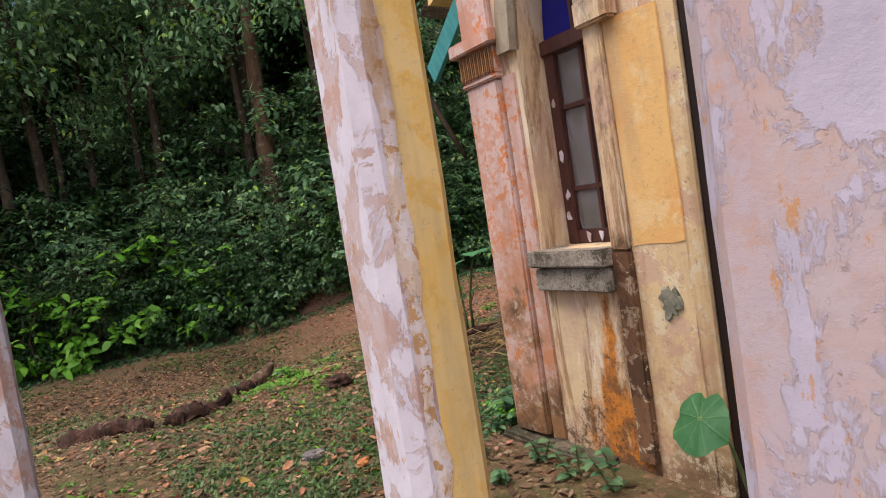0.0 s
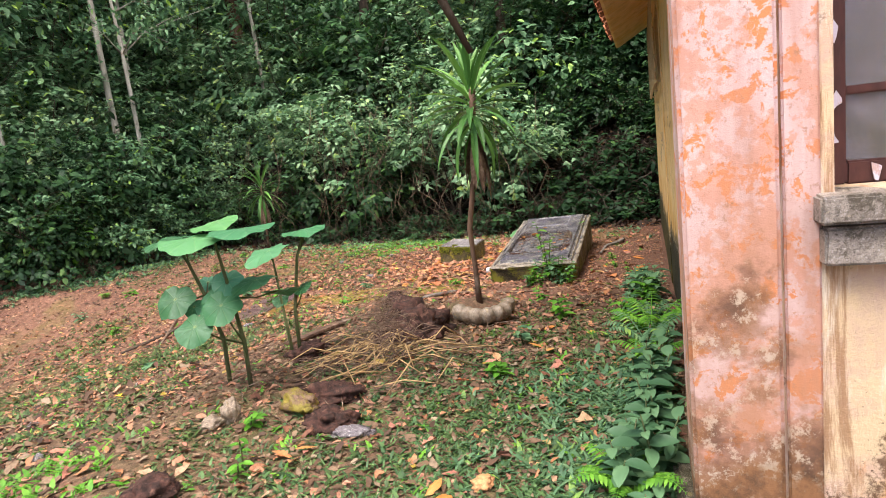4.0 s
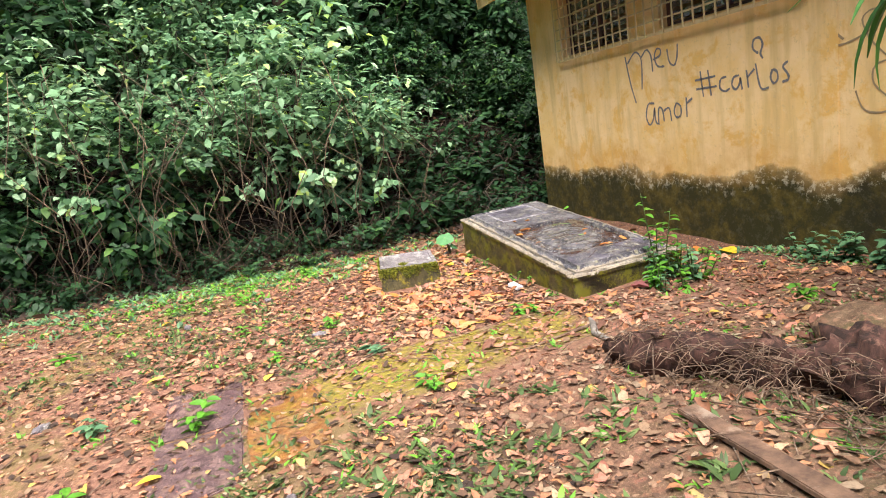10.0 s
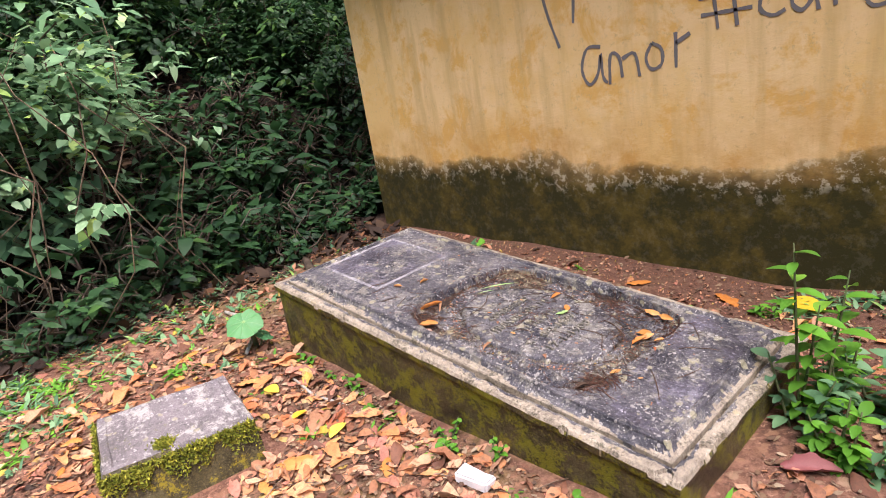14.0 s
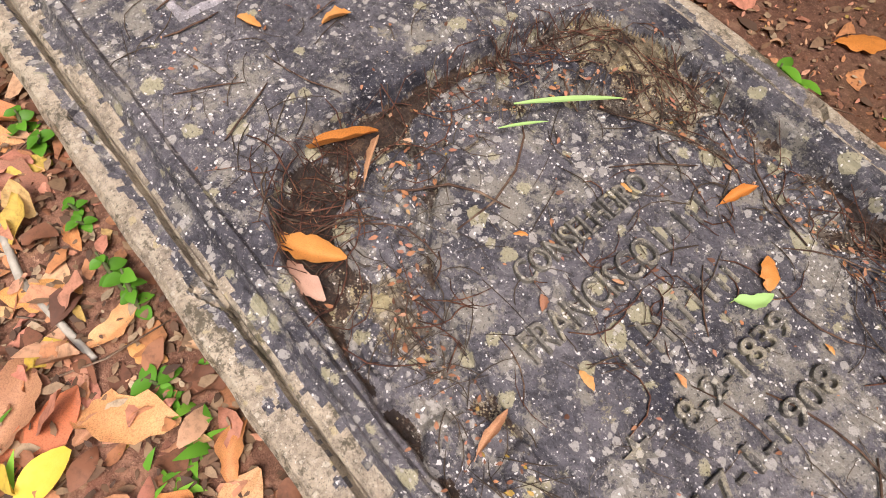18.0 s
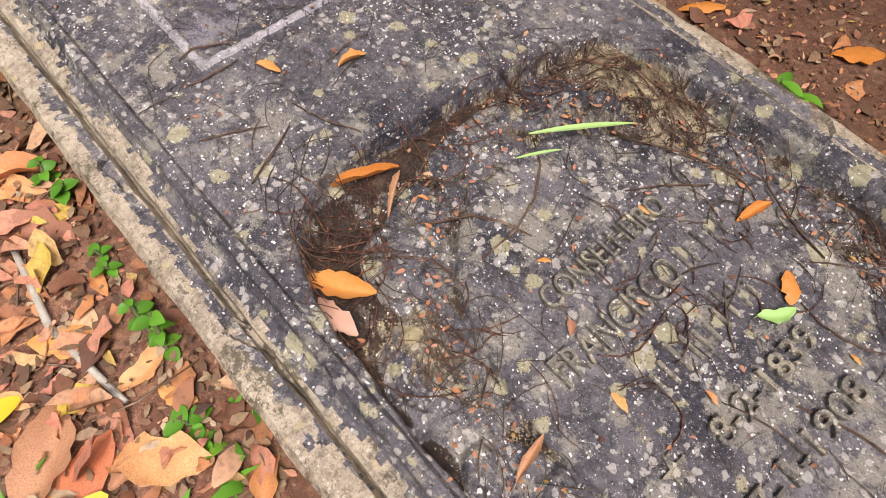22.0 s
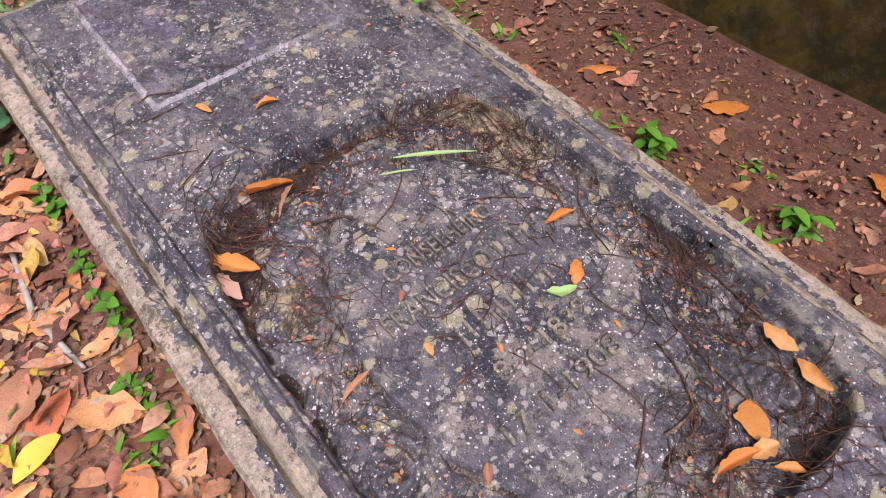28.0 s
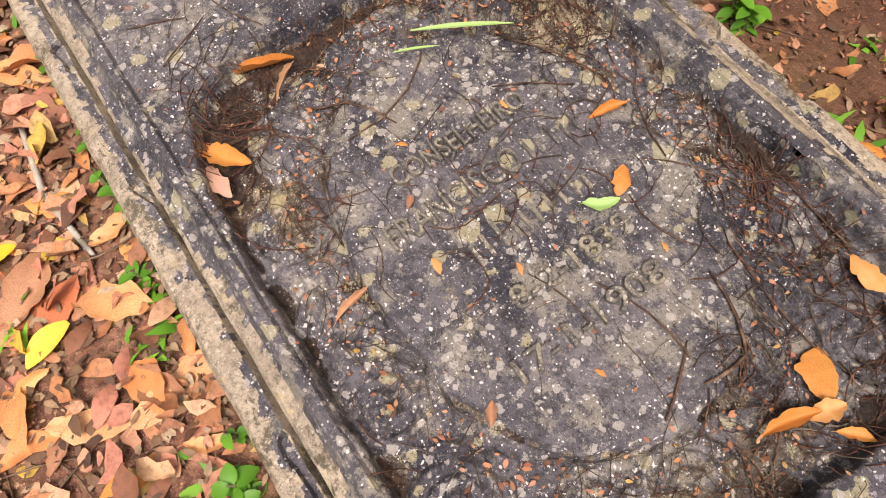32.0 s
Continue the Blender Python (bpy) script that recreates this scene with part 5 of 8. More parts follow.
        while left:
            todo, isle = [next(iter(left))], set()
            while todo:
                p = todo.pop()
                if p in isle:
                    continue
                isle.add(p)
                todo += [e.other_vert(p) for e in p.link_edges]
            left -= isle
            order = {p: i for i, p in enumerate(isle)}
            one = bpy.data.meshes.new("letter")
            one.from_pydata([tuple(p.co) for p in order], [], [[order[p] for p in f.verts] for f in bm.faces if f.verts[0] in isle])
            part("letter", one, M_LETTER, t)
        bm.free()
    letters("CONSELHEIRO", 1.008, 0.357, 0.048, 0.76)
    letters("FRANCISCO", 0.925, 0.297, 0.06, 0.72)
    letters("8-2-1839", 0.753, 0.385, 0.048, 1.18)
    letters("17-1-1908", 0.672, 0.318, 0.05, 1.27)
    # strokes of letters worn past reading
    rq = random.Random(2)
    for u0, v0, n, step, tall in ((0.925, 0.545, 5, 0.022, 0.045), (0.838, 0.385, 10, 0.022, 0.05)):
        for i in range(n):
            v, h = v0 + step * i + rq.uniform(-0.003, 0.003), tall * rq.uniform(0.6, 1.0)
            part("stroke", roughen(boxes(((u0, v, -0.012), (u0 + h, v + 0.006, -0.0025)), bevel=0.0014), 0.0012, 60), M_LETTER, t)
    bm = bmesh.new()
    tip = [(0.022 if i % 2 == 0 else 0.009) for i in range(10)]
    ring = [bm.verts.new((0.777 + r * math.cos(6.2832 * i / 10), 0.322 + r * math.sin(6.2832 * i / 10), -0.002)) for i, r in enumerate(tip)]
    low = [bm.verts.new((v.co.x, v.co.y, -0.012)) for v in ring]
    bm.faces.new(ring)
    for i in range(10):
        bm.faces.new((ring[i], low[i], low[(i + 1) % 10], ring[(i + 1) % 10]))
    part("star", bm, M_LETTER, t, "raised five-pointed star")


tomb()


def block():
    t = thing("stone_block", "small lichened concrete block with mossy sides", "stone block")
    bm = bmesh.new()
    top = [(7.26, 4.98), (7.63, 4.93), (7.74, 5.42), (7.36, 5.5)]
    c = Vector((sum(p[0] for p in top) / 4, sum(p[1] for p in top) / 4))
    rings = []
    for z, s in ((-0.15, 1.02), (0.02, 1.02), (0.12, 1.01), (0.185, 1.0), (0.2, 0.97), (0.202, 0.86), (0.196, 0.84)):
        rings.append(dense([((x - c.x) * s + c.x, (y - c.y) * s + c.y, z + 0.1 * (x - 7.3)) for x, y in top], (7, 7)))
    loft(bm, rings)
    for v in bm.verts:
        v.co += 0.008 * noise.noise_vector(v.co * 11)
    me = bpy.data.meshes.new("body")
    bmesh.ops.recalc_face_normals(bm, faces=bm.faces)
    bm.to_mesh(me)
    bm.free()
    me.materials.append(M_CONCRETE)
    me.materials.append(M_MOSSYB)
    for p in me.polygons:
        p.material_index = 1 if p.center.z - 0.1 * (p.center.x - 7.3) < 0.192 else 0
    ob = new("body", me)
    ob.parent = t
    # moss: a flat cushion on the top and a thick fringe over the near edges
    rm = np.random.RandomState(3)
    pos = []
    for (x, y, z, sx, sy, n) in ((7.37, 5.28, 0.205, 0.04, 0.03, 500),):
        pos += [(x + sx * a, y + sy * b, z) for a, b in rm.normal(size=(n, 2)) * 0.5]
    cushion = np.array(pos)
    fringe = []
    for (xa, ya), (xb, yb), n in ((top[0], top[3], 2600), (top[3], top[2], 1800)):
        f, drop = rm.rand(n), np.abs(rm.normal(0, 0.05, n))
        keep = drop < 0.02 + 0.16 * (0.5 + 0.5 * np.sin(9 * f + 2) * np.cos(23 * f))
        out = Vector((yb - ya, xa - xb)).normalized()
        if out.dot(Vector(((xa + xb) / 2, (ya + yb) / 2)) - c) < 0:
            out = -out
        px, py = xa + (xb - xa) * f, ya + (yb - ya) * f
        fringe.append(np.stack([px + 0.008 * out.x, py + 0.008 * out.y, 0.19 - drop + 0.1 * (px - 7.3)], 1)[keep])
    for what, p in (("moss_cushion", cushion), ("moss_fringe", np.concatenate(fringe))):
        n = len(p)
        d = rm.normal(size=(n, 3)) + np.array([-0.3, 0.5, 0.8])
        v, f = leaf_mesh(p, d, rm.normal(size=(n, 3)), rm.uniform(0.008, 0.02, n), rm.uniform(0.004, 0.008, n))
        part(what, np_mesh(what, v, f), M_MOSSLEAF, t, "bright yellow-green moss")


M_MOSSLEAF = leaf_mat("yellow_green_moss", [(0.0, (0.1, 0.12, 0.01)), (0.5, (0.2, 0.22, 0.02)), (1.0, (0.4, 0.38, 0.04))], 0.8, 0.1)
block()

# ---- wooded bank ----
rs = np.random.RandomState(7)


def shrub(name, label, leafmat, count, leaf, radius, height, seed, droop=0.4, group="undergrowth", low=0.0):
    """A bush: several bent stems with side twigs, and leaves in sprays round the twig ends."""
    r = np.random.RandomState(seed)
    t = thing(name, label, "bush", group)
    stems, ends = [], []
    for s in range(7):
        a, lean = r.uniform(0, 6.283), r.uniform(0.15, 0.9) * radius
        h = height * r.uniform(0.6, 1.0)
        p = [Vector((0.12 * math.cos(a), 0.12 * math.sin(a), -0.15))]
        for i in range(1, 6):
            f = i / 5
            p.append(Vector((lean * f ** 1.5 * math.cos(a) + r.normal() * 0.05, lean * f ** 1.5 * math.sin(a) + r.normal() * 0.05, h * f)))
        stems.append((p, [0.016 * (1 - 0.75 * i / 5) for i in range(6)]))
        for b in range(6):
            o = p[1 + (b % 5)]
            d = Vector((r.normal(), r.normal(), r.uniform(-0.2, 0.7))).normalized() * radius * r.uniform(0.3, 0.6)
            q = [o, o + d * 0.5 + Vector((0, 0, 0.05)), o + d]
            stems.append((q, [0.006, 0.004, 0.002]))
            ends += [q[1], q[2]]
        ends += p[3:]
    part("branchwork", tubes(stems, 5), M_BARK, t)
    # leaves in tight sprays at the twig ends, with gaps between the sprays
    c = np.array([tuple(e) for e in ends])
    c = c[c[:, 2] > low * height]
    per = 11
    k = r.randint(0, len(c), count // per)
    heart = c[k] + r.normal(size=(len(k), 3)) * radius * np.array([0.17, 0.17, 0.12])
    out = heart - np.array([0, 0, height * 0.4])
    out /= np.linalg.norm(out, axis=1)[:, None] + 1e-6
    heart, out = np.repeat(heart, per, 0), np.repeat(out, per, 0)
    n = len(heart)
    pos = heart + r.normal(size=(n, 3)) * leaf * np.array([0.55, 0.55, 0.3])
    ahead = out * 0.6 + r.normal(size=(n, 3)) * 0.7
    ahead[:, 2] = ahead[:, 2] * 0.4 - droop * 0.5
    nrm = np.array([0, 0, 1.0]) + 0.6 * out + r.normal(size=(n, 3)) * 0.28
    size = leaf * r.uniform(0.55, 1.25, n)
    v, f = leaf_mesh(pos, ahead, nrm, size, size * r.uniform(0.4, 0.58, n))
    part("foliage", np_mesh("foliage", v, f), leafmat, t)
    return t


def tree(name, label, trunkmat, leafmat, height, girth, crown_at, crown_r, count, leaf, seed):
    r = np.random.RandomState(seed)
    t = thing(name, label, "tree", "wood on the bank")
    pts = [Vector((0, 0, -0.6))]
    for i in range(1, 9):
        f = i / 8
        pts.append(Vector((0.12 * math.sin(2.1 * f + seed) * height * 0.12, 0.1 * math.cos(3 * f + seed) * height * 0.1 - 0.1 * height * 0.1, height * f)))
    part("trunk", tubes([(pts, [girth * (1 - 0.7 * i / 8) for i in range(9)])], 8), trunkmat, t)
    limbs, ends = [], []
    for b in range(9):
        o = pts[4 + b % 5] if b > 1 else pts[4]
        a = r.uniform(0, 6.283)
        d = Vector((math.cos(a), math.sin(a), r.uniform(0.1, 0.7))) * crown_r * r.uniform(0.6, 1)
        q = [o, o + d * 0.45 + Vector((0, 0, 0.15)), o + d]
        limbs.append((q, [girth * 0.3, girth * 0.2, girth * 0.06]))
        ends += [q[1], q[2]]
        for _ in range(3):
            e = q[2] + Vector((r.normal(), r.normal(), r.normal() * 0.6)) * crown_r * 0.3
            limbs.append(([q[1], e], [girth * 0.1, 0.006]))
            ends.append(e)
    part("branchwork", tubes(limbs, 5), trunkmat, t)
    c = np.array([tuple(e) for e in ends])
    c = c[c[:, 2] > crown_at]
    k = r.randint(0, len(c), count)
    pos = c[k] + r.normal(size=(count, 3)) * crown_r * np.array([0.2, 0.2, 0.12])
    ahead = r.normal(size=(count, 3))
    ahead[:, 2] -= 0.5
    nrm = np.array([0, 0, 1.0]) + r.normal(size=(count, 3)) * 0.5
    size = leaf * r.uniform(0.6, 1.3, count)
    v, f = leaf_mesh(pos, ahead, nrm, size, size * 0.42)
    part("crown", np_mesh("crown", v, f), leafmat, t)
    return t


def spread(ob, places):
    """Copies of a thing at places (x, y, turn, size); the first place takes the thing itself."""
    for x, y, turn, size in places[1:]:
        copy_thing(ob, Matrix.Translation((x, y, gz(x, y) - 0.05)) @ pose(0, 0, 0, 0, 0, turn) @ Matrix.Diagonal((size, size, size, 1)))
    x, y, turn, size = places[0]
    ob.matrix_basis = Matrix.Translation((x, y, gz(x, y) - 0.05)) @ pose(0, 0, 0, 0, 0, turn) @ Matrix.Diagonal((size, size, size, 1))


def deeper(places, least):
    """The same places, moved back until they stand well inside the wood."""
    return [(x, y + max(0.0, least - bank_depth(x, y)), turn, size) for x, y, turn, size in places]


def bank_depth(x, y):
    return max(x - 10.5, y - (12.2 + 1.35 * min(max(6.6 - x, 0), 4.5)))


kinds = [
    shrub("bush", "dense dark green bush on the shaded bank", M_LEAF_DARK, 2300, 0.13, 1.15, 1.7, 1),
    shrub("bush", "dark green bush with long drooping leaves", M_LEAF_DARK, 1700, 0.2, 1.2, 2.2, 2, 0.6),
    shrub("bush", "mid green leafy bush on the bank", M_LEAF_MID, 1800, 0.135, 1.1, 1.6, 3, 0.45, low=0.25),
    shrub("bush", "pale dusty green bush overhanging the clearing", M_LEAF_PALE, 1900, 0.11, 1.0, 1.5, 4, 0.4, low=0.25),
    shrub("bush", "tall mid green shrub with broad leaves", M_LEAF_MID, 2500, 0.14, 1.3, 2.6, 5, 0.4),
    shrub("bush", "low bright green undergrowth at the edge of the clearing", M_LEAF_LIME, 900, 0.1, 0.6, 0.6, 6),
    shrub("bush", "young shrub with bright green sprays of leaves", M_LEAF_LIME, 420, 0.24, 1.3, 2.0, 7, 0.3),
    shrub("seedling", "small dark seedlings in the leaf mould", M_LEAF_DARK, 150, 0.12, 0.4, 0.4, 8, 0.2),
    shrub("bush", "arching bush with pale dusty leaves over a dark hollow", M_LEAF_PALE, 1500, 0.12, 1.05, 2.1, 9, 0.3, low=0.42),
]
spots = [[] for _ in kinds]
taken = []
rb = random.Random(21)
tries = 0
while len(taken) < 330 and tries < 60000:
    tries += 1
    x, y = rb.uniform(-12, 30), rb.uniform(-1, 36)
    d = bank_depth(x, y)
    if d < -0.45 or d > 16 or x < -9 or rb.random() > (1.0 if d < 3 else 0.6 if d < 9 else 0.35):
        continue
    if x < -1 and y < 14:
        continue
    gap = 0.74 if d < 2.5 else 1.25 if d < 7 else 2.4
    if any((x - a) ** 2 + (y - b) ** 2 < gap * gap for a, b in taken):
        continue
    taken.append((x, y))
    if d < 0.3:
        k = rb.choice([0, 0, 2, 5] if x > 9 else [0, 0, 1, 2, 7])
    elif x > 9 and y < 4.6:
        k = rb.choice([0, 1])
    elif x > 4.5 and y < 15:
        k = rb.choice([2, 2, 3, 3, 3, 4, 0] if d > 2 else [2, 2, 3, 3, 3, 0])
    else:
        # dark-leaved kinds at x < 3 put the wood's shade into leaf colour
        k = rb.choice([0, 0, 1, 1, 1, 4] if x < 3 else [1, 4, 4, 2, 2, 3])
    size = (rb.uniform(0.4, 0.75) if x > 9 else rb.uniform(0.6, 1.0)) if d < 0.4 else rb.uniform(0.85, 1.2) if d < 2 else rb.uniform(1.2, 1.7) if d < 8 else rb.uniform(2.2, 3.0)
    if x > 9 and 4.6 <= y < 9.3 and d < 0.9:
        k, size = 7, rb.uniform(0.7, 1.4)
    if x > 9 and y < 4.6 and d < 2.5:
        k, size = (7, rb.uniform(0.8, 1.5)) if d < 0.6 else (0, rb.uniform(0.5, 0.85))
    spots[k].append((x, y, rb.uniform(0, 360), size))
# overhanging growth and dark undergrowth at the foot of the bank
for i in range(90):
    spots[7].append((rb.uniform(9.4, 11.8), rb.uniform(1.5, 9.5), rb.uniform(0, 360), rb.uniform(0.5, 1.1)))
for i, y in enumerate((4.75, 5.4, 6.1, 6.9, 7.7, 8.6, 9.4)):
    spots[(8, 2, 8, 8, 0, 8, 0)[i]].append((10.35 + 0.25 * (i % 2), y, 77 * i, 1.05 + 0.12 * (i % 3)))
spots[6] += [(-1.2, 18.2, 60, 1.4), (0.0, 18.0, 140, 1.2), (-2.4, 18.4, 250, 1.3), (0.9, 18.6, 10, 1.3), (3.3, 17.2, 100, 1.1), (7.1, 12.7, 310, 0.7), (5.6, 14.2, 40, 0.8), (2.0, 19.2, 200, 1.5)]
# dark-leaved growth added to darken the hollow by the annexe, as shade would
for i in range(60):
    spots[7].append((rb.uniform(9.9, 12.6), rb.uniform(0.8, 4.8), rb.uniform(0, 360), rb.uniform(0.8, 1.6)))
for x, y, size in ((12.3, 1.6, 0.8), (12.7, 2.7, 0.9), (12.2, 3.7, 0.75), (13.3, 2.0, 1.1), (13.2, 3.4, 1.1), (11.6, 2.2, 0.5), (11.5, 4.4, 0.6)):
    spots[1].append((x, y, rb.uniform(0, 360), size))
# a close hedge of growth along the far edge of the clearing
for i in range(46):
    x = -7.5 + 0.4 * i
    y = 12.2 + 1.35 * min(max(6.6 - x, 0), 4.5) + rb.uniform(0.2, 0.9)
    # here too the darker leaves at low x stand in for shade
    spots[rb.choice([0, 1, 1, 2, 4] if x > 3 else [0, 1, 1])].append((x, y, rb.uniform(0, 360), rb.uniform(0.7, 1.15)))
for ob, where in zip(kinds, spots):
    spread(ob, where)

tall = tree("tree", "tall brown-barked forest tree with a dark crown", M_BARK, M_LEAF_MID, 10, 0.17, 3.0, 2.8, 3600, 0.22, 3)
# last three: added, crowns out of view, to shade the hollow by the annexe
# the nine before them are added to block sky and darken the wood
spread(tall, deeper([(-1.2, 17.5, 30, 1.1), (1.2, 16.5, 200, 1.0), (6.5, 15.5, 80, 1.0), (-4.5, 20, 300, 1.2), (13, 17, 140, 1.0), (17, 13, 10, 1.1), (18, 7, 250, 1.0), (9, 19, 60, 1.2), (16, 2, 120, 1.0), (3.0, 20, 180, 1.2), (14.5, 9.5, 10, 0.9), (-7, 16, 0, 1.0), (-2.6, 15.6, 70, 0.9), (0.2, 15.0, 160, 0.85), (2.6, 14.6, 250, 0.9), (5.0, 15.0, 20, 0.95), (-0.4, 19.5, 90, 1.2), (-3.2, 18.0, 210, 1.1), (7.8, 17.0, 310, 1.1), (-5.5, 17.6, 130, 1.1), (5.6, 18.5, 280, 1.3)], 4.0) + [(12.9, 1.2, 40, 0.7), (13.3, 3.4, 170, 0.75), (12.6, 5.4, 290, 0.7)])
red = tree("tree", "thick reddish-barked tree with a high crown", M_BARK_RED, M_LEAF_DARK, 11, 0.3, 4, 2.8, 3000, 0.2, 5)
spread(red, [(5.4, 17.5, 0, 1.0), (14.3, 13.2, 90, 0.75)])
pale = tree("tree", "slender pale-barked young tree", M_BARK_PALE, M_LEAF_MID, 8.5, 0.075, 4.6, 1.5, 1200, 0.16, 8)
spread(pale, [(9.85, 13.0, 0, 0.8), (11.3, 14.2, 100, 1.0), (10.3, 13.6, 200, 1.05), (7.5, 13.4, 220, 0.8), (12.6, 11.5, 300, 0.8)])

# ---- plants of the clearing ----


def blade_leaf(length, width, curl=0.2, lobes=0.0, n=7, cup=0.3):
    """One leaf along +y with a midrib: vertices and faces."""
    verts, faces = [], []
    for i in range(n + 1):
        s = i / n
        w = width * 0.5 * math.sin(math.pi * min(1, s * 0.92 + 0.06)) ** 0.8 * (1 + lobes * math.sin(9 * s))
        z = -curl * length * (s - 0.35) ** 2
        verts += [(-w, s * length, z + cup * w), (0, s * length, z), (w, s * length, z + cup * w)]
    for i in range(n):
        q = 3 * i
        faces += [(q, q + 1, q + 4, q + 3), (q + 1, q + 2, q + 5, q + 4)]
    return verts, faces


def pad_leaf(r, seed):
    """A broad kidney-shaped leaf with a wavy edge, its stalk at the origin."""
    rr = random.Random(seed)
    verts, faces = [(0, 0, 0)], []
    rings, n = 6, 40
    ph = rr.uniform(0, 6)
    for k in range(1, rings + 1):
        for i in range(n):
            a = 2 * math.pi * i / n
            notch = 1 - 0.25 * math.exp(-((math.atan2(math.sin(a + 1.5708), math.cos(a + 1.5708))) / 0.2) ** 2)
            rad = r * k / rings * notch * (1 + 0.045 * math.sin(5 * a + ph) + 0.025 * math.sin(8 * a + 2 * ph) + 0.016 * math.sin(19 * a + ph))
            z = (0.08 * math.sin(2 * a + ph) + 0.05 * math.sin(5 * a + 2 * ph) + 0.02 * math.sin(11 * a + ph)) * rad * k / rings - 0.1 * rad * rad / r + 0.006 * r * math.cos(9 * a) * min(k, 3) / rings
            verts.append((rad * math.cos(a), rad * math.sin(a) + 0.12 * r, z))
    for i in range(n):
        faces.append((0, 1 + i, 1 + (i + 1) % n))
    me_faces = list(faces)
    for k in range(rings - 1):
        for i in range(n):
            j = (i + 1) % n
            me_faces.append((1 + k * n + i, 1 + (k + 1) * n + i, 1 + (k + 1) * n + j, 1 + k * n + j))
    me = bpy.data.meshes.new("leaf")
    me.from_pydata(verts, [], me_faces)
    me.polygons.foreach_set("use_smooth", np.ones(len(me.polygons), bool))
    return me


def pad_mat():
    k = Mat("broad_green_leaf", 0.5, 0, 0.4)
    col = k.ramp(k.each(), [(0.0, (0.03, 0.12, 0.04)), (0.45, (0.055, 0.2, 0.075)), (0.75, (0.065, 0.23, 0.13)), (1.0, (0.12, 0.31, 0.08))])
    grad = k.n.new("ShaderNodeTexGradient")
    grad.gradient_type = "RADIAL"
    k.l.new(k.co, grad.inputs[0])
    rib = k.math("ABSOLUTE", k.math("SUBTRACT", k.math("FRACT", k.math("MULTIPLY", grad.outputs["Fac"], 9.0)), 0.5))
    r2 = k.math("SQRT", k.math("ADD", k.math("MULTIPLY", k.axis(0), k.axis(0)), k.math("MULTIPLY", k.axis(1), k.axis(1))))
    hub = k.ramp(k.math("MULTIPLY", r2, 10.0), [(0.08, 0.6), (0.25, 0.35), (0.9, 0.1)])
    col = k.mix(k.math("MULTIPLY", k.ramp(rib, [(0.0, 0.8), (0.07, 0.0)]), hub), col, (0.42, 0.55, 0.24))
    col = k.mix(k.ramp(k.math("MULTIPLY", r2, 10.0), [(0.03, 0.6), (0.13, 0.0)]), col, (0.36, 0.46, 0.16))
    col = k.mix(k.ramp(k.noise(18, 5, 0.7), [(0.48, 0.0), (0.75, 0.4)]), col, (0.16, 0.3, 0.2))
    k.color(col)
    k.sheen(0.22, col)
    k.bump(k.ramp(rib, [(0.0, 1.0), (0.12, 0.0)]), 0.4, 0.004)
    return k.m


M_PAD = pad_mat()


def big_leaf_plant(label, stems, leaves, group="broad-leaved plants"):
    """stems: polylines; leaves: (x, y, z, radius, turn, tilt, stem)."""
    t = thing("broad_leaved_plant", label, "plant", group)
    for pts in stems:
        part("stem", tubes([(pts, [0.016 - 0.009 * i / (len(pts) - 1) for i in range(len(pts))])], 6), M_STEM, t)
    for i, (x, y, z, r, turn, tilt, s) in enumerate(leaves):
        me = pad_leaf(r * 1.15, i)
        ob = part("leaf", me, M_PAD, t)
        ob.matrix_basis = pose(x, y, z, tilt, 0, turn)
        near = min((Vector(p) for p in stems[s]), key=lambda p: (p - Vector((x, y, z - 0.12))).length)
        e = Vector((x, y, z))
        part("stalk", tubes([([near, near.lerp(e, 0.5) + Vector((0, 0, -0.02)), e], [0.006, 0.005, 0.004])], 5), M_STEM, t)
    return t


big_leaf_plant("tall plant with broad kidney-shaped green leaves on bare stems",
               [[(2.38, 5.22, 0.2), (2.37, 5.2, 0.55), (2.3, 5.22, 0.85), (2.26, 5.26, 1.05), (2.22, 5.28, 1.15)],
                [(2.32, 5.02, 0.2), (2.29, 4.99, 0.55), (2.2, 4.95, 0.85), (2.14, 4.93, 1.05), (2.1, 4.92, 1.2)]],
               [(2.14, 4.92, 1.293, 0.112, 75, -11, 1), (2.01, 4.97, 1.232, 0.15, 100, -9, 1), (2.072, 4.697, 1.256, 0.148, 60, -1, 1), (2.251, 5.335, 1.206, 0.12, 60, -8, 0), (2.17, 5.18, 1.19, 0.105, 110, -9, 0),
                (2.085, 4.936, 0.84, 0.098, 100, -50, 1), (2.235, 5.073, 0.825, 0.108, 100, -50, 1), (2.187, 4.617, 0.89, 0.085, -70, -20, 1), (2.188, 4.763, 0.952, 0.11, 70, -12, 1), (2.18, 4.946, 0.957, 0.078, 110, -48, 1),
                (2.172, 5.322, 0.861, 0.1, 100, -48, 0), (2.401, 5.268, 0.905, 0.05, 120, -45, 0), (2.38, 5.197, 0.891, 0.045, 80, -45, 0), (2.222, 5.243, 0.8, 0.055, 100, -50, 0), (2.02, 5.08, 0.74, 0.095, 100, -45, 1)])
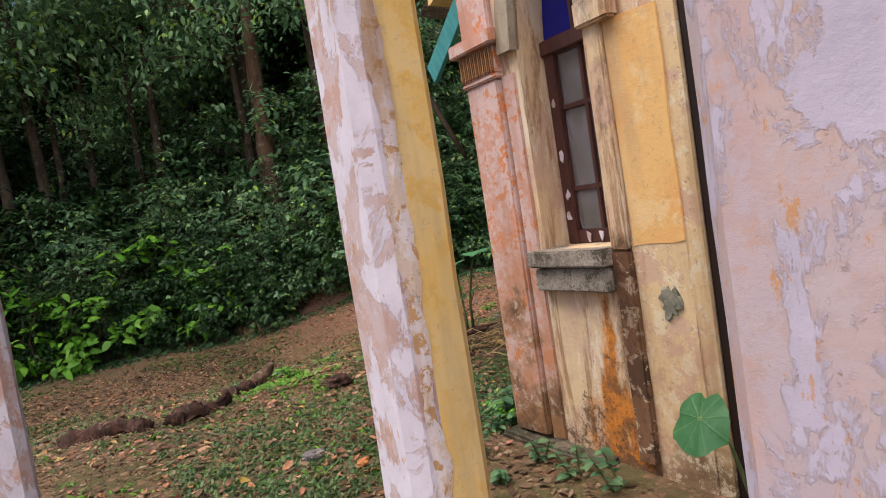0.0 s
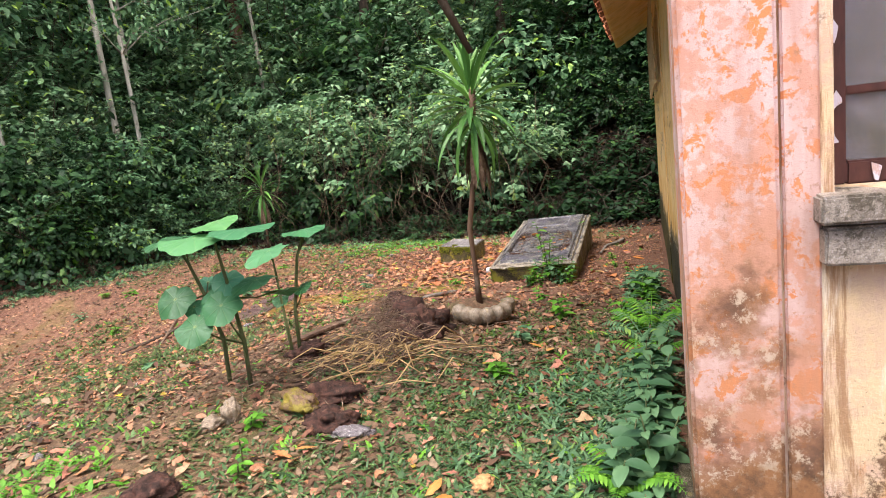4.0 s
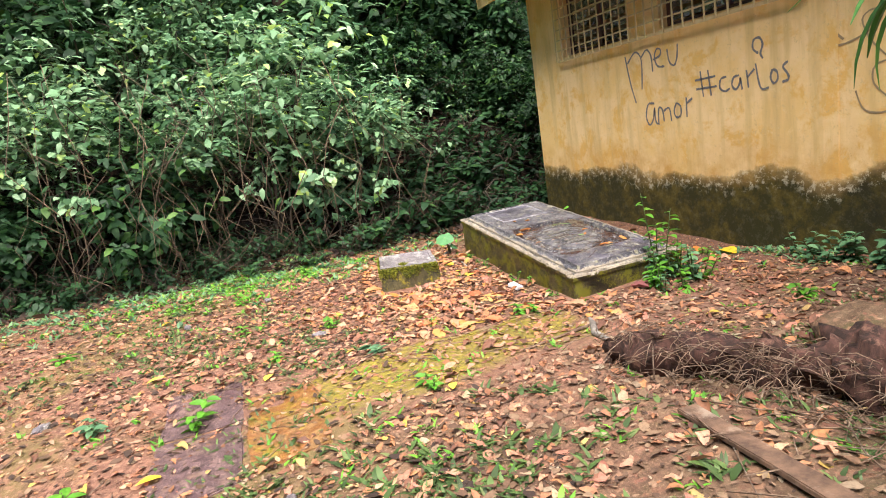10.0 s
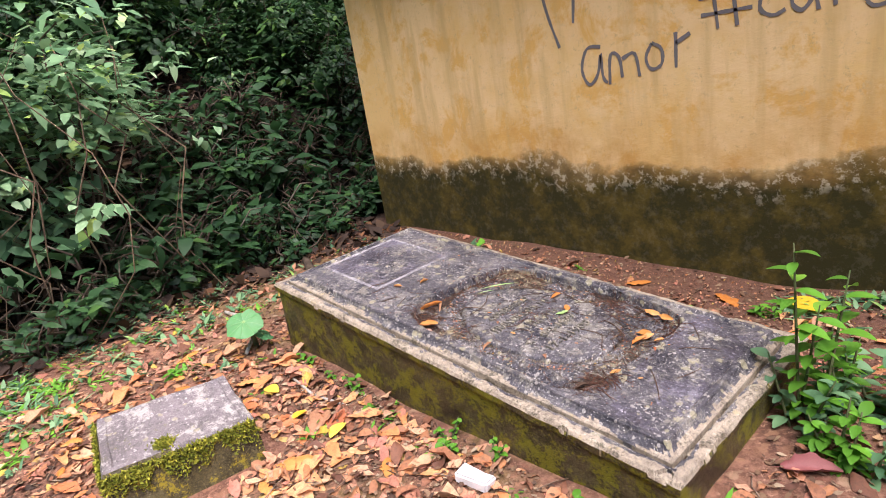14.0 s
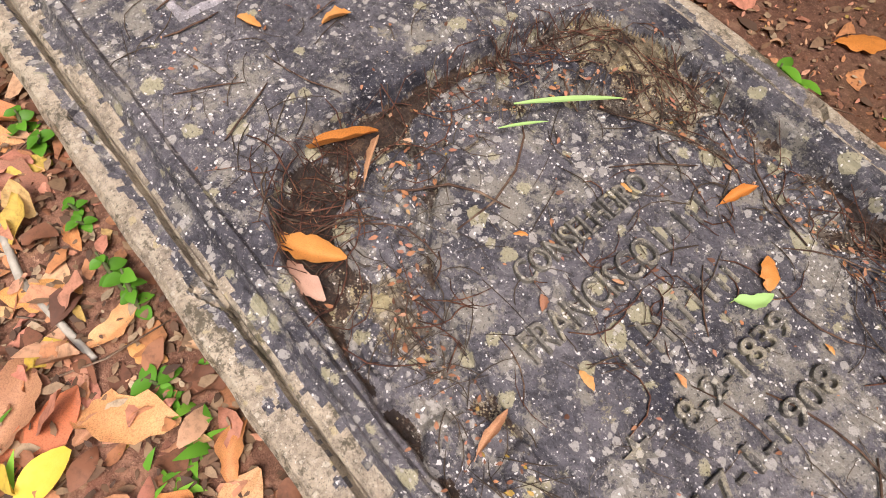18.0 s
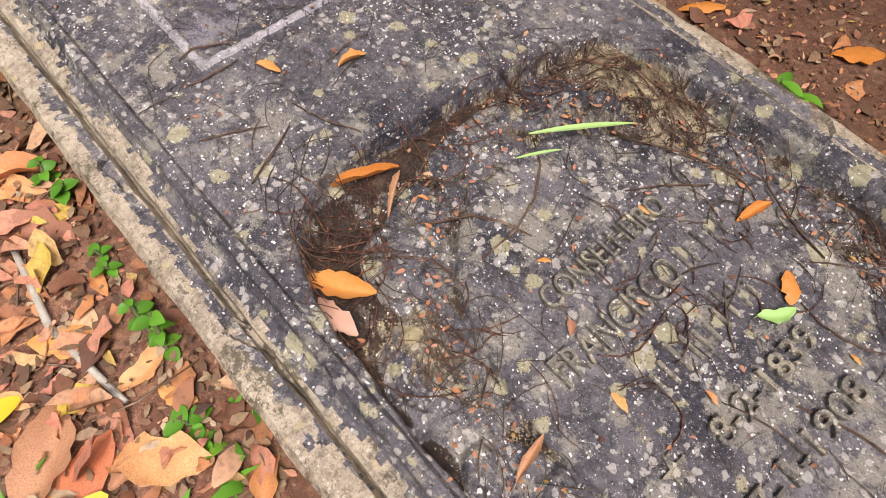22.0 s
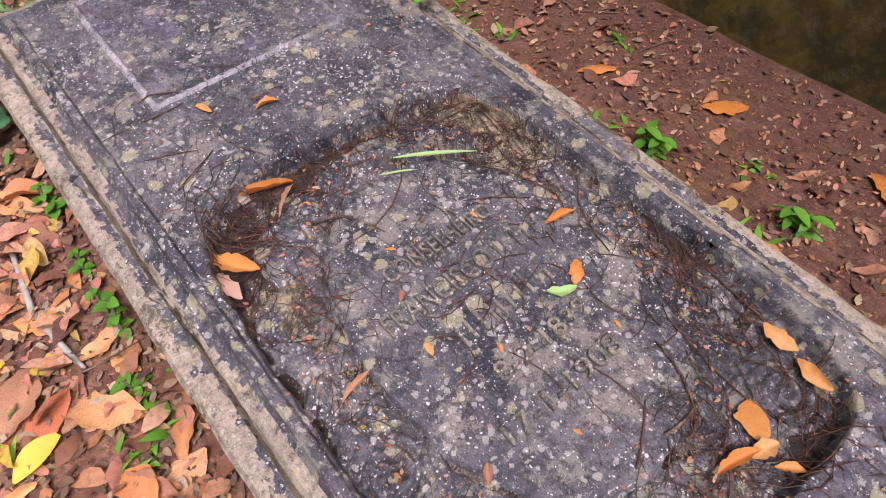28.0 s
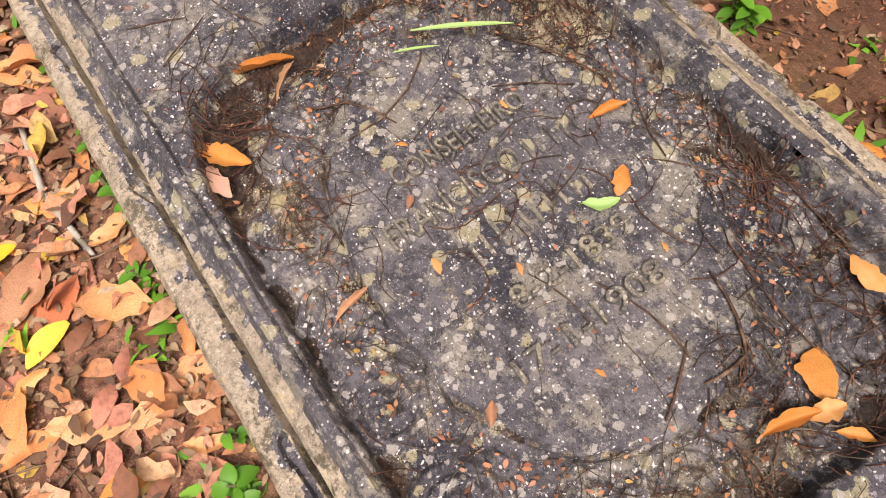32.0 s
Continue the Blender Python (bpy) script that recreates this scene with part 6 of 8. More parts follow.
big_leaf_plant("young plant with broad green leaves on thin stems",
               [[(2.82, 4.98, 0.2), (2.83, 4.97, 0.6), (2.87, 4.92, 0.95), (2.9, 4.87, 1.1)], [(2.78, 5.0, 0.2), (2.78, 5.02, 0.5), (2.77, 5.04, 0.95)]],
               [(2.918, 4.858, 1.124, 0.125, 60, -5, 0), (2.756, 5.052, 1.02, 0.135, 60, -20, 1), (2.86, 4.9, 0.75, 0.06, 60, -30, 0), (2.8, 5.05, 0.68, 0.05, 100, -30, 1)])
big_leaf_plant("broad-leaved plant growing in the doorway rubble",
               [[(1.19, 1.1, 0.1), (1.19, 1.14, 0.4), (1.18, 1.2, 0.62)]],
               [(1.16, 1.29, 0.68, 0.105, 80, -55, 0), (1.2, 1.0, 0.66, 0.12, -60, -20, 0), (1.08, 0.82, 0.4, 0.13, -90, -50, 0), (1.2, 0.85, 0.5, 0.12, -20, -40, 0)])


big_leaf_plant("small plant with broad pale leaves beside the tomb", [[(8.28, 4.52, 0.0), (8.26, 4.54, 0.1), (8.24, 4.55, 0.17)]],
               [(8.22, 4.58, 0.2, 0.085, 60, -30, 0), (8.32, 4.5, 0.16, 0.07, -40, -25, 0), (8.2, 4.5, 0.1, 0.045, 140, -35, 0)])


def yucca(base, label, trunk, crown, count, length, dead=0):
    t = thing("yucca", label, "yucca", "yuccas")
    part("trunk", tubes([([Vector(p) for p in trunk], [0.026, 0.019, 0.021, 0.02, 0.026][: len(trunk)])], 8), M_BARK_RED, t)
    r = random.Random(int(length * 100))
    c = Vector(crown)
    for i in range(count):
        el = radians(88 - 158 * (i / count) ** 0.9 + r.uniform(-8, 8))
        az = i * 2.39996 + r.uniform(-0.2, 0.2)
        L = length * r.uniform(0.8, 1.1) * (0.75 if i < 6 else 1)
        v, f = blade_leaf(L, 0.05, curl=0.12 + 0.6 * (i / count), n=6, cup=0.5)
        me = bpy.data.meshes.new("leaf")
        me.from_pydata(v, [], f)
        ob = part("leaf", me, M_YUCCA, t)
        d = Vector((math.cos(az) * math.cos(el), math.sin(az) * math.cos(el), math.sin(el)))
        q = d.to_track_quat("Y", "Z")
        ob.matrix_basis = Matrix.Translation(c + Vector((0, 0, -0.25 * i / count)) + d * 0.02) @ q.to_matrix().to_4x4()
    for i in range(dead):
        az = r.uniform(0, 6.283)
        L = length * r.uniform(0.7, 1.0)
        v, f = blade_leaf(L, 0.04, curl=0.2, n=4)
        me = bpy.data.meshes.new("dead_leaf")
        me.from_pydata(v, [], f)
        ob = part("dead_leaf", me, M_TWIG, t, "hanging dry brown leaf")
        d = Vector((math.cos(az) * 0.25, math.sin(az) * 0.25, -1)).normalized()
        ob.matrix_basis = Matrix.Translation(c + Vector((0.02 * math.cos(az), 0.02 * math.sin(az), -0.3 - 0.1 * r.random()))) @ d.to_track_quat("Y", "Z").to_matrix().to_4x4()
    return t


M_YUCCA = leaf_mat("yucca_blade", [(0.0, (0.05, 0.14, 0.03)), (0.5, (0.09, 0.24, 0.05)), (1.0, (0.2, 0.42, 0.09))], 0.4, 0.2, True)
yucca((3.85, 3.99), "tall thin yucca with a bent trunk growing in a stone pot",
      [(3.84, 3.98, 0.3), (3.86, 3.99, 0.6), (3.85, 4.0, 0.92), (3.85, 3.92, 1.35), (3.85, 3.87, 1.95)], (3.82, 3.88, 1.97), 46, 0.47, 16)
yucca((9.6, 9.85), "short spiky yucca with a skirt of dead leaves", [(9.6, 9.88, 0.0), (9.6, 9.86, 0.5), (9.55, 9.82, 1.0), (9.55, 9.8, 1.25)], (9.55, 9.8, 1.3), 34, 0.6, 16)


M_POT = stone("weathered_pot_stone", (0.33, 0.26, 0.19), (0.2, 0.15, 0.1), [(0.38, 0.32, 0.26), (0.5, 0.46, 0.42), (0.4, 0.28, 0.08)], (0.1, 0.09, 0.04), 0.58, 1.5)


def pot():
    t = thing("plant_pot", "broken half-buried stone plant pot with a thick fluted rim", "plant pot")
    bm = bmesh.new()
    n = 40
    prof = [(0.1, 0.0), (0.15, 0.03), (0.14, 0.1), (0.19, 0.13), (0.235, 0.17), (0.245, 0.21), (0.235, 0.25), (0.2, 0.262), (0.165, 0.245), (0.15, 0.2), (0.1, 0.1)]
    rings = []
    for i in range(n + 1):
        a = radians(118 + 160 * i / n)
        flute = abs(math.sin(7 * math.pi * i / n))
        rings.append([bm.verts.new((r * (1 + 0.13 * flute * (r > 0.18)) * math.cos(a), r * (1 + 0.13 * flute * (r > 0.18)) * math.sin(a), z + 0.012 * flute * (z > 0.2))) for r, z in prof])
    for a, b in zip(rings, rings[1:]):
        for i in range(len(prof)):
            j = (i + 1) % len(prof)
            bm.faces.new((a[i], a[j], b[j], b[i]))
    bm.faces.new(rings[0][::-1])
    bm.faces.new(rings[-1])
    for v in bm.verts:
        v.co += 0.008 * noise.noise_vector(v.co * 16)
    part("rim", bm, M_POT, t, smooth=True)
    soil = bmesh.new()
    bmesh.ops.create_uvsphere(soil, u_segments=28, v_segments=14, radius=0.3)
    for v in soil.verts:
        v.co.z *= 0.5
        v.co += 0.03 * noise.noise_vector(v.co * 11) + 0.02 * noise.noise_vector(v.co * 30)
        v.co.z += 0.05
        v.co.x += 0.08
        v.co.y += 0.04
    part("soil", soil, M_GROUND, t, "reddish crumbly soil", smooth=True)
    t.matrix_basis = pose(3.8, 3.97, gz(3.8, 3.97) - 0.06, 4, -8, 10) @ Matrix.Diagonal((0.95, 0.95, 0.95, 1))


pot()


def fern(x, y, size, seed, mat, label):
    t = thing("fern", label, "fern", "ferns along the wall", (x, y, gz(x, y) - 0.02))
    r = np.random.RandomState(seed)
    for k in range(8):
        az, L = 0.785 * k + r.uniform(-0.3, 0.3), size * r.uniform(0.7, 1.1)
        pts, pos, ah, nr, ln = [], [], [], [], []
        for i in range(15):
            s = i / 14
            p = np.array([math.cos(az) * L * 0.75 * s, math.sin(az) * L * 0.75 * s, L * (0.95 * s - 0.6 * s ** 2.4)])
            pts.append(Vector(p))
            if i > 1:
                side = np.array([-math.sin(az), math.cos(az), 0])
                for sg in (1, -1):
                    pos.append(p)
                    ah.append(side * sg + 0.35 * np.array([math.cos(az), math.sin(az), -0.2]))
                    nr.append((0, 0, 1.0))
                    ln.append(size * 0.2 * (1 - s) ** 0.6 + 0.01)
        v, f = leaf_mesh(np.array(pos), np.array(ah), np.array(nr), np.array(ln), np.array(ln) * 0.34)
        o = len(v)
        tv, tf = tube(pts, [0.005 - 0.0003 * i for i in range(15)], 4)
        v = np.concatenate([v, np.array([tuple(q) for q in tv])])
        f = np.concatenate([f] + [np.array([(q[0] + o, q[1] + o, q[2] + o), (q[0] + o, q[2] + o, q[3] + o)]) for q in tf if len(set(q)) == 4])
        part("frond", np_mesh("frond", v, f), mat, t)
    return t


fern(3.5, 2.72, 0.5, 1, M_LEAF_LIME, "tall bright green fern at the foot of the wall")
for i, (x, y, s, m) in enumerate(((1.52, 2.82, 0.3, M_LEAF_LIME), (3.15, 2.75, 0.4, M_LEAF_MID), (2.75, 2.72, 0.3, M_LEAF_LIME), (3.9, 2.72, 0.28, M_LEAF_MID), (9.3, 5.9, 0.45, M_LEAF_DARK), (10.0, 4.6, 0.5, M_LEAF_DARK), (9.9, 3.4, 0.5, M_LEAF_DARK), (10.1, 6.9, 0.5, M_LEAF_MID))):
    fern(x, y, s, 10 + i, m, "green fern growing from the leaf litter")


def weed(x, y, h, seed, mat, leaf, label, lean=0.15, wide=0.52):
    """An upright leafy weed with paired leaves."""
    t = thing("weed", label, "weed", "weeds", (x, y, gz(x, y) - 0.02))
    r = np.random.RandomState(seed)
    for k in range(3 if h > 0.4 else 2):
        a = r.uniform(0, 6.283)
        hh = h * r.uniform(0.65, 1.0)
        pts = [Vector((lean * s * math.cos(a) * hh + 0.05 * k * math.cos(a), lean * s * math.sin(a) * hh, hh * s)) for s in (0, 0.25, 0.5, 0.75, 1)]
        part("stem", tubes([(pts, [0.006, 0.005, 0.005, 0.004, 0.002])], 5), M_STEM, t)
        pos, ah = [], []
        n = int(10 + 14 * hh)
        for i in range(n):
            s = 0.1 + 0.9 * i / n
            p = pts[0].lerp(pts[4], s)
            b = i * 1.57 + r.uniform(-0.3, 0.3)
            pos.append(tuple(p))
            ah.append((math.cos(b), math.sin(b), r.uniform(0.0, 0.5)))
        ln = leaf * r.uniform(0.6, 1.2, n)
        v, f = full_leaves(np.array(pos), np.array(ah), np.tile((0, 0, 1.0), (n, 1)) + r.normal(size=(n, 3)) * 0.2, ln, ln * wide)
        part("foliage", np_mesh("foliage", v, f), mat, t)
    return t


weed(5.78, 3.74, 0.7, 2, M_LEAF_LIME, 0.085, "knee-high green weed growing beside the tomb")
for i, (x, y, h, l) in enumerate(((5.62, 3.9, 0.3, 0.06), (5.55, 3.62, 0.32, 0.065), (5.7, 3.5, 0.3, 0.065), (5.45, 3.78, 0.22, 0.055), (5.66, 3.7, 0.26, 0.06), (5.52, 3.92, 0.2, 0.05), (5.74, 3.62, 0.36, 0.06), (4.7, 2.8, 0.3, 0.1), (5.0, 2.75, 0.25, 0.1), (4.3, 2.78, 0.28, 0.1), (4.05, 2.85, 0.25, 0.09), (4.5, 2.7, 0.35, 0.12), (3.7, 2.9, 0.2, 0.08), (6.9, 3.15, 0.1, 0.05), (6.5, 3.1, 0.11, 0.05), (6.2, 2.95, 0.1, 0.05))):
    weed(x, y, h, 30 + i, M_LEAF_MID if i % 3 and i < 13 else M_LEAF_LIME, l, "low green weed in the leaf litter")
for i in (0, 1, 3, 5, 6, 8, 10, 12, 13):
    u = 0.25 + 0.125 * i + 0.08 * math.sin(5 * i)
    p = on_tomb(u, -0.05 - 0.02 * (i % 3))
    weed(p.x, p.y, 0.06 + 0.07 * (i % 4) / 3, 60 + i, M_LEAF_LIME, 0.024 + 0.006 * (i % 3), "small bright green weed at the foot of the tomb", 0.5, 0.85)
for i, (x, y, h) in enumerate(((1.2, 2.25, 0.16), (1.12, 1.95, 0.2), (1.18, 1.72, 0.22), (1.02, 2.5, 0.12), (1.25, 2.75, 0.14), (0.9, 2.2, 0.1))):
    weed(x, y, h, 80 + i, M_LEAF_MID, 0.06, "low green weed at the foot of the bay", 0.5, 0.6)
for i in range(16):
    weed(1.45 + 0.075 * i, 2.68 + 0.1 * ((i * 7) % 4) / 3 + (0.08 if i < 3 else 0), 0.16 + 0.05 * ((i * 5) % 4), 140 + i, M_LEAF_MID, 0.085, "leafy green weed at the foot of the wall", 0.35, 0.55)
for i, (x, y, h) in enumerate(((6.67, 6.07, 0.14), (6.6, 6.15, 0.12), (6.88, 6.7, 0.15), (5.85, 4.84, 0.1), (5.79, 4.78, 0.09), (7.0, 6.6, 0.12), (6.2, 6.5, 0.1))):
    weed(x, y, h, 170 + i, M_LEAF_LIME, 0.05, "low bright green weed in the leaf litter", 0.6)
for i in range(7):
    weed(5.66 + 0.1 * math.sin(2.4 * i), 3.72 + 0.2 * math.cos(1.7 * i), 0.16 + 0.05 * (i % 4), 190 + i, (M_LEAF_LIME, M_LEAF_MID)[i % 2], 0.06, "low leafy green weed crowding the foot of the tomb", 0.45, 0.6)
for i in range(10):
    weed(4.35 + 0.12 * i, 2.68 + 0.16 * ((i * 5) % 4) / 3, 0.14 + 0.04 * ((i * 3) % 4), 210 + i, M_LEAF_MID, 0.07, "low dark green weed at the foot of the wall", 0.5, 0.6)
rw = random.Random(9)
for i in range(46):
    x, y = rw.uniform(0.8, 9.8), rw.uniform(3.0, 10.5)
    if (5.5 < x < 8.3 and 3.2 < y < 5.6) or (2.2 < x < 4.6 and 3.7 < y < 5.6) or (x < 3 and y < 3.4):
        continue
    weed(x, y, rw.uniform(0.08, 0.2), 100 + i, rw.choice([M_LEAF_LIME, M_LEAF_MID]), rw.uniform(0.05, 0.09), "low green weed in the leaf litter", 0.6)

# ---- loose things on the ground ----


def lump(name, label, category, x, y, size, mat, seed, group="", turn=0.0, sink=0.3, rough_by=0.45):
    bm = bmesh.new()
    bmesh.ops.create_icosphere(bm, subdivisions=4 if rough_by > 0.3 else 3, radius=1.0)
    off = Vector((seed * 3.7, seed * 1.3, seed * 2.1))
    for v in bm.verts:
        v.co *= 1 + rough_by * noise.noise(v.co * 1.6 + off) + 0.4 * rough_by * noise.noise(v.co * 5 + off) + (0.35 * rough_by * noise.noise(v.co * 13 + off) if rough_by > 0.3 else 0)
        v.co.x *= size[0]
        v.co.y *= size[1]
        v.co.z *= size[2]
    ob = put(name, bm, mat, smooth=True)
    ob.matrix_basis = pose(x, y, gz(x, y) + size[2] * (1 - sink), 0, 0, turn)
    return tagged(ob, label, category, group)


M_CHIP = plain("white_plaster_chip", (0.6, 0.58, 0.59), 0.8)
lump("stone", "small whitish stone standing in the grass", "stone", 1.86, 4.8, (0.05, 0.04, 0.07), M_POT, 1, "stones")
lump("stone", "small whitish stone in the grass", "stone", 1.78, 4.86, (0.06, 0.05, 0.035), M_POT, 2, "stones")
lump("stone", "flat tan broken stone", "stone", 2.02, 4.5, (0.15, 0.07, 0.06), M_KERB, 3, "stones", 60)
lump("stone", "flat grey stone chip", "stone", 1.82, 4.1, (0.1, 0.04, 0.03), M_CONCRETE, 4, "stones", 100)
ob = put("plaster_chip", roughen(boxes(((-0.065, -0.032, 0), (0.065, 0.032, 0.042)), bevel=0.008), 0.008, 12, 2), M_CHIP)
ob.matrix_basis = pose(6.48, 4.59, gz(6.48, 4.59) + 0.004, 3, -4, 12)
tagged(ob, "white plaster chip lying on the leaves", "rubble")
lump("stone", "grey stone in the grass", "stone", 0.42, 3.35, (0.07, 0.05, 0.03), M_CONCRETE, 6, "stones")
for i, (x, y) in enumerate(((7.6, 7.2), (4.9, 7.4), (6.5, 6.2), (5.3, 8.3), (4.4, 6.6), (2.9, 6.5), (1.6, 5.9), (2.3, 6.9), (6.0, 7.9), (7.9, 6.5))):
    lump("stone", "small pale pebble among the leaves", "stone", x, y, (0.035 + 0.01 * (i % 3), 0.028, 0.02), M_CONCRETE, 10 + i, "stones", 40 * i)
lump("anthill", "small rust-brown earth mound in the grass", "earth mound", 1.17, 4.67, (0.11, 0.1, 0.05), M_ROT, 21, "", 0, 0.5, 0.6)
lump("clod", "dark rotten clod of soil and roots", "clod", 3.3, 4.3, (0.3, 0.22, 0.12), M_ROT, 22, "clods", 0, 0.55, 0.75)
lump("clod", "reddish rotten clod of soil and roots", "clod", 3.55, 4.45, (0.26, 0.2, 0.14), M_ROT, 23, "clods", 0, 0.55, 0.75)
lump("clod", "dark clod of soil under the plant", "clod", 2.85, 4.95, (0.13, 0.1, 0.05), M_ROT, 24, "clods", 0, 0.55, 0.75)
lump("clod", "reddish clod of rotten fibres", "clod", 2.2, 4.4, (0.12, 0.2, 0.05), M_ROT, 25, "clods", 0, 0.55, 0.75)
lump("clod", "reddish clod of rotten fibres", "clod", 1.9, 4.25, (0.1, 0.12, 0.05), M_ROT, 26, "clods", 0, 0.55, 0.75)


def log(name, label, pts, radii, mat, group="", rough_by=0.2, kind="log"):
    sides = 14
    bm = bmesh.new()
    me = tubes([([Vector(p) for p in pts], radii)], sides)
    bm.from_mesh(me)
    bmesh.ops.subdivide_edges(bm, edges=[e for e in bm.edges if e.calc_length() > 0.09], cuts=5, use_grid_fill=True)
    for v in bm.verts:
        v.co += rough_by * radii[0] * (0.7 * noise.noise_vector(v.co * 8) + 0.5 * noise.noise_vector(v.co * 22) + 0.3 * noise.noise_vector(v.co * 55))
        if rough_by > 1:
            v.co.z = max(v.co.z, gz(v.co.x, v.co.y) - 0.03)
    ob = put(name, bm, mat, smooth=True)
    return tagged(ob, label, kind, group)


def lie(pts, lift):
    return [(x, y, gz(x, y) + lift) for x, y in pts]


log("rotten_log", "crumbling dark red rotten palm log", lie([(4.48, 5.0), (4.25, 4.9), (3.95, 4.66), (3.6, 4.5), (3.25, 4.25)], 0.07), [0.05, 0.09, 0.1, 0.11, 0.08], M_ROT, "logs", 1.8)
log("log", "dark weathered log lying on the grass", lie([(1.0, 6.62), (1.16, 6.98)], 0.05) + [(1.32, 7.35, gz(1.32, 7.35) + 0.1), (1.52, 7.8, gz(1.52, 7.8) + 0.18)], [0.075, 0.08, 0.075, 0.06], M_BARK_RED, "logs", 0.8)
log("bark_slab", "shaggy dark maroon strip of palm bark", lie([(0.5, 5.55), (0.72, 5.95), (0.95, 6.4)], 0.03), [0.06, 0.085, 0.05], M_ROT, "logs", 1.7)
log("bark_slab", "shaggy dark red strip of palm bark", lie([(-0.12, 4.98), (0.14, 5.08), (0.38, 5.2)], 0.035), [0.05, 0.07, 0.045], M_ROT, "logs", 1.7)
log("bark_slab", "shaggy dark strip of palm bark", lie([(-0.8, 5.62), (-0.5, 5.34), (-0.22, 5.08)], 0.035), [0.05, 0.075, 0.05], M_ROT, "logs", 1.7)
log("branch", "grey weathered branch behind the tomb", lie([(8.2, 3.05), (7.9, 3.15), (7.6, 3.25), (7.2, 3.3)], 0.03), [0.02, 0.024, 0.02, 0.015], M_BARK_GREY, "branches", 0.3, "branch")
log("branch", "fallen branch by the bank", lie([(9.3, 3.6), (8.8, 3.8), (8.5, 4.1)], 0.035), [0.03, 0.035, 0.02], M_BARK, "branches", 0.3, "branch")
log("branch", "thin grey branch by the bank", lie([(9.0, 4.4), (8.6, 4.35), (8.25, 4.6)], 0.02), [0.012, 0.016, 0.01], M_BARK_PALE, "branches", 0.3, "branch")
log("branch", "pale grey broken branch lying by the paving", lie([(5.28, 4.64), (5.17, 4.69), (4.97, 4.8), (4.74, 4.84)], 0.015), [0.01, 0.02, 0.021, 0.013], M_BARK_GREY, "branches", 0.3, "branch")
log("branch", "thin curved stick across the leaves", lie([(5.24, 3.66), (5.14, 3.94), (5.16, 4.33), (5.16, 4.72), (5.04, 5.22)], 0.012), [0.006, 0.01, 0.011, 0.01, 0.006], M_TWIG, "branches", 0.2, "branch")
log("branch", "thin pale stick beside the tomb", lie([(7.75, 4.6), (7.5, 4.62), (7.28, 4.58)], 0.012), [0.006, 0.008, 0.006], M_BARK_PALE, "branches", 0.2, "branch")
log("branch", "thin stick lying on the earth", lie([(4.1, 8.0), (4.5, 7.75), (4.85, 7.75)], 0.02), [0.012, 0.018, 0.01], M_BARK, "branches", 0.2, "branch")
log("branch", "forked stick lying on the earth", lie([(4.2, 7.55), (4.6, 7.8), (5.0, 8.05)], 0.02), [0.012, 0.016, 0.01], M_TWIG, "branches", 0.2, "branch")
plank = roughen(boxes(((-0.4, -0.04, 0), (0.4, 0.04, 0.022)), bevel=0.004), 0.006, 8, 2)
ob = put("plank", plank, M_BARK_RED)
ob.matrix_basis = pose(3.43, 5.17, gz(3.43, 5.17) + 0.015, 0, 4, -6)
tagged(ob, "reddish weathered plank lying on the litter", "plank")


def straw():
    t = thing("straw_heap", "heap of dry yellow palm stalks", "straw heap", kind="stuff")
    r = random.Random(4)
    lst = []
    for i in range(75):
        x, y, a, L = r.gauss(2.8, 0.24), r.gauss(4.3, 0.24), r.gauss(2.4, 0.75), r.uniform(0.2, 0.6)
        z = gz(x, y) + r.uniform(0.0, 0.09)
        dx, dy = math.cos(a) * L / 2, math.sin(a) * L / 2
        lst.append(([Vector((x - dx, y - dy, gz(x - dx, y - dy) + 0.015)), Vector((x, y, z + 0.03)), Vector((x + dx, y + dy, gz(x + dx, y + dy) + 0.015))], [0.003, 0.005, 0.003]))
    part("stalks", tubes(lst, 4), M_STRAW, t)


straw()


def fibres():
    r = random.Random(12)
    lst = []
    for _ in range(1100):
        f = r.random()
        x, y = 4.48 - 1.85 * f + r.gauss(0, 0.12), 4.98 - 0.75 * f + r.gauss(0, 0.11)
        a, L = r.uniform(0, 6.283), r.uniform(0.05, 0.2)
        z = gz(x, y) + r.uniform(0.01, 0.2)
        p = Vector((x, y, z))
        q = p + Vector((math.cos(a) * L, math.sin(a) * L, r.uniform(-0.1, 0.02)))
        lst.append(([p, (p + q) / 2 + Vector((0, 0, 0.02)), q], [0.0022, 0.002, 0.0012]))
    tagged(put("root_fibres", tubes(lst, 3), M_TWIG), "dry brown root fibres over the rotten log", "roots", kind="stuff")


fibres()

# litter left by people
for i, (x, y, size, mat, label, nm) in enumerate((
        (1.43, 3.34, (0.05, 0.04, 0.02), M_ORANGE, "broken orange clay shard", "shard"), (0.56, 3.0, (0.05, 0.03, 0.02), M_ORANGE, "small orange clay shard", "shard"),
        (1.2, 3.28, (0.09, 0.05, 0.02), M_KERB, "flattened olive plastic bag", "bag"))):
    lump(nm, label, nm, x, y, size, mat, 40 + i, "rubbish", 30 * i, 0.2, 0.5)
M_BLUEWHITE = plain("crumpled_blue_white_plastic", (0.6, 0.65, 0.85), 0.4)
lump("bag", "crumpled pale blue plastic bag", "bag", 1.33, 3.06, (0.04, 0.03, 0.014), M_BLUEWHITE, 44, "rubbish", 10, 0.2, 0.6)
lump("bag", "scrap of pale blue plastic", "bag", 1.18, 2.98, (0.03, 0.02, 0.01), M_BLUEWHITE, 45, "rubbish", 70, 0.2, 0.6)
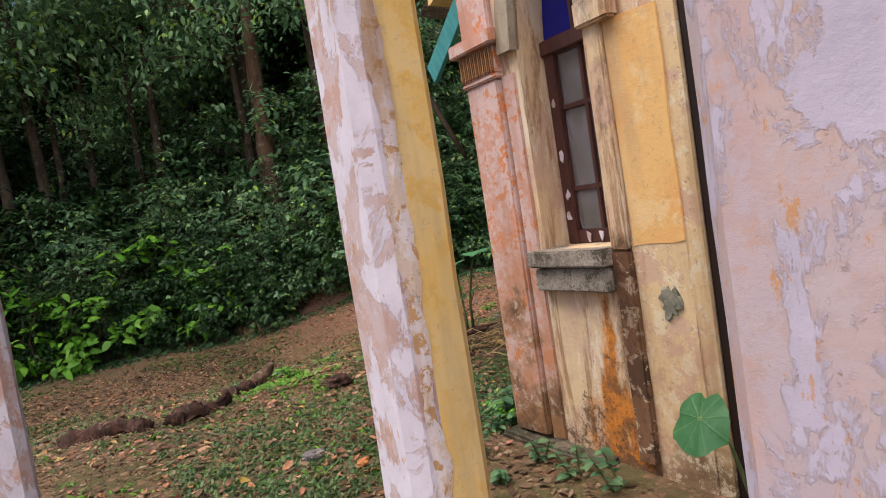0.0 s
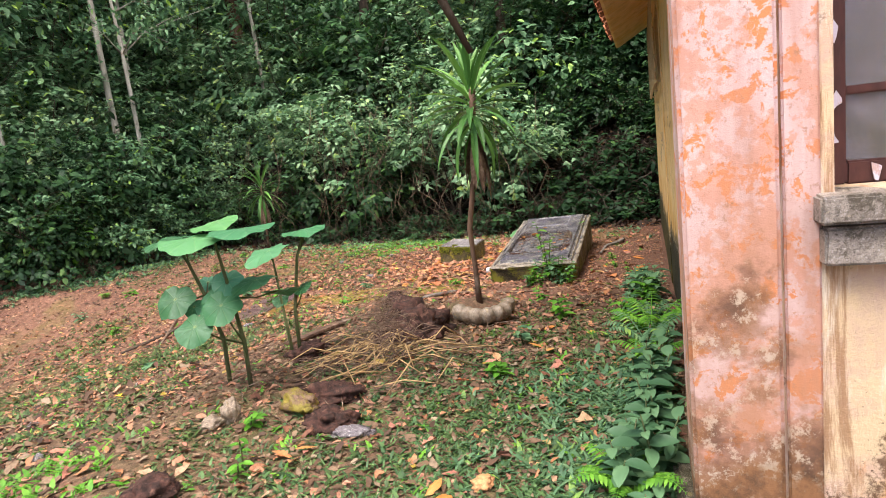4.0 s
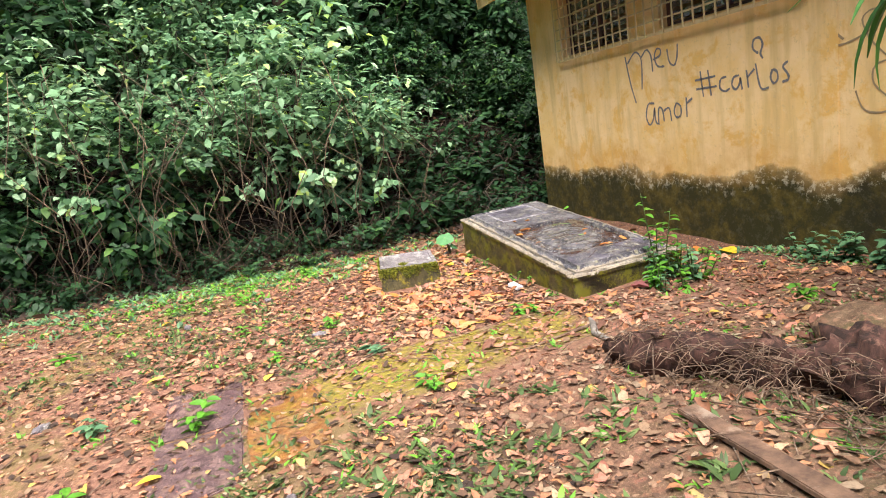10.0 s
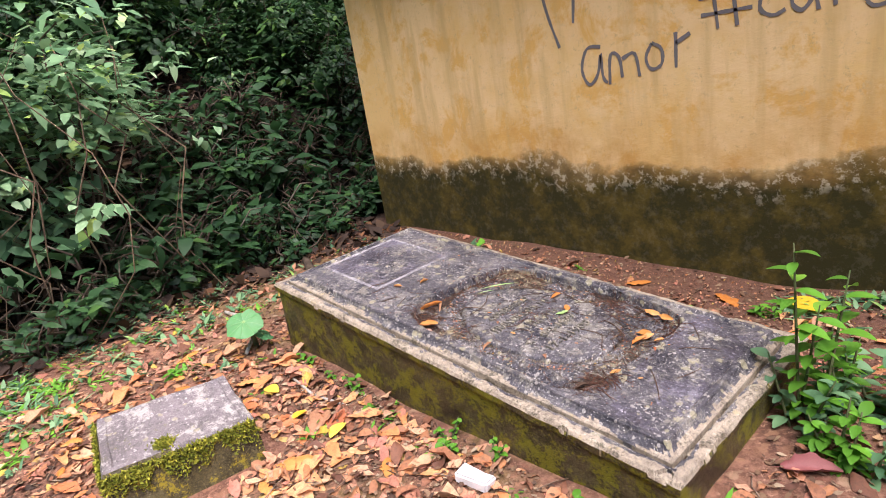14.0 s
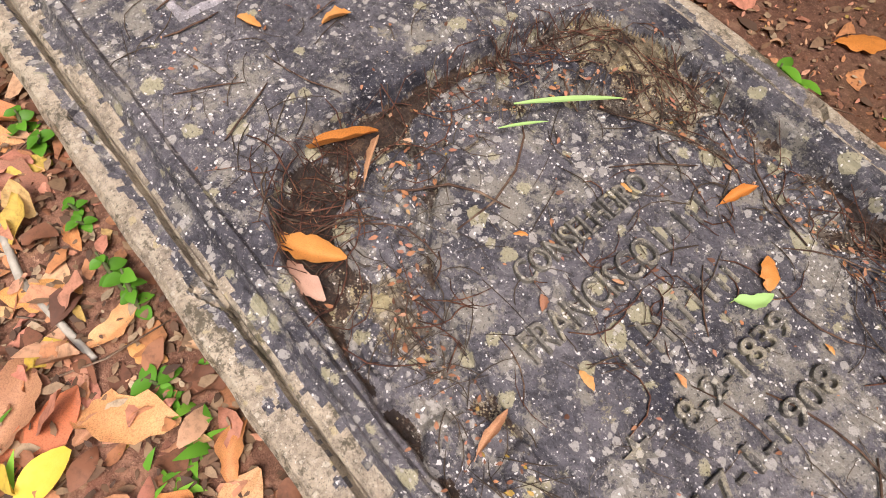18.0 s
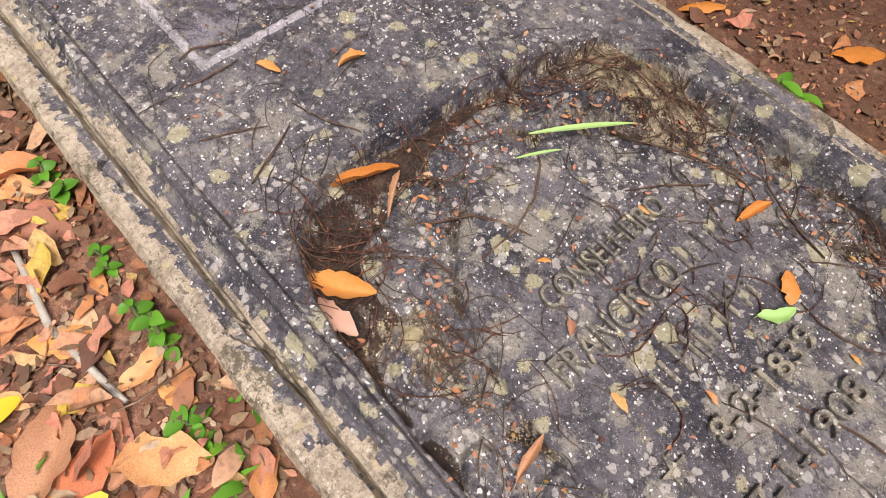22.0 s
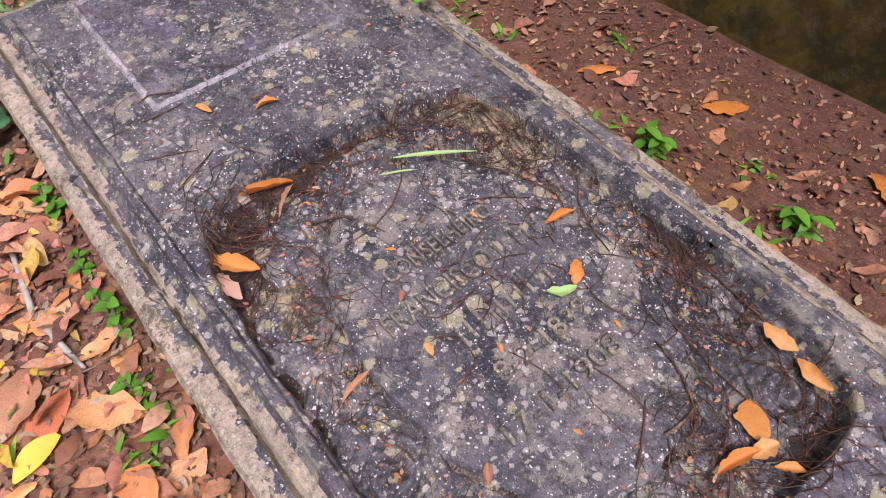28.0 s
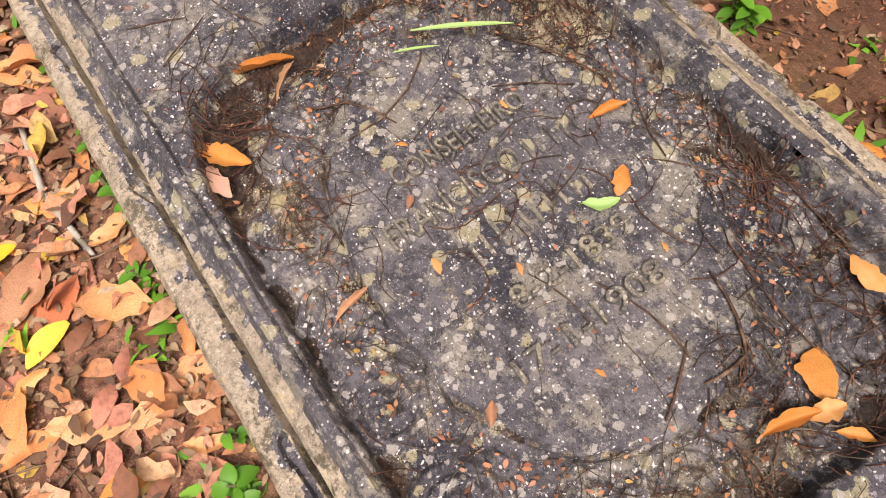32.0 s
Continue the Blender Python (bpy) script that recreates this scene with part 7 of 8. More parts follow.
brick = roughen(boxes(((-0.2, -0.1, 0), (0.2, 0.1, 0.06)), bevel=0.01), 0.006, 9, 2)
ob = put("tile", brick, M_TILE)
ob.matrix_basis = pose(0.75, 1.3, gz(0.75, 1.3), 0, 0, 35)
tagged(ob, "broken terracotta tile by the doorway", "tile")

# remains of paving, flush with the earth
strip = thing("paving", "low worn paving half buried in litter and moss", "paving", kind="structure")
for (xa, ya), (xb, yb), mat, what in (((4.72, 6.77), (5.38, 7.22), M_PURPLE, "dark purplish worn slab"), ((5.39, 6.76), (6.0, 7.2), M_PURPLE, "dark purplish worn slab"), ((4.75, 6.36), (5.2, 6.75), M_RUSTY, "orange mossy kerb stone"), ((5.21, 6.35), (5.66, 6.74), M_RUSTY, "orange mossy kerb stone"),
                                      ((5.7, 4.72), (5.76, 5.3), M_KERB, "worn kerb edge"), ((5.705, 5.31), (5.77, 5.95), M_KERB, "worn kerb edge")):
    bm = roughen(boxes(((xa, ya, -0.12), (xb, yb, 0.006)), bevel=0.008), 0.016, 5, 4)
    for v in bm.verts:
        v.co.z += gz(v.co.x, v.co.y)
    part("paving_stone", bm, mat, strip, what)

# ---- charcoal scrawls on the annexe wall ----


def scrawl(strokes, width, name, label):
    """Hand-drawn strokes on the wall: polylines of (x, z), as thin raised ribbons."""
    bm = bmesh.new()
    r = random.Random(len(strokes))
    for pts in strokes:
        dense_pts = []
        for a, b in zip(pts, pts[1:]):
            n = 4
            dense_pts += [(a[0] + (b[0] - a[0]) * i / n, a[1] + (b[1] - a[1]) * i / n) for i in range(n)]
        dense_pts.append(pts[-1])
        sm = dense_pts[:]
        for _ in range(3):
            sm = [sm[0]] + [((sm[i - 1][0] + 2 * sm[i][0] + sm[i + 1][0]) / 4, (sm[i - 1][1] + 2 * sm[i][1] + sm[i + 1][1]) / 4) for i in range(1, len(sm) - 1)] + [sm[-1]]
        prev = None
        for i, (x, z) in enumerate(sm):
            x1, z1 = sm[min(i + 1, len(sm) - 1)]
            x0, z0 = sm[max(i - 1, 0)]
            d = Vector((x1 - x0, z1 - z0)).normalized()
            w = width * 0.5 * r.uniform(0.75, 1.15)
            q = [bm.verts.new((x + d.y * w * s, WALL_Y + 0.003, z - d.x * w * s)) for s in (-1, 1)]
            if prev:
                bm.faces.new((prev[0], prev[1], q[1], q[0]))
            prev = q
    part(name, bm, M_FAINT if label.startswith("faint") else M_INK, ANNEXE, label)


def word(shapes, x, z, w, h, gap):
    """Letters from stroke shapes on a unit grid, written leftwards along x as seen from outside."""
    out = []
    for ch in shapes:
        lw = GLYPH[ch][0]
        for st in GLYPH[ch][1]:
            out.append([(x - (px * w), z + py * h) for px, py in st])
        x -= (lw + gap) * w
    return out


GLYPH = {
    "a": (0.75, [[(0.6, 0.9), (0.3, 1.0), (0.0, 0.6), (0.1, 0.1), (0.4, 0.1), (0.6, 0.5), (0.6, 1.0), (0.62, 0.3), (0.72, 0.0)]]),
    "o": (0.7, [[(0.35, 1.0), (0.05, 0.7), (0.1, 0.15), (0.4, 0.0), (0.62, 0.4), (0.5, 0.9), (0.3, 1.0)]]),
    "r": (0.6, [[(0.05, 0.0), (0.02, 1.0)], [(0.04, 0.6), (0.25, 0.95), (0.5, 0.85)]]),
    "s": (0.6, [[(0.55, 0.9), (0.2, 1.0), (0.05, 0.7), (0.5, 0.4), (0.5, 0.1), (0.0, 0.0)]]),
    "l": (0.3, [[(0.05, 1.7), (0.08, 0.0)]]),
    "h": (0.5, [[(0.2, 0.0), (0.0, 0.5), (0.1, 0.9), (0.3, 1.0), (0.42, 0.6), (0.2, 0.0)]]),
}
MEU = [[(7.655, 1.797), (7.602, 1.521), (7.528, 1.316)], [(7.621, 1.721), (7.484, 1.841), (7.379, 1.751), (7.416, 1.443)], [(7.393, 1.753), (7.304, 1.83), (7.237, 1.757), (7.231, 1.596)],
       [(7.219, 1.706), (7.104, 1.725), (7.088, 1.785), (7.154, 1.808), (7.204, 1.729), (7.161, 1.627), (7.055, 1.624)], [(7.005, 1.773), (6.99, 1.645), (6.915, 1.599), (6.87, 1.686), (6.861, 1.798)]]
AMOR = [[(7.243, 1.289), (7.342, 1.305), (7.393, 1.168), (7.339, 1.062), (7.264, 1.137), (7.243, 1.289), (7.244, 1.111), (7.21, 1.085)], [(7.196, 1.074), (7.189, 1.26), (7.122, 1.232), (7.113, 1.107)],
        [(7.109, 1.207), (7.021, 1.251), (7.006, 1.104)], [(6.924, 1.27), (6.971, 1.2), (6.941, 1.126), (6.865, 1.147), (6.863, 1.243), (6.924, 1.27)], [(6.792, 1.13), (6.788, 1.308)], [(6.789, 1.253), (6.711, 1.294)]]
CAR = [[(6.593, 1.518), (6.568, 1.294)], [(6.5, 1.517), (6.475, 1.296)], [(6.662, 1.445), (6.415, 1.456)], [(6.652, 1.367), (6.405, 1.37)], [(6.292, 1.436), (6.363, 1.43), (6.379, 1.346), (6.312, 1.311), (6.262, 1.337)],
       [(6.156, 1.431), (6.218, 1.429), (6.243, 1.356), (6.194, 1.31), (6.146, 1.369), (6.146, 1.43), (6.127, 1.314)], [(6.062, 1.321), (6.077, 1.463)], [(6.072, 1.403), (5.996, 1.463)]]
LOS = [[(5.983, 1.501), (5.949, 1.284), (5.863, 1.305)], [(5.823, 1.436), (5.851, 1.382), (5.821, 1.321), (5.772, 1.355), (5.782, 1.421), (5.823, 1.436)], [(5.684, 1.477), (5.742, 1.447), (5.681, 1.384), (5.68, 1.34), (5.739, 1.333)]]
HEART = [[(5.953, 1.575), (6.011, 1.613), (5.999, 1.689), (5.934, 1.698), (5.899, 1.636), (5.94, 1.573), (5.91, 1.531)]]
scrawl(MEU, 0.02, "scrawl", "charcoal handwriting reading meu")
scrawl(AMOR, 0.02, "scrawl", "charcoal handwriting reading amor")
scrawl(CAR + LOS + HEART, 0.019, "scrawl", "charcoal handwriting reading #carlos with a small heart")
scrawl([[(5.487, 1.489), (5.398, 1.632), (5.332, 1.638), (5.241, 1.557)]], 0.018, "scrawl", "faint charcoal arc")
scrawl(word("arlos", 3.06, 1.48, 0.22, 0.28, 0.14) + [[(3.0, 2.2), (3.35, 2.1), (3.52, 1.8), (3.45, 1.5), (3.25, 1.36), (3.05, 1.42)], [(3.4, 1.28), (2.3, 1.33)]] + word("h", 2.93, 1.02, 0.22, 0.2, 0), 0.026, "scrawl", "bold black handwriting reading carlos")
loops = [[(4.62, 1.86), (4.73, 1.66)], [(4.84, 1.79), (4.49, 1.64)], [(5.32, 1.52), (5.2, 1.53), (5.03, 1.59), (4.96, 1.68), (5.04, 1.72), (5.13, 1.67), (5.05, 1.51), (4.94, 1.4)],
         [(4.9, 1.39), (5.04, 1.37), (5.05, 1.24), (4.91, 1.13), (4.94, 1.05), (5.11, 1.06), (5.16, 1.21)], [(4.75, 1.03), (4.65, 1.26), (4.53, 1.5), (4.42, 1.61), (4.35, 1.56), (4.36, 1.37), (4.45, 1.04)],
         [(4.33, 1.56), (4.25, 1.4), (4.13, 1.18), (4.04, 1.0)], [(4.06, 1.01), (3.98, 1.24), (3.87, 1.56)], [(4.15, 1.78), (4.11, 1.63), (4.09, 1.52)], [(4.21, 1.51), (3.92, 1.55)], [(3.64, 0.75), (3.62, 0.89), (3.55, 0.75), (3.53, 0.9)]]
scrawl(loops, 0.013, "scrawl", "faint looping charcoal scribble")

# ---- fallen leaves and twigs ----


def clear(x, y):
    on_slab = (x > 5.8) & (x < 8.12) & (y > 3.4) & (y < 4.44)
    block_at = (x > 7.2) & (x < 7.75) & (y > 4.9) & (y < 5.52)
    inside = (y < 2.56) & (x > 1.3)
    near_house = (x > 1.25) & (x < 1.6) & (y < 2.65)
    return ~(on_slab | block_at | inside | near_house)


def crumpled(pos, ahead, normal, length, width, r, rows=4):
    """Many crumpled dry leaves, three vertices across, each bent and buckled in its own way."""
    n = len(pos)
    ahead = ahead / np.linalg.norm(ahead, axis=1)[:, None]
    side = np.cross(ahead, normal)
    side /= np.linalg.norm(side, axis=1)[:, None] + 1e-9
    up = np.cross(side, ahead)
    s = np.repeat(np.arange(rows + 1) / rows, 3)[None, :, None]
    g = np.tile((-1.0, 0.0, 1.0), rows + 1)[None, :, None]
    w = g * 0.5 * np.sin(np.pi * np.minimum(1, s * 0.93 + 0.05)) ** 0.75 * (1 + r.normal(size=(n, 3 * rows + 3, 1)) * 0.2)
    L, W = np.asarray(length)[:, None, None], np.asarray(width)[:, None, None]
    curl, cup, sway = r.uniform(-0.3, 0.55, (n, 1, 1)), r.uniform(-0.3, 0.8, (n, 1, 1)), r.uniform(-0.15, 0.15, (n, 1, 1))
    v = pos[:, None] + ahead[:, None] * L * s + side[:, None] * (W * w + L * sway * np.sin(np.pi * s))
    v = v + up[:, None] * (W * cup * np.abs(w) - L * curl * (s - 0.4) ** 2 + L * 0.05 * r.normal(size=(n, 3 * rows + 3, 1)) * (0.3 + np.abs(g)))
    q = []
    for i in range(rows):
        o = 3 * i
        for a, b, c, d in ((o, o + 1, o + 4, o + 3), (o + 1, o + 2, o + 5, o + 4)):
            q += [(a, b, c), (a, c, d)]
    f = (np.arange(n)[:, None, None] * 3 * (rows + 1) + np.array(q)[None]).reshape(-1, 3)
    return v.reshape(-1, 3), f


def litter(name, label, n, sample, lo, hi, mat, seed, lift=0.004, wide=(0.38, 0.6), tilt=0.28):
    r = np.random.RandomState(seed)
    x, y = sample(r, n)
    k = clear(x, y) & ~((x > 4.8) & (x < 5.9) & (y > (4.68 if hi > 0.03 else 6.4)) & (y < 7.2) & (r.rand(n) < 0.6)) & ~((x > 5.6) & (x < 9.2) & (y < 3.42) & (r.rand(n) < (0.72 if hi > 0.04 else 0.0)))
    x, y = x[k], y[k]
    n = len(x)
    z = ground_z(x, y) + rough_z(x, y) + lift + r.uniform(0, 0.012, n)
    a = r.uniform(0, 6.283, n)
    ahead = np.stack([np.cos(a), np.sin(a), r.normal(size=n) * tilt], 1)
    nrm = np.tile((0, 0, 1.0), (n, 1)) + r.normal(size=(n, 3)) * tilt
    size = r.uniform(lo, hi, n) * r.choice([0.7, 1.0, 1.2], n)
    if hi > 0.07 and mat != M_MOULD:
        v, f = crumpled(np.stack([x, y, z], 1), ahead, nrm, size, size * r.uniform(wide[0], wide[1], n), r)
    else:
        v, f = leaf_mesh(np.stack([x, y, z], 1), ahead, nrm, size, size * r.uniform(wide[0], wide[1], n), fold=0.2, curl=0.12)
    v[:, 2] = np.maximum(v[:, 2], np.repeat(ground_z(x, y) + rough_z(x, y), len(v) // n) + 0.002)
    return tagged(put(name, np_mesh(name, v, f), mat), label, "leaf litter", kind="stuff")


litter("leaf_litter", "orange and tan dry leaves strewn round the tomb", 5600, lambda r, n: (r.normal(7.0, 1.3, n), r.normal(4.9, 1.1, n)), 0.025, 0.085, M_LITTER, 1)
litter("leaf_litter", "dry leaves strewn over the clearing", 6000, lambda r, n: (r.uniform(2.0, 10.6, n), r.uniform(2.6, 9.5, n)), 0.022, 0.072, M_LITTER, 2)
litter("leaf_litter", "brown rotting leaves over the clearing", 24000, lambda r, n: (r.uniform(-4.0, 10.8, n), r.uniform(2.5, 18.0, n) * np.where(r.rand(n) < 0.5, 0.7, 1.0)), 0.018, 0.06, M_DULL, 3)
# the bank's dead leaves take a near-black tone in place of canopy shade
litter("leaf_litter", "rotting leaves on the bank, coloured dark for its shade", 9000, lambda r, n: (r.uniform(9.3, 13.5, n), r.uniform(-0.5, 12.0, n)), 0.07, 0.15, M_MOULD, 4, tilt=0.5)
litter("leaf_litter", "brown rotting leaves near the house", 5000, lambda r, n: (r.uniform(-0.3, 4.8, n), r.uniform(1.4, 6.0, n)), 0.03, 0.07, M_DULL, 5)
litter("leaf_litter", "dry tan leaves in the grass before the house", 8000, lambda r, n: (r.uniform(-3.0, 5.2, n), r.uniform(2.4, 16.0, n)), 0.03, 0.08, M_LITTER, 7)
litter("leaf_litter", "fine crumbs of dead leaf before the house", 15000, lambda r, n: (r.uniform(-1.2, 4.8, n), r.uniform(2.4, 7.5, n)), 0.012, 0.035, M_DULL, 8, tilt=0.5)
litter("leaf_litter", "fine crumbs of dead leaf behind the tomb", 6500, lambda r, n: (r.uniform(5.0, 9.6, n), r.uniform(2.55, 3.5, n)), 0.005, 0.022, M_LITTER, 9, tilt=0.7)
# more bank leaves whose dark colour carries the shade of the overhang
litter("leaf_litter", "fallen leaves on the bank in a shade-dark colour", 9000, lambda r, n: (r.uniform(9.3, 13.0, n), r.uniform(0.5, 6.5, n)), 0.06, 0.14, M_MOULD, 10, tilt=0.6)
litter("leaf_litter", "small bits of dry leaf round the tomb", 12000, lambda r, n: (r.normal(7.0, 1.0, n), r.normal(4.5, 0.9, n)), 0.012, 0.035, M_DULL, 6)


litter("leaf_litter", "dead leaves strewn over the far clearing", 4500, lambda r, n: (r.uniform(-3.5, 3.0, n), r.uniform(5.8, 15.0, n)), 0.07, 0.11, M_DULL, 12)
litter("leaf_litter", "dark dead leaves over the far clearing", 3500, lambda r, n: (r.uniform(-3.5, 3.0, n), r.uniform(7.0, 15.5, n)), 0.06, 0.1, M_MOULD, 13)


litter("leaf_litter", "small dry leaves thick over the open clearing", 13000, lambda r, n: (r.uniform(0.0, 9.2, n), 5.6 + 9 * r.rand(n) ** 1.3), 0.018, 0.06, M_LITTER, 14)
litter("leaf_litter", "small rotting leaves thick over the open clearing", 13000, lambda r, n: (r.uniform(-1.0, 9.2, n), 5.6 + 10 * r.rand(n) ** 1.2), 0.02, 0.07, M_MOULD, 15)


def grass(name, label, tufts, sample, height, mat, seed):
    r = np.random.RandomState(seed)
    x, y = sample(r, tufts)
    k = clear(x, y)
    x, y = x[k], y[k]
    per = 9
    x, y = np.repeat(x, per), np.repeat(y, per)
    n = len(x)
    x, y = x + r.normal(size=n) * 0.025, y + r.normal(size=n) * 0.025
    z = ground_z(x, y) + rough_z(x, y) - 0.005
    a = r.uniform(0, 6.283, n)
    ahead = np.stack([np.cos(a), np.sin(a), r.uniform(0.3, 1.6, n)], 1)
    nrm = np.stack([-np.cos(a), -np.sin(a), np.full(n, 0.9)], 1)
    size = height * r.uniform(0.5, 1.3, n)
    v, f = leaf_mesh(np.stack([x, y, z], 1), ahead, nrm, size, size * r.uniform(0.16, 0.4, n), fold=0.15, curl=0.35)
    return tagged(put(name, np_mesh(name, v, f), mat), label, "grass", kind="stuff")


grass("grass", "short green grass and creeping weeds on the earth", 3400, lambda r, n: (lambda c: (np.clip(c[:, 0] + r.normal(0, 0.22, n), -2.6, 4.4), np.clip(c[:, 1] + r.normal(0, 0.18, n), 2.66, 9.0)))(np.stack([r.uniform(-2.5, 4.2, 90), r.uniform(2.7, 8.5, 90)], 1)[r.randint(0, 90, n)]), 0.045, M_GRASS, 1)
grass("grass", "thin green grass over the far clearing", 3600, lambda r, n: (lambda c: (c[:, 0] + r.normal(0, 0.4, n), c[:, 1] + r.normal(0, 0.35, n)))(np.stack([r.uniform(-5, 4.5, 70), r.uniform(5.5, 16.5, 70)], 1)[r.randint(0, 70, n)]), 0.07, M_GRASS, 11)
grass("grass", "patchy thin grass in the open clearing", 1900, lambda r, n: (lambda c: (c[:, 0] + r.normal(0, 0.3, n), c[:, 1] + r.normal(0, 0.25, n)))(np.stack([r.uniform(1.5, 9.0, 45), r.uniform(5.9, 11.5, 45)], 1)[r.randint(0, 45, n)]), 0.05, M_GRASS, 13)
grass("grass", "bright green clover beside the log", 420, lambda r, n: (r.normal(1.0, 0.3, n), r.normal(5.9, 0.5, n)), 0.06, M_LEAF_LIME, 12)
grass("grass", "bright green seedlings in the grass", 700, lambda r, n: (r.uniform(-1.5, 9.5, n), r.uniform(2.7, 9.5, n)), 0.05, M_LEAF_LIME, 2)
grass("grass", "green creeping plants along the foot of the bank", 900, lambda r, n: (r.normal(9.5, 0.6, n), 7 + 0.5 * np.round(r.normal(0, 4, n)) + r.normal(0, 0.22, n)), 0.075, M_LEAF_MID, 3)
grass("grass", "green creeping plants along the far edge", 2200, lambda r, n: (lambda x: (x, 11.9 + 1.35 * np.clip(6.6 - x, 0, 4.5) + r.normal(0, 0.5, n)))(r.uniform(-6, 10, n)), 0.1, M_LEAF_MID, 4)
grass("grass", "green creeping plants by the wall", 120, lambda r, n: (r.uniform(1.7, 6.2, n), np.abs(r.normal(0, 0.16, n)) + 2.62), 0.07, M_LEAF_MID, 5)
grass("grass", "bright creeping weeds at the foot of the bank", 420, lambda r, n: (r.normal(8.9, 0.38, n), 6.7 + 0.6 * np.round(r.normal(0, 1.3, n)) + r.normal(0, 0.2, n)), 0.06, M_LEAF_LIME, 7)
grass("grass", "short clover and grass before the bay", 2300, lambda r, n: (r.uniform(-0.3, 2.9, n), 2.7 + np.abs(r.normal(0, 1.1, n))), 0.042, M_CLOVER, 8)
grass("grass", "green weeds by the corner of the house", 420, lambda r, n: (r.uniform(1.4, 2.6, n), 2.65 + np.abs(r.normal(0, 0.35, n))), 0.055, M_LEAF_MID, 6)


def twigs(name, label, n, place, lo, hi, rad, mat, seed):
    r = random.Random(seed)
    lst = []
    for _ in range(n):
        p, up = place(r)
        a, L = r.uniform(0, 6.283), r.uniform(lo, hi)
        d = Vector((math.cos(a), math.sin(a), r.uniform(-0.05, 0.05))) * L / 2
        b = Vector((r.gauss(0, 0.12), r.gauss(0, 0.12), abs(r.gauss(0, 0.05)))) * L
        lst.append(([p - d, p + b * 0.7, p + d + b * 0.3], [rad, rad, rad * 0.6]))
    return tagged(put(name, tubes(lst, 3), mat), label, "twigs", kind="stuff")


def on_ground(r):
    x, y = r.gauss(6.6, 2.2), r.gauss(5.0, 1.6)
    while not bool(clear(np.float64(x), np.float64(y))) or y < 2.7:
        x, y = r.gauss(6.6, 2.2), r.gauss(5.0, 1.6)
    return Vector((x, y, gz(x, y) + 0.008)), 1


twigs("twig_litter", "thin dry twigs scattered over the leaf litter", 420, on_ground, 0.08, 0.32, 0.0025, M_TWIG, 1)
twigs("twig_litter", "thin dry twigs round the plant bed", 260, lambda r: (lambda x, y: (Vector((x, y, gz(x, y) + 0.03)), 1))(r.gauss(3.1, 0.5), r.gauss(4.5, 0.4)), 0.1, 0.4, 0.003, M_TWIG, 2)


def lid_h(u, v):
    """Height of the lid's face at a place on it."""
    i, j = np.clip(np.searchsorted(LID["us"], u), 2, 757), np.clip(np.searchsorted(LID["vs"], v), 2, 317)
    return float(LID["H"][i - 2:i + 3, j - 2:j + 3].max())


def laid_twig(r, u, v, a, length, thick, bend=0.12):
    """A bent twig on the lid, round the place (u, v)."""
    du, dv = math.cos(a) * length / 2, math.sin(a) * length / 2
    b = r.gauss(0, bend) * length
    pts = []
    for f in (-1, -0.5, 0, 0.5, 1):
        p, q = u + f * du - b * (1 - f * f) * math.sin(a), v + f * dv + b * (1 - f * f) * math.cos(a)
        pts.append(on_tomb(p, q, lid_h(p, q) + thick + 0.005 * (1 - f * f) * r.random()))
    return pts, [thick * 0.7, thick, thick, thick * 0.9, thick * 0.5]


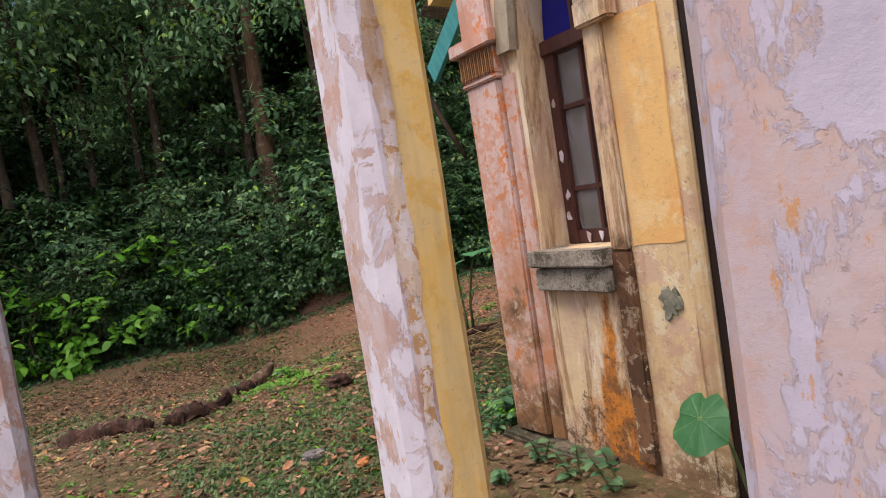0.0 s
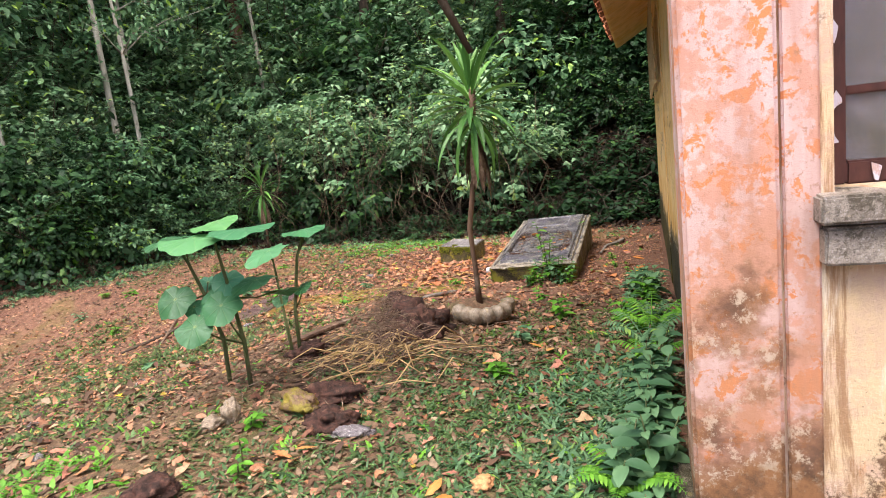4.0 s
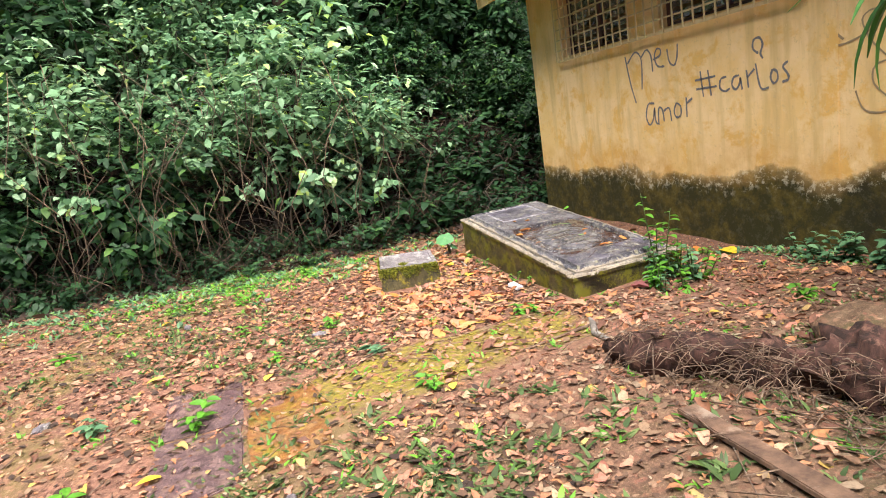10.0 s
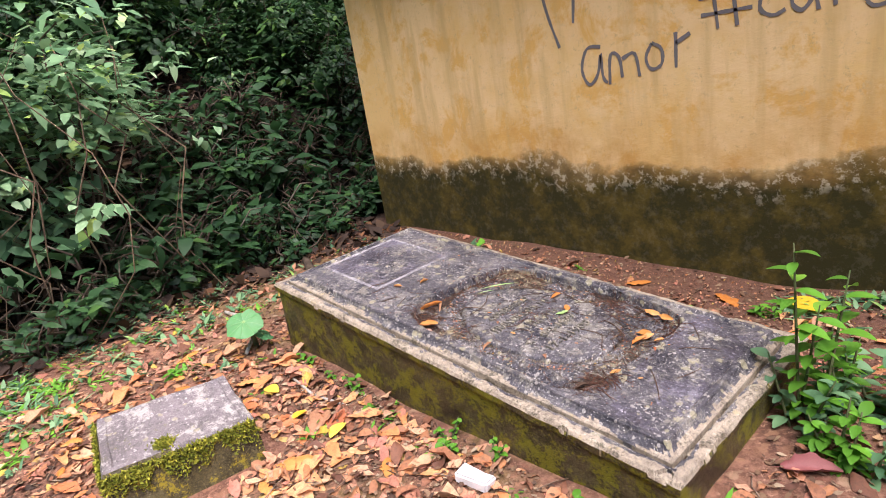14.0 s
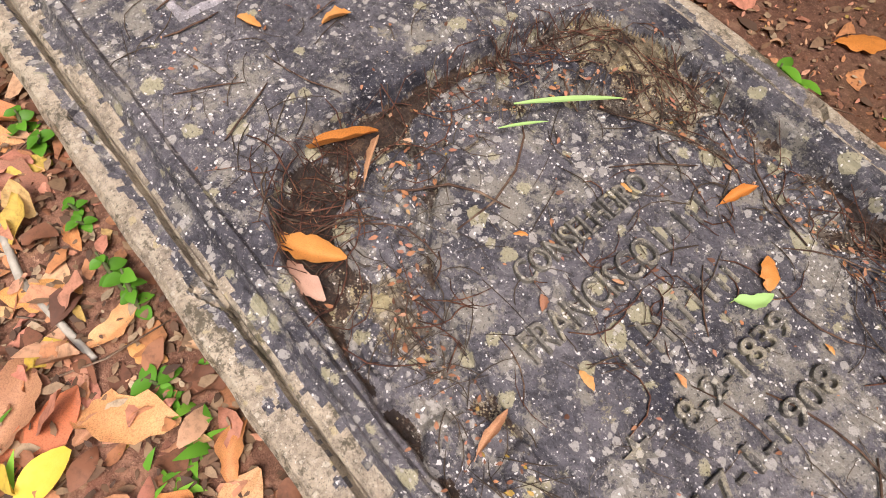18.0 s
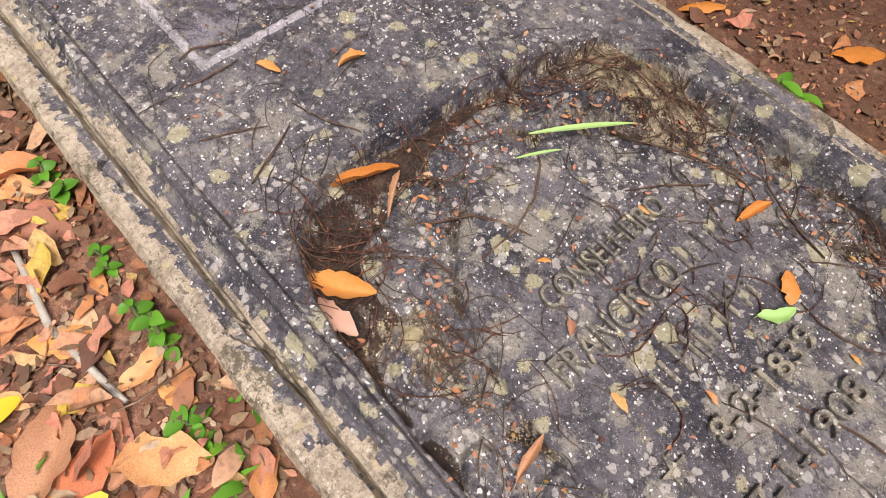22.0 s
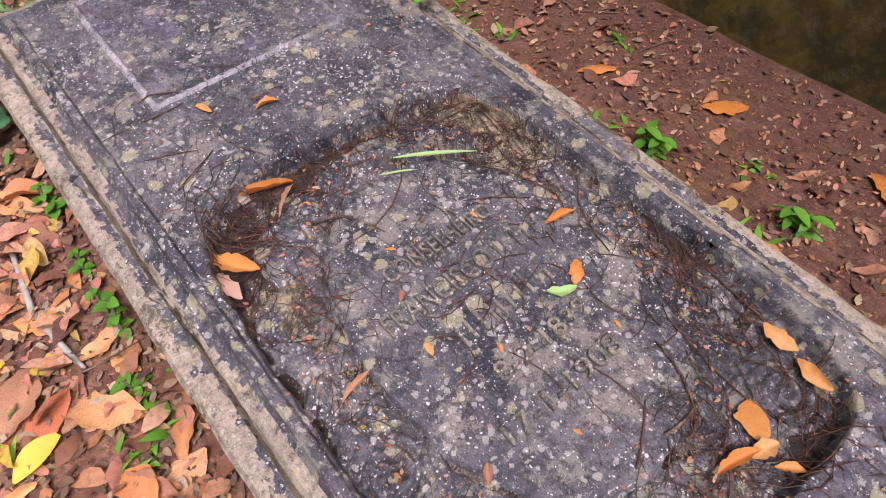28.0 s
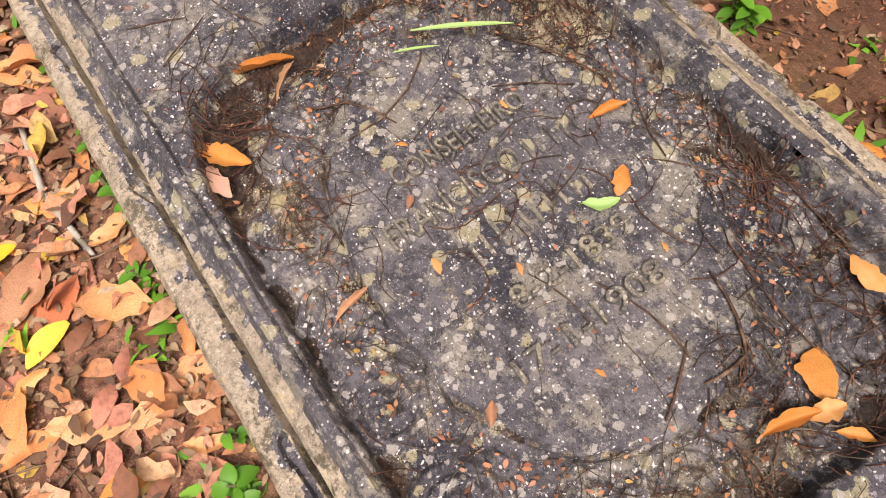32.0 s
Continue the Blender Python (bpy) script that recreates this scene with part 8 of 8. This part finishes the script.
def lid_twigs():
    r = random.Random(17)
    fine, rust, long_ = [], [], []
    # needles and rootlets, thickest in the corners and along the edge of the shield
    for _ in range(520):
        k = r.random()
        if k < 0.5:
            a = r.uniform(0, 6.283)
            u, v = 0.868 + 0.4 * math.cos(a) * r.uniform(0.85, 1.16), 0.475 + 0.29 * math.sin(a) * r.uniform(0.85, 1.1)
        else:
            u, v = r.uniform(0.3, 1.75), r.uniform(0.13, 0.82)
        if 0.13 < v < 0.82:
            fine.append(laid_twig(r, u, v, r.gauss(0.5, 0.9), r.uniform(0.02, 0.09), r.uniform(0.0004, 0.0009)))
    outline = recess_outline()
    mid_u, mid_v = 0.868, 0.475
    for k in range(300):
        i = r.randrange(len(outline))
        (ua, va), (ub, vb) = outline[i], outline[(i + 1) % len(outline)]
        if va < 0.14 and r.random() < 0.5:
            continue
        f, deep = r.random(), min(0.14, abs(r.gauss(0, 0.045)) + 0.006)
        u, v = ua + (ub - ua) * f, va + (vb - va) * f
        far = math.hypot(mid_u - u, mid_v - v)
        u, v = u + (mid_u - u) / far * deep, v + (mid_v - v) / far * deep
        rust.append(laid_twig(r, u, v, math.atan2(vb - va, ub - ua) + r.gauss(0, 1.0), r.uniform(0.02, 0.11), r.uniform(0.0005, 0.0014), 0.2))
    for u0, v0, su, sv, a0, n in ((1.27, 0.21, 0.05, 0.035, 2.2, 70), (0.425, 0.25, 0.03, 0.05, 1.2, 130), (0.4, 0.66, 0.03, 0.06, 1.5, 30), (0.72, 0.79, 0.03, 0.01, 0.3, 30), (0.52, 0.58, 0.03, 0.02, 0.6, 30), (1.1, 0.72, 0.1, 0.02, 2.9, 25), (0.6, 0.72, 0.08, 0.04, 0.3, 45), (1.06, 0.25, 0.04, 0.03, 2.4, 20), (0.93, 0.5, 0.06, 0.12, 0.9, 60)):
        for _ in range(n):
            u, v = r.gauss(u0, su), r.gauss(v0, sv)
            if 0.13 < v < 0.82:
                (rust if r.random() < 0.7 else fine).append(laid_twig(r, u, v, a0 + r.gauss(0, 0.9), r.uniform(0.025, 0.1), r.uniform(0.0005, 0.0014), 0.2))
    for _ in range(22):
        rust.append(laid_twig(r, r.gauss(0.4, 0.02), r.gauss(0.26, 0.03), r.gauss(0.3, 0.5), r.uniform(0.08, 0.16), r.uniform(0.001, 0.002)))
    for u, v, a, length, thick in ((1.17, 0.36, 2.4, 0.16, 0.0021), (1.435, 0.22, 1.1, 0.1, 0.0016), (1.18, 0.45, 1.1, 0.22, 0.0017), (1.03, 0.63, 2.2, 0.12, 0.0014), (1.05, 0.69, 2.7, 0.17, 0.0013), (0.89, 0.745, 0.5, 0.16, 0.0017), (0.77, 0.72, 2.5, 0.14, 0.0012),
                                   (0.735, 0.635, 2.9, 0.12, 0.0013), (0.65, 0.508, 2.95, 0.14, 0.0015), (0.565, 0.49, 1.0, 0.1, 0.0018), (0.541, 0.555, 1.57, 0.075, 0.0026), (0.585, 0.6, 0.4, 0.12, 0.0024), (0.55, 0.668, 0.05, 0.14, 0.0014), (0.64, 0.812, 0.05, 0.15, 0.0016),
                                   (1.28, 0.2, 2.2, 0.06, 0.0015), (1.225, 0.215, 1.8, 0.09, 0.0013), (1.16, 0.27, 2.7, 0.11, 0.0015), (0.94, 0.27, 0.4, 0.08, 0.001), (0.85, 0.53, 0.8, 0.09, 0.0013), (0.73, 0.44, 2.95, 0.11, 0.0011), (1.2, 0.63, 0.5, 0.07, 0.0016),
                                   (1.43, 0.33, 2.7, 0.15, 0.0012), (1.5, 0.2, 2.0, 0.09, 0.0014), (1.66, 0.26, 1.9, 0.09, 0.0017), (1.62, 0.24, 1.6, 0.08, 0.0015), (1.53, 0.43, 1.5, 0.08, 0.001), (0.26, 0.33, 0.9, 0.16, 0.0018), (0.24, 0.6, 2.6, 0.12, 0.0015), (0.2, 0.45, 1.9, 0.1, 0.0013), (0.3, 0.7, 0.9, 0.13, 0.0013)):
        long_.append(laid_twig(r, u, v, a, length * 1.1, thick * 1.05, 0.09))
    for _ in range(9):
        rust.append(laid_twig(r, r.gauss(0.715, 0.01), r.gauss(0.787, 0.012), 0.6 + r.gauss(0, 0.1), r.uniform(0.08, 0.12), 0.0011))
    tagged(put("twig_litter", tubes(fine, 4), M_BARK), "fine dark twigs caught on the tomb lid", "twigs", kind="stuff")
    tagged(put("twig_litter", tubes(long_, 5), M_STICK), "long bent brown twigs fallen on the tomb lid", "twigs", kind="stuff")
    tagged(put("twig_litter", tubes(rust, 3), M_NEEDLE), "rusty brown needles rotting in the corners of the lid", "twigs", kind="stuff")
    rr = np.random.RandomState(19)
    n = 1000
    a, pick = rr.uniform(0, 6.283, n), rr.rand(n) < 0.6
    u = np.where(pick, 0.868 + 0.42 * np.cos(a) * rr.uniform(0.86, 1.12, n), rr.uniform(0.15, 2.05, n))
    v = np.where(pick, 0.475 + 0.3 * np.sin(a) * rr.uniform(0.86, 1.1, n), rr.uniform(0.12, 0.84, n))
    k = (u > 0.12) & (u < 2.1) & (v > 0.12) & (v < 0.83)
    u, v = u[k], v[k]
    pos = np.array([tuple(on_tomb(p, q, lid_h(p, q) + 0.003)) for p, q in zip(u, v)])
    n = len(pos)
    size = rr.uniform(0.003, 0.011, n) * rr.choice([0.7, 1.0, 1.3], n)
    vv, f = leaf_mesh(pos, rr.normal(size=(n, 3)) * np.array([1, 1, 0.2]), np.tile((0, 0, 1.0), (n, 1)) + rr.normal(size=(n, 3)) * 0.3, size, size * 0.5, 0.2, 0.1)
    tagged(put("leaf_litter", np_mesh("leaf_litter", vv, f), M_LITTER), "crumbs of dry leaf on the tomb lid", "leaf litter", kind="stuff")


lid_twigs()


def fallen(variants, seed, narrow=False):
    """Dry leaves of unit length: torn outlines, a bent midrib, crumpled blades."""
    out = []
    r = random.Random(seed)
    for i in range(variants):
        rows, cols = 12, 6
        wide = r.uniform(0.2, 0.3) if narrow else r.uniform(0.34, 0.52)
        curl, cup, twist = r.uniform(-0.25, 0.4), r.uniform(0.5, 1.4) if narrow else r.uniform(-0.25, 0.7), r.uniform(-0.7, 0.7)
        sway, off = r.uniform(-0.12, 0.12), Vector((r.uniform(0, 50), r.uniform(0, 50), 0))
        verts = []
        for a in range(rows + 1):
            f = a / rows
            w = wide * 0.5 * (math.sin(math.pi * min(1, 0.03 + 0.95 * f)) ** 0.75)
            for b in range(cols + 1):
                g = 2 * b / cols - 1
                edge = 1 + 0.42 * noise.noise(off + Vector((6 * f, 2.5 * g, 0))) * abs(g) + 0.26 * noise.noise(off + Vector((19 * f, 9 * g, 2))) * abs(g)
                x = g * w * edge
                z = cup * abs(x) * (0.6 + 0.8 * abs(g)) - curl * (f - 0.45) ** 2 + 0.045 * noise.noise(off + Vector((5 * f, 12 * x, 5))) + 0.03 * abs(g) * noise.noise(off + Vector((14 * f, 20 * x, 9)))
                t = twist * (f - 0.5)
                verts.append((x * math.cos(t) - z * math.sin(t) + sway * math.sin(math.pi * f), f - 0.5, x * math.sin(t) + z * math.cos(t)))
        faces = [(a * (cols + 1) + b, a * (cols + 1) + b + 1, (a + 1) * (cols + 1) + b + 1, (a + 1) * (cols + 1) + b) for a in range(rows) for b in range(cols)]
        n = len(verts)
        x, y, z = verts[cols // 2]
        verts += [(x - 0.007, y, z), (x + 0.007, y, z), (x + 0.02, y - 0.12, z - 0.02), (x + 0.03, y - 0.12, z - 0.02)]
        faces.append((n, n + 1, n + 3, n + 2))
        me = bpy.data.meshes.new("fallen_leaf")
        lo = sorted(p[2] for p in verts)[len(verts) // 12]
        me.from_pydata([(x, y, max(z - lo, -0.01)) for x, y, z in verts], [], faces)
        me.polygons.foreach_set("use_smooth", np.ones(len(me.polygons), bool))
        me.materials.append((M_ORANGE, M_DRY, M_AMBER, M_ORANGE)[i % 4])
        out.append(me)
    return out


M_AMBER = leaf_mat("amber_dry_leaf", [(0.0, (0.56, 0.2, 0.04)), (0.5, (0.62, 0.29, 0.08)), (1.0, (0.66, 0.37, 0.15))], 0.55, 0.15, True, 0.5)
M_DRY = leaf_mat("tan_dry_leaf", [(0.0, (0.28, 0.12, 0.08)), (0.5, (0.45, 0.24, 0.13)), (1.0, (0.55, 0.36, 0.2))], 0.65, 0.12, True, 0.5)
M_REDLEAF = leaf_mat("purple_red_dry_leaf", [(0.0, (0.22, 0.07, 0.07)), (1.0, (0.3, 0.1, 0.09))], 0.6, 0.1, True, 0.4)
M_PINKLEAF = leaf_mat("pale_pinkish_dry_leaf", [(0.0, (0.46, 0.27, 0.2)), (1.0, (0.55, 0.35, 0.25))], 0.6, 0.12, True, 0.4)
LEAVES = fallen(12, 6)
CURLED = fallen(8, 9, True)


def drop_leaf(me, p, size, turn, label, group, tilt=(0, 0), mat=None):
    ob = new("fallen_leaf", me if mat is None else me.copy())
    if mat:
        ob.data.materials.clear()
        ob.data.materials.append(mat)
    ob.matrix_basis = Matrix.Translation(p) @ pose(0, 0, 0, tilt[0], tilt[1], turn) @ Matrix.Diagonal((size, size, size, 1))
    return tagged(ob, label, "leaf", group)


rf = random.Random(8)
for i in range(290):
    while True:
        x, y = rf.uniform(5.2, 8.6), rf.uniform(4.47, 5.6) if i < 262 else rf.uniform(2.75, 3.4)
        if bool(clear(np.float64(x), np.float64(y))) and not (x < 5.8 and y > 4.68):
            break
    drop_leaf(LEAVES[i % 12], (x, y, gz(x, y) + 0.006), rf.choice([0.07, 0.09, 0.11, 0.14, 0.17]) * rf.uniform(0.8, 1.15), rf.uniform(0, 360), "curled dry orange-brown leaf on the ground", "fallen leaves by the tomb", (rf.uniform(-12, 12), rf.uniform(-12, 12)))
# leaves lying on the lid, each from its stalk (u, v) to its tip


def lid_leaf(me, a, b, label, tilt=(6, -5), lift=0.004, wide=1.0, mat=None):
    u, v = (a[0] + b[0]) / 2, (a[1] + b[1]) / 2
    p, q = on_tomb(*a), on_tomb(*b)
    d = q - p
    ob = drop_leaf(me, on_tomb(u, v, lid_h(u, v) + lift), d.length, math.degrees(math.atan2(-d.x, d.y)), label, "leaves on the lid", tilt, mat)
    ob.matrix_basis = ob.matrix_basis @ Matrix.Diagonal((wide, 1, 1, 1))
    return ob


M_FRESH = leaf_mat("pale_fresh_leaf", [(0.0, (0.3, 0.5, 0.16)), (1.0, (0.36, 0.55, 0.2))], 0.5, 0.2, True, 0.1)
DRY = "dry orange leaf lying on the tomb lid"
lid_leaf(LEAVES[1], (1.268, 0.152), (1.176, 0.202), "broad tan dry leaf caught in the sunk panel", (8, 10), 0.012, 0.75, M_AMBER)
lid_leaf(LEAVES[3], (1.238, 0.14), (1.15, 0.146), "pale curled dry leaf in the sunk panel", (4, -14), 0.006, 0.75, M_PINKLEAF)
lid_leaf(CURLED[2], (1.37, 0.237), (1.315, 0.355), "long curled strip of tan bark on the lid", (4, 0), 0.01, 0.42)
lid_leaf(CURLED[5], (1.262, 0.29), (1.31, 0.352), "curled strip of brown bark on the lid", (8, 0), 0.008, 0.45)
lid_leaf(LEAVES[6], (0.806, 0.604), (0.838, 0.642), DRY, (10, 10), 0.006, 1.1, M_AMBER)
lid_leaf(LEAVES[9], (0.93, 0.657), (0.916, 0.718), DRY, (4, 12), 0.006, 0.8, M_AMBER)
lid_leaf(CURLED[1], (0.893, 0.176), (0.909, 0.238), DRY, (3, 8), 0.008, 1.0)
lid_leaf(LEAVES[10], (0.552, 0.788), (0.486, 0.79), DRY, (-10, 14), 0.02, 1.2)
lid_leaf(LEAVES[7], (0.48, 0.772), (0.417, 0.76), "curled amber leaf standing against the border of the lid", (0, 35), 0.016, 1.0, M_AMBER)
lid_leaf(LEAVES[2], (0.49, 0.668), (0.437, 0.616), "broad amber dry leaf on the tomb lid", (8, 0), 0.012, 1.5, M_AMBER)
lid_leaf(LEAVES[5], (0.444, 0.583), (0.424, 0.63), DRY, (6, 10), 0.012, 1.2, M_AMBER)
lid_leaf(CURLED[4], (0.455, 0.524), (0.438, 0.6), DRY, (3, 0), 0.014, 1.0, M_AMBER)
lid_leaf(LEAVES[9], (0.408, 0.6), (0.374, 0.628), DRY, (0, 0), 0.01, 1.1, M_AMBER)
lid_leaf(LEAVES[6], (0.426, 0.33), (0.406, 0.37), "pale tan leaf scrap in the foot of the panel", (0, 0), 0.012, 1.3, M_AMBER)
lid_leaf(LEAVES[11], (0.465, 0.175), (0.437, 0.228), "dark purplish rotting leaf in the panel", (0, 0), 0.012, 0.7, M_MOULD)
lid_leaf(CURLED[6], (1.592, 0.3), (1.55, 0.318), DRY, (0, 0), 0.004, 1.1)
lid_leaf(CURLED[3], (1.506, 0.394), (1.499, 0.442), DRY, (0, 0), 0.004, 1.1, M_AMBER)
for u, v, size in ((1.245, 0.35, 0.016), (0.657, 0.263, 0.024), (0.792, 0.42, 0.02), (1.06, 0.41, 0.014), (0.97, 0.35, 0.018), (0.86, 0.33, 0.028), (0.7, 0.6, 0.016), (0.35, 0.5, 0.018), (0.3, 0.33, 0.016), (1.02, 0.57, 0.02), (0.93, 0.46, 0.016), (0.62, 0.42, 0.015)):
    lid_leaf(LEAVES[int(u * 100) % 12], (u, v), (u + size, v + size * math.sin(40 * u)), "small scrap of orange leaf on the lid", (0, 0), 0.004, 1.0)
v, f = blade_leaf(1.0, 0.6, 0.25, 0.0, 8, 0.2)
BROAD = bpy.data.meshes.new("fallen_leaf")
BROAD.from_pydata([(x, y - 0.5, z + 0.12) for x, y, z in v], [], f)
BROAD.polygons.foreach_set("use_smooth", np.ones(len(BROAD.polygons), bool))
BROAD.materials.append(M_YELLOWLEAF)
for p, size, turn, label in (((7.14, 4.715, 0.0), 0.105, 25, "bright yellow fallen leaf beside the tomb"), ((6.07, 2.8, 0.0), 0.2, 80, "large pale yellow fallen leaf behind the tomb"), ((7.4, 4.75, 0), 0.08, 10, "small yellow leaf fallen on the earth"), ((5.9, 6.6, 0), 0.1, 60, "small yellow leaf fallen on the earth"),
                             ((7.7, 4.72, 0), 0.1, 100, "small yellow leaf fallen on the earth"), ((6.3, 7.3, 0), 0.12, 20, "small yellow leaf fallen on the earth"), ((7.9, 7.4, 0), 0.09, 40, "small yellow leaf fallen on the earth"), ((6.9, 6.0, 0), 0.08, 140, "small yellow leaf fallen on the earth"), ((5.0, 7.2, 0), 0.11, 10, "small yellow leaf fallen on the earth"), ((2.6, 6.4, 0), 0.1, 0, "small yellow leaf fallen on the earth"), ((4.9, 5.7, 0), 0.08, 70, "small yellow leaf fallen on the earth")):
    x, y = p[0], p[1]
    drop_leaf(BROAD, (x, y, gz(x, y) + 0.012), size, turn, label, "yellow leaves", (5, 6))
drop_leaf(LEAVES[5], (5.66, 3.99, gz(5.66, 3.99) + 0.012), 0.16, 110, "large dull purple-red fallen leaf by the tomb", "fallen leaves by the tomb", (4, 6), M_REDLEAF)
lid_leaf(LEAVES[4], (0.826, 0.556), (0.799, 0.601), "pale fresh green leaf lying on the tomb lid", (4, 4), 0.006, 1.1, M_FRESH)
lid_leaf(LEAVES[4], (1.56, 0.858), (1.6, 0.925), "fresh green leaf on the rim of the tomb", (14, 4), 0.02, 1.4, M_LEAF_LIME)
for a, b, w in (((1.224, 0.53), (1.135, 0.672), 0.0115), ((1.205, 0.482), (1.171, 0.55), 0.006)):
    p, q = on_tomb(*a, 0.018), on_tomb(*b, 0.018)
    v, f = blade_leaf((q - p).length, w, 0.08, n=6)
    me = bpy.data.meshes.new("grass_blade")
    me.from_pydata(v, [], f)
    me.materials.append(M_FRESH)
    ob = new("grass_blade", me)
    ob.matrix_basis = Matrix.Translation(p) @ (q - p).to_track_quat("Y", "Z").to_matrix().to_4x4()
    tagged(ob, "bright green grass blade lying on the lid", "grass blade", "grass blades")
for i, (x, y) in enumerate(((1.55, 4.3), (1.62, 4.22), (1.5, 4.2), (1.3, 3.45), (1.22, 3.5), (1.38, 3.52), (2.8, 3.6), (3.0, 3.4), (2.4, 3.7), (2.9, 3.3), (3.3, 3.6), (3.5, 3.4))):
    drop_leaf(LEAVES[(2 * i) % 12], (x, y, gz(x, y) + 0.02), 0.1, 50 * i, "curled orange leaf in the grass", "orange leaves by the house", (15, 10))


M_VINE = bark("dry_vine", (0.09, 0.06, 0.04), (0.2, 0.14, 0.09), (0.3, 0.24, 0.17), 4)


def vines():
    """Bare tangled stems hanging at the face of the bank."""
    t = thing("vine_tangle", "tangle of bare brown vines hanging on the bank", "vines", kind="stuff")
    r = random.Random(31)
    lst = []
    for _ in range(75):
        y = r.choice([r.gauss(7.2, 0.5), r.gauss(8.6, 0.8), r.gauss(5.6, 0.6)])
        x = r.uniform(9.5, 10.1)
        top = gz(x, y) + r.uniform(1.0, 2.6)
        pts = [Vector((x + r.gauss(0, 0.1) - 0.25 * math.sin(3 * s), y + r.gauss(0, 0.13) + 0.5 * (s - 0.5) * r.uniform(-1, 1), gz(x, y) + (top - gz(x, y)) * (1 - s))) for s in (0, 0.2, 0.4, 0.6, 0.8, 1.0)]
        rad = r.uniform(0.002, 0.006)
        lst.append((pts, [rad * 0.8, rad, rad, rad, rad, rad]))
    part("vine", tubes(lst, 4), M_VINE, t)


vines()
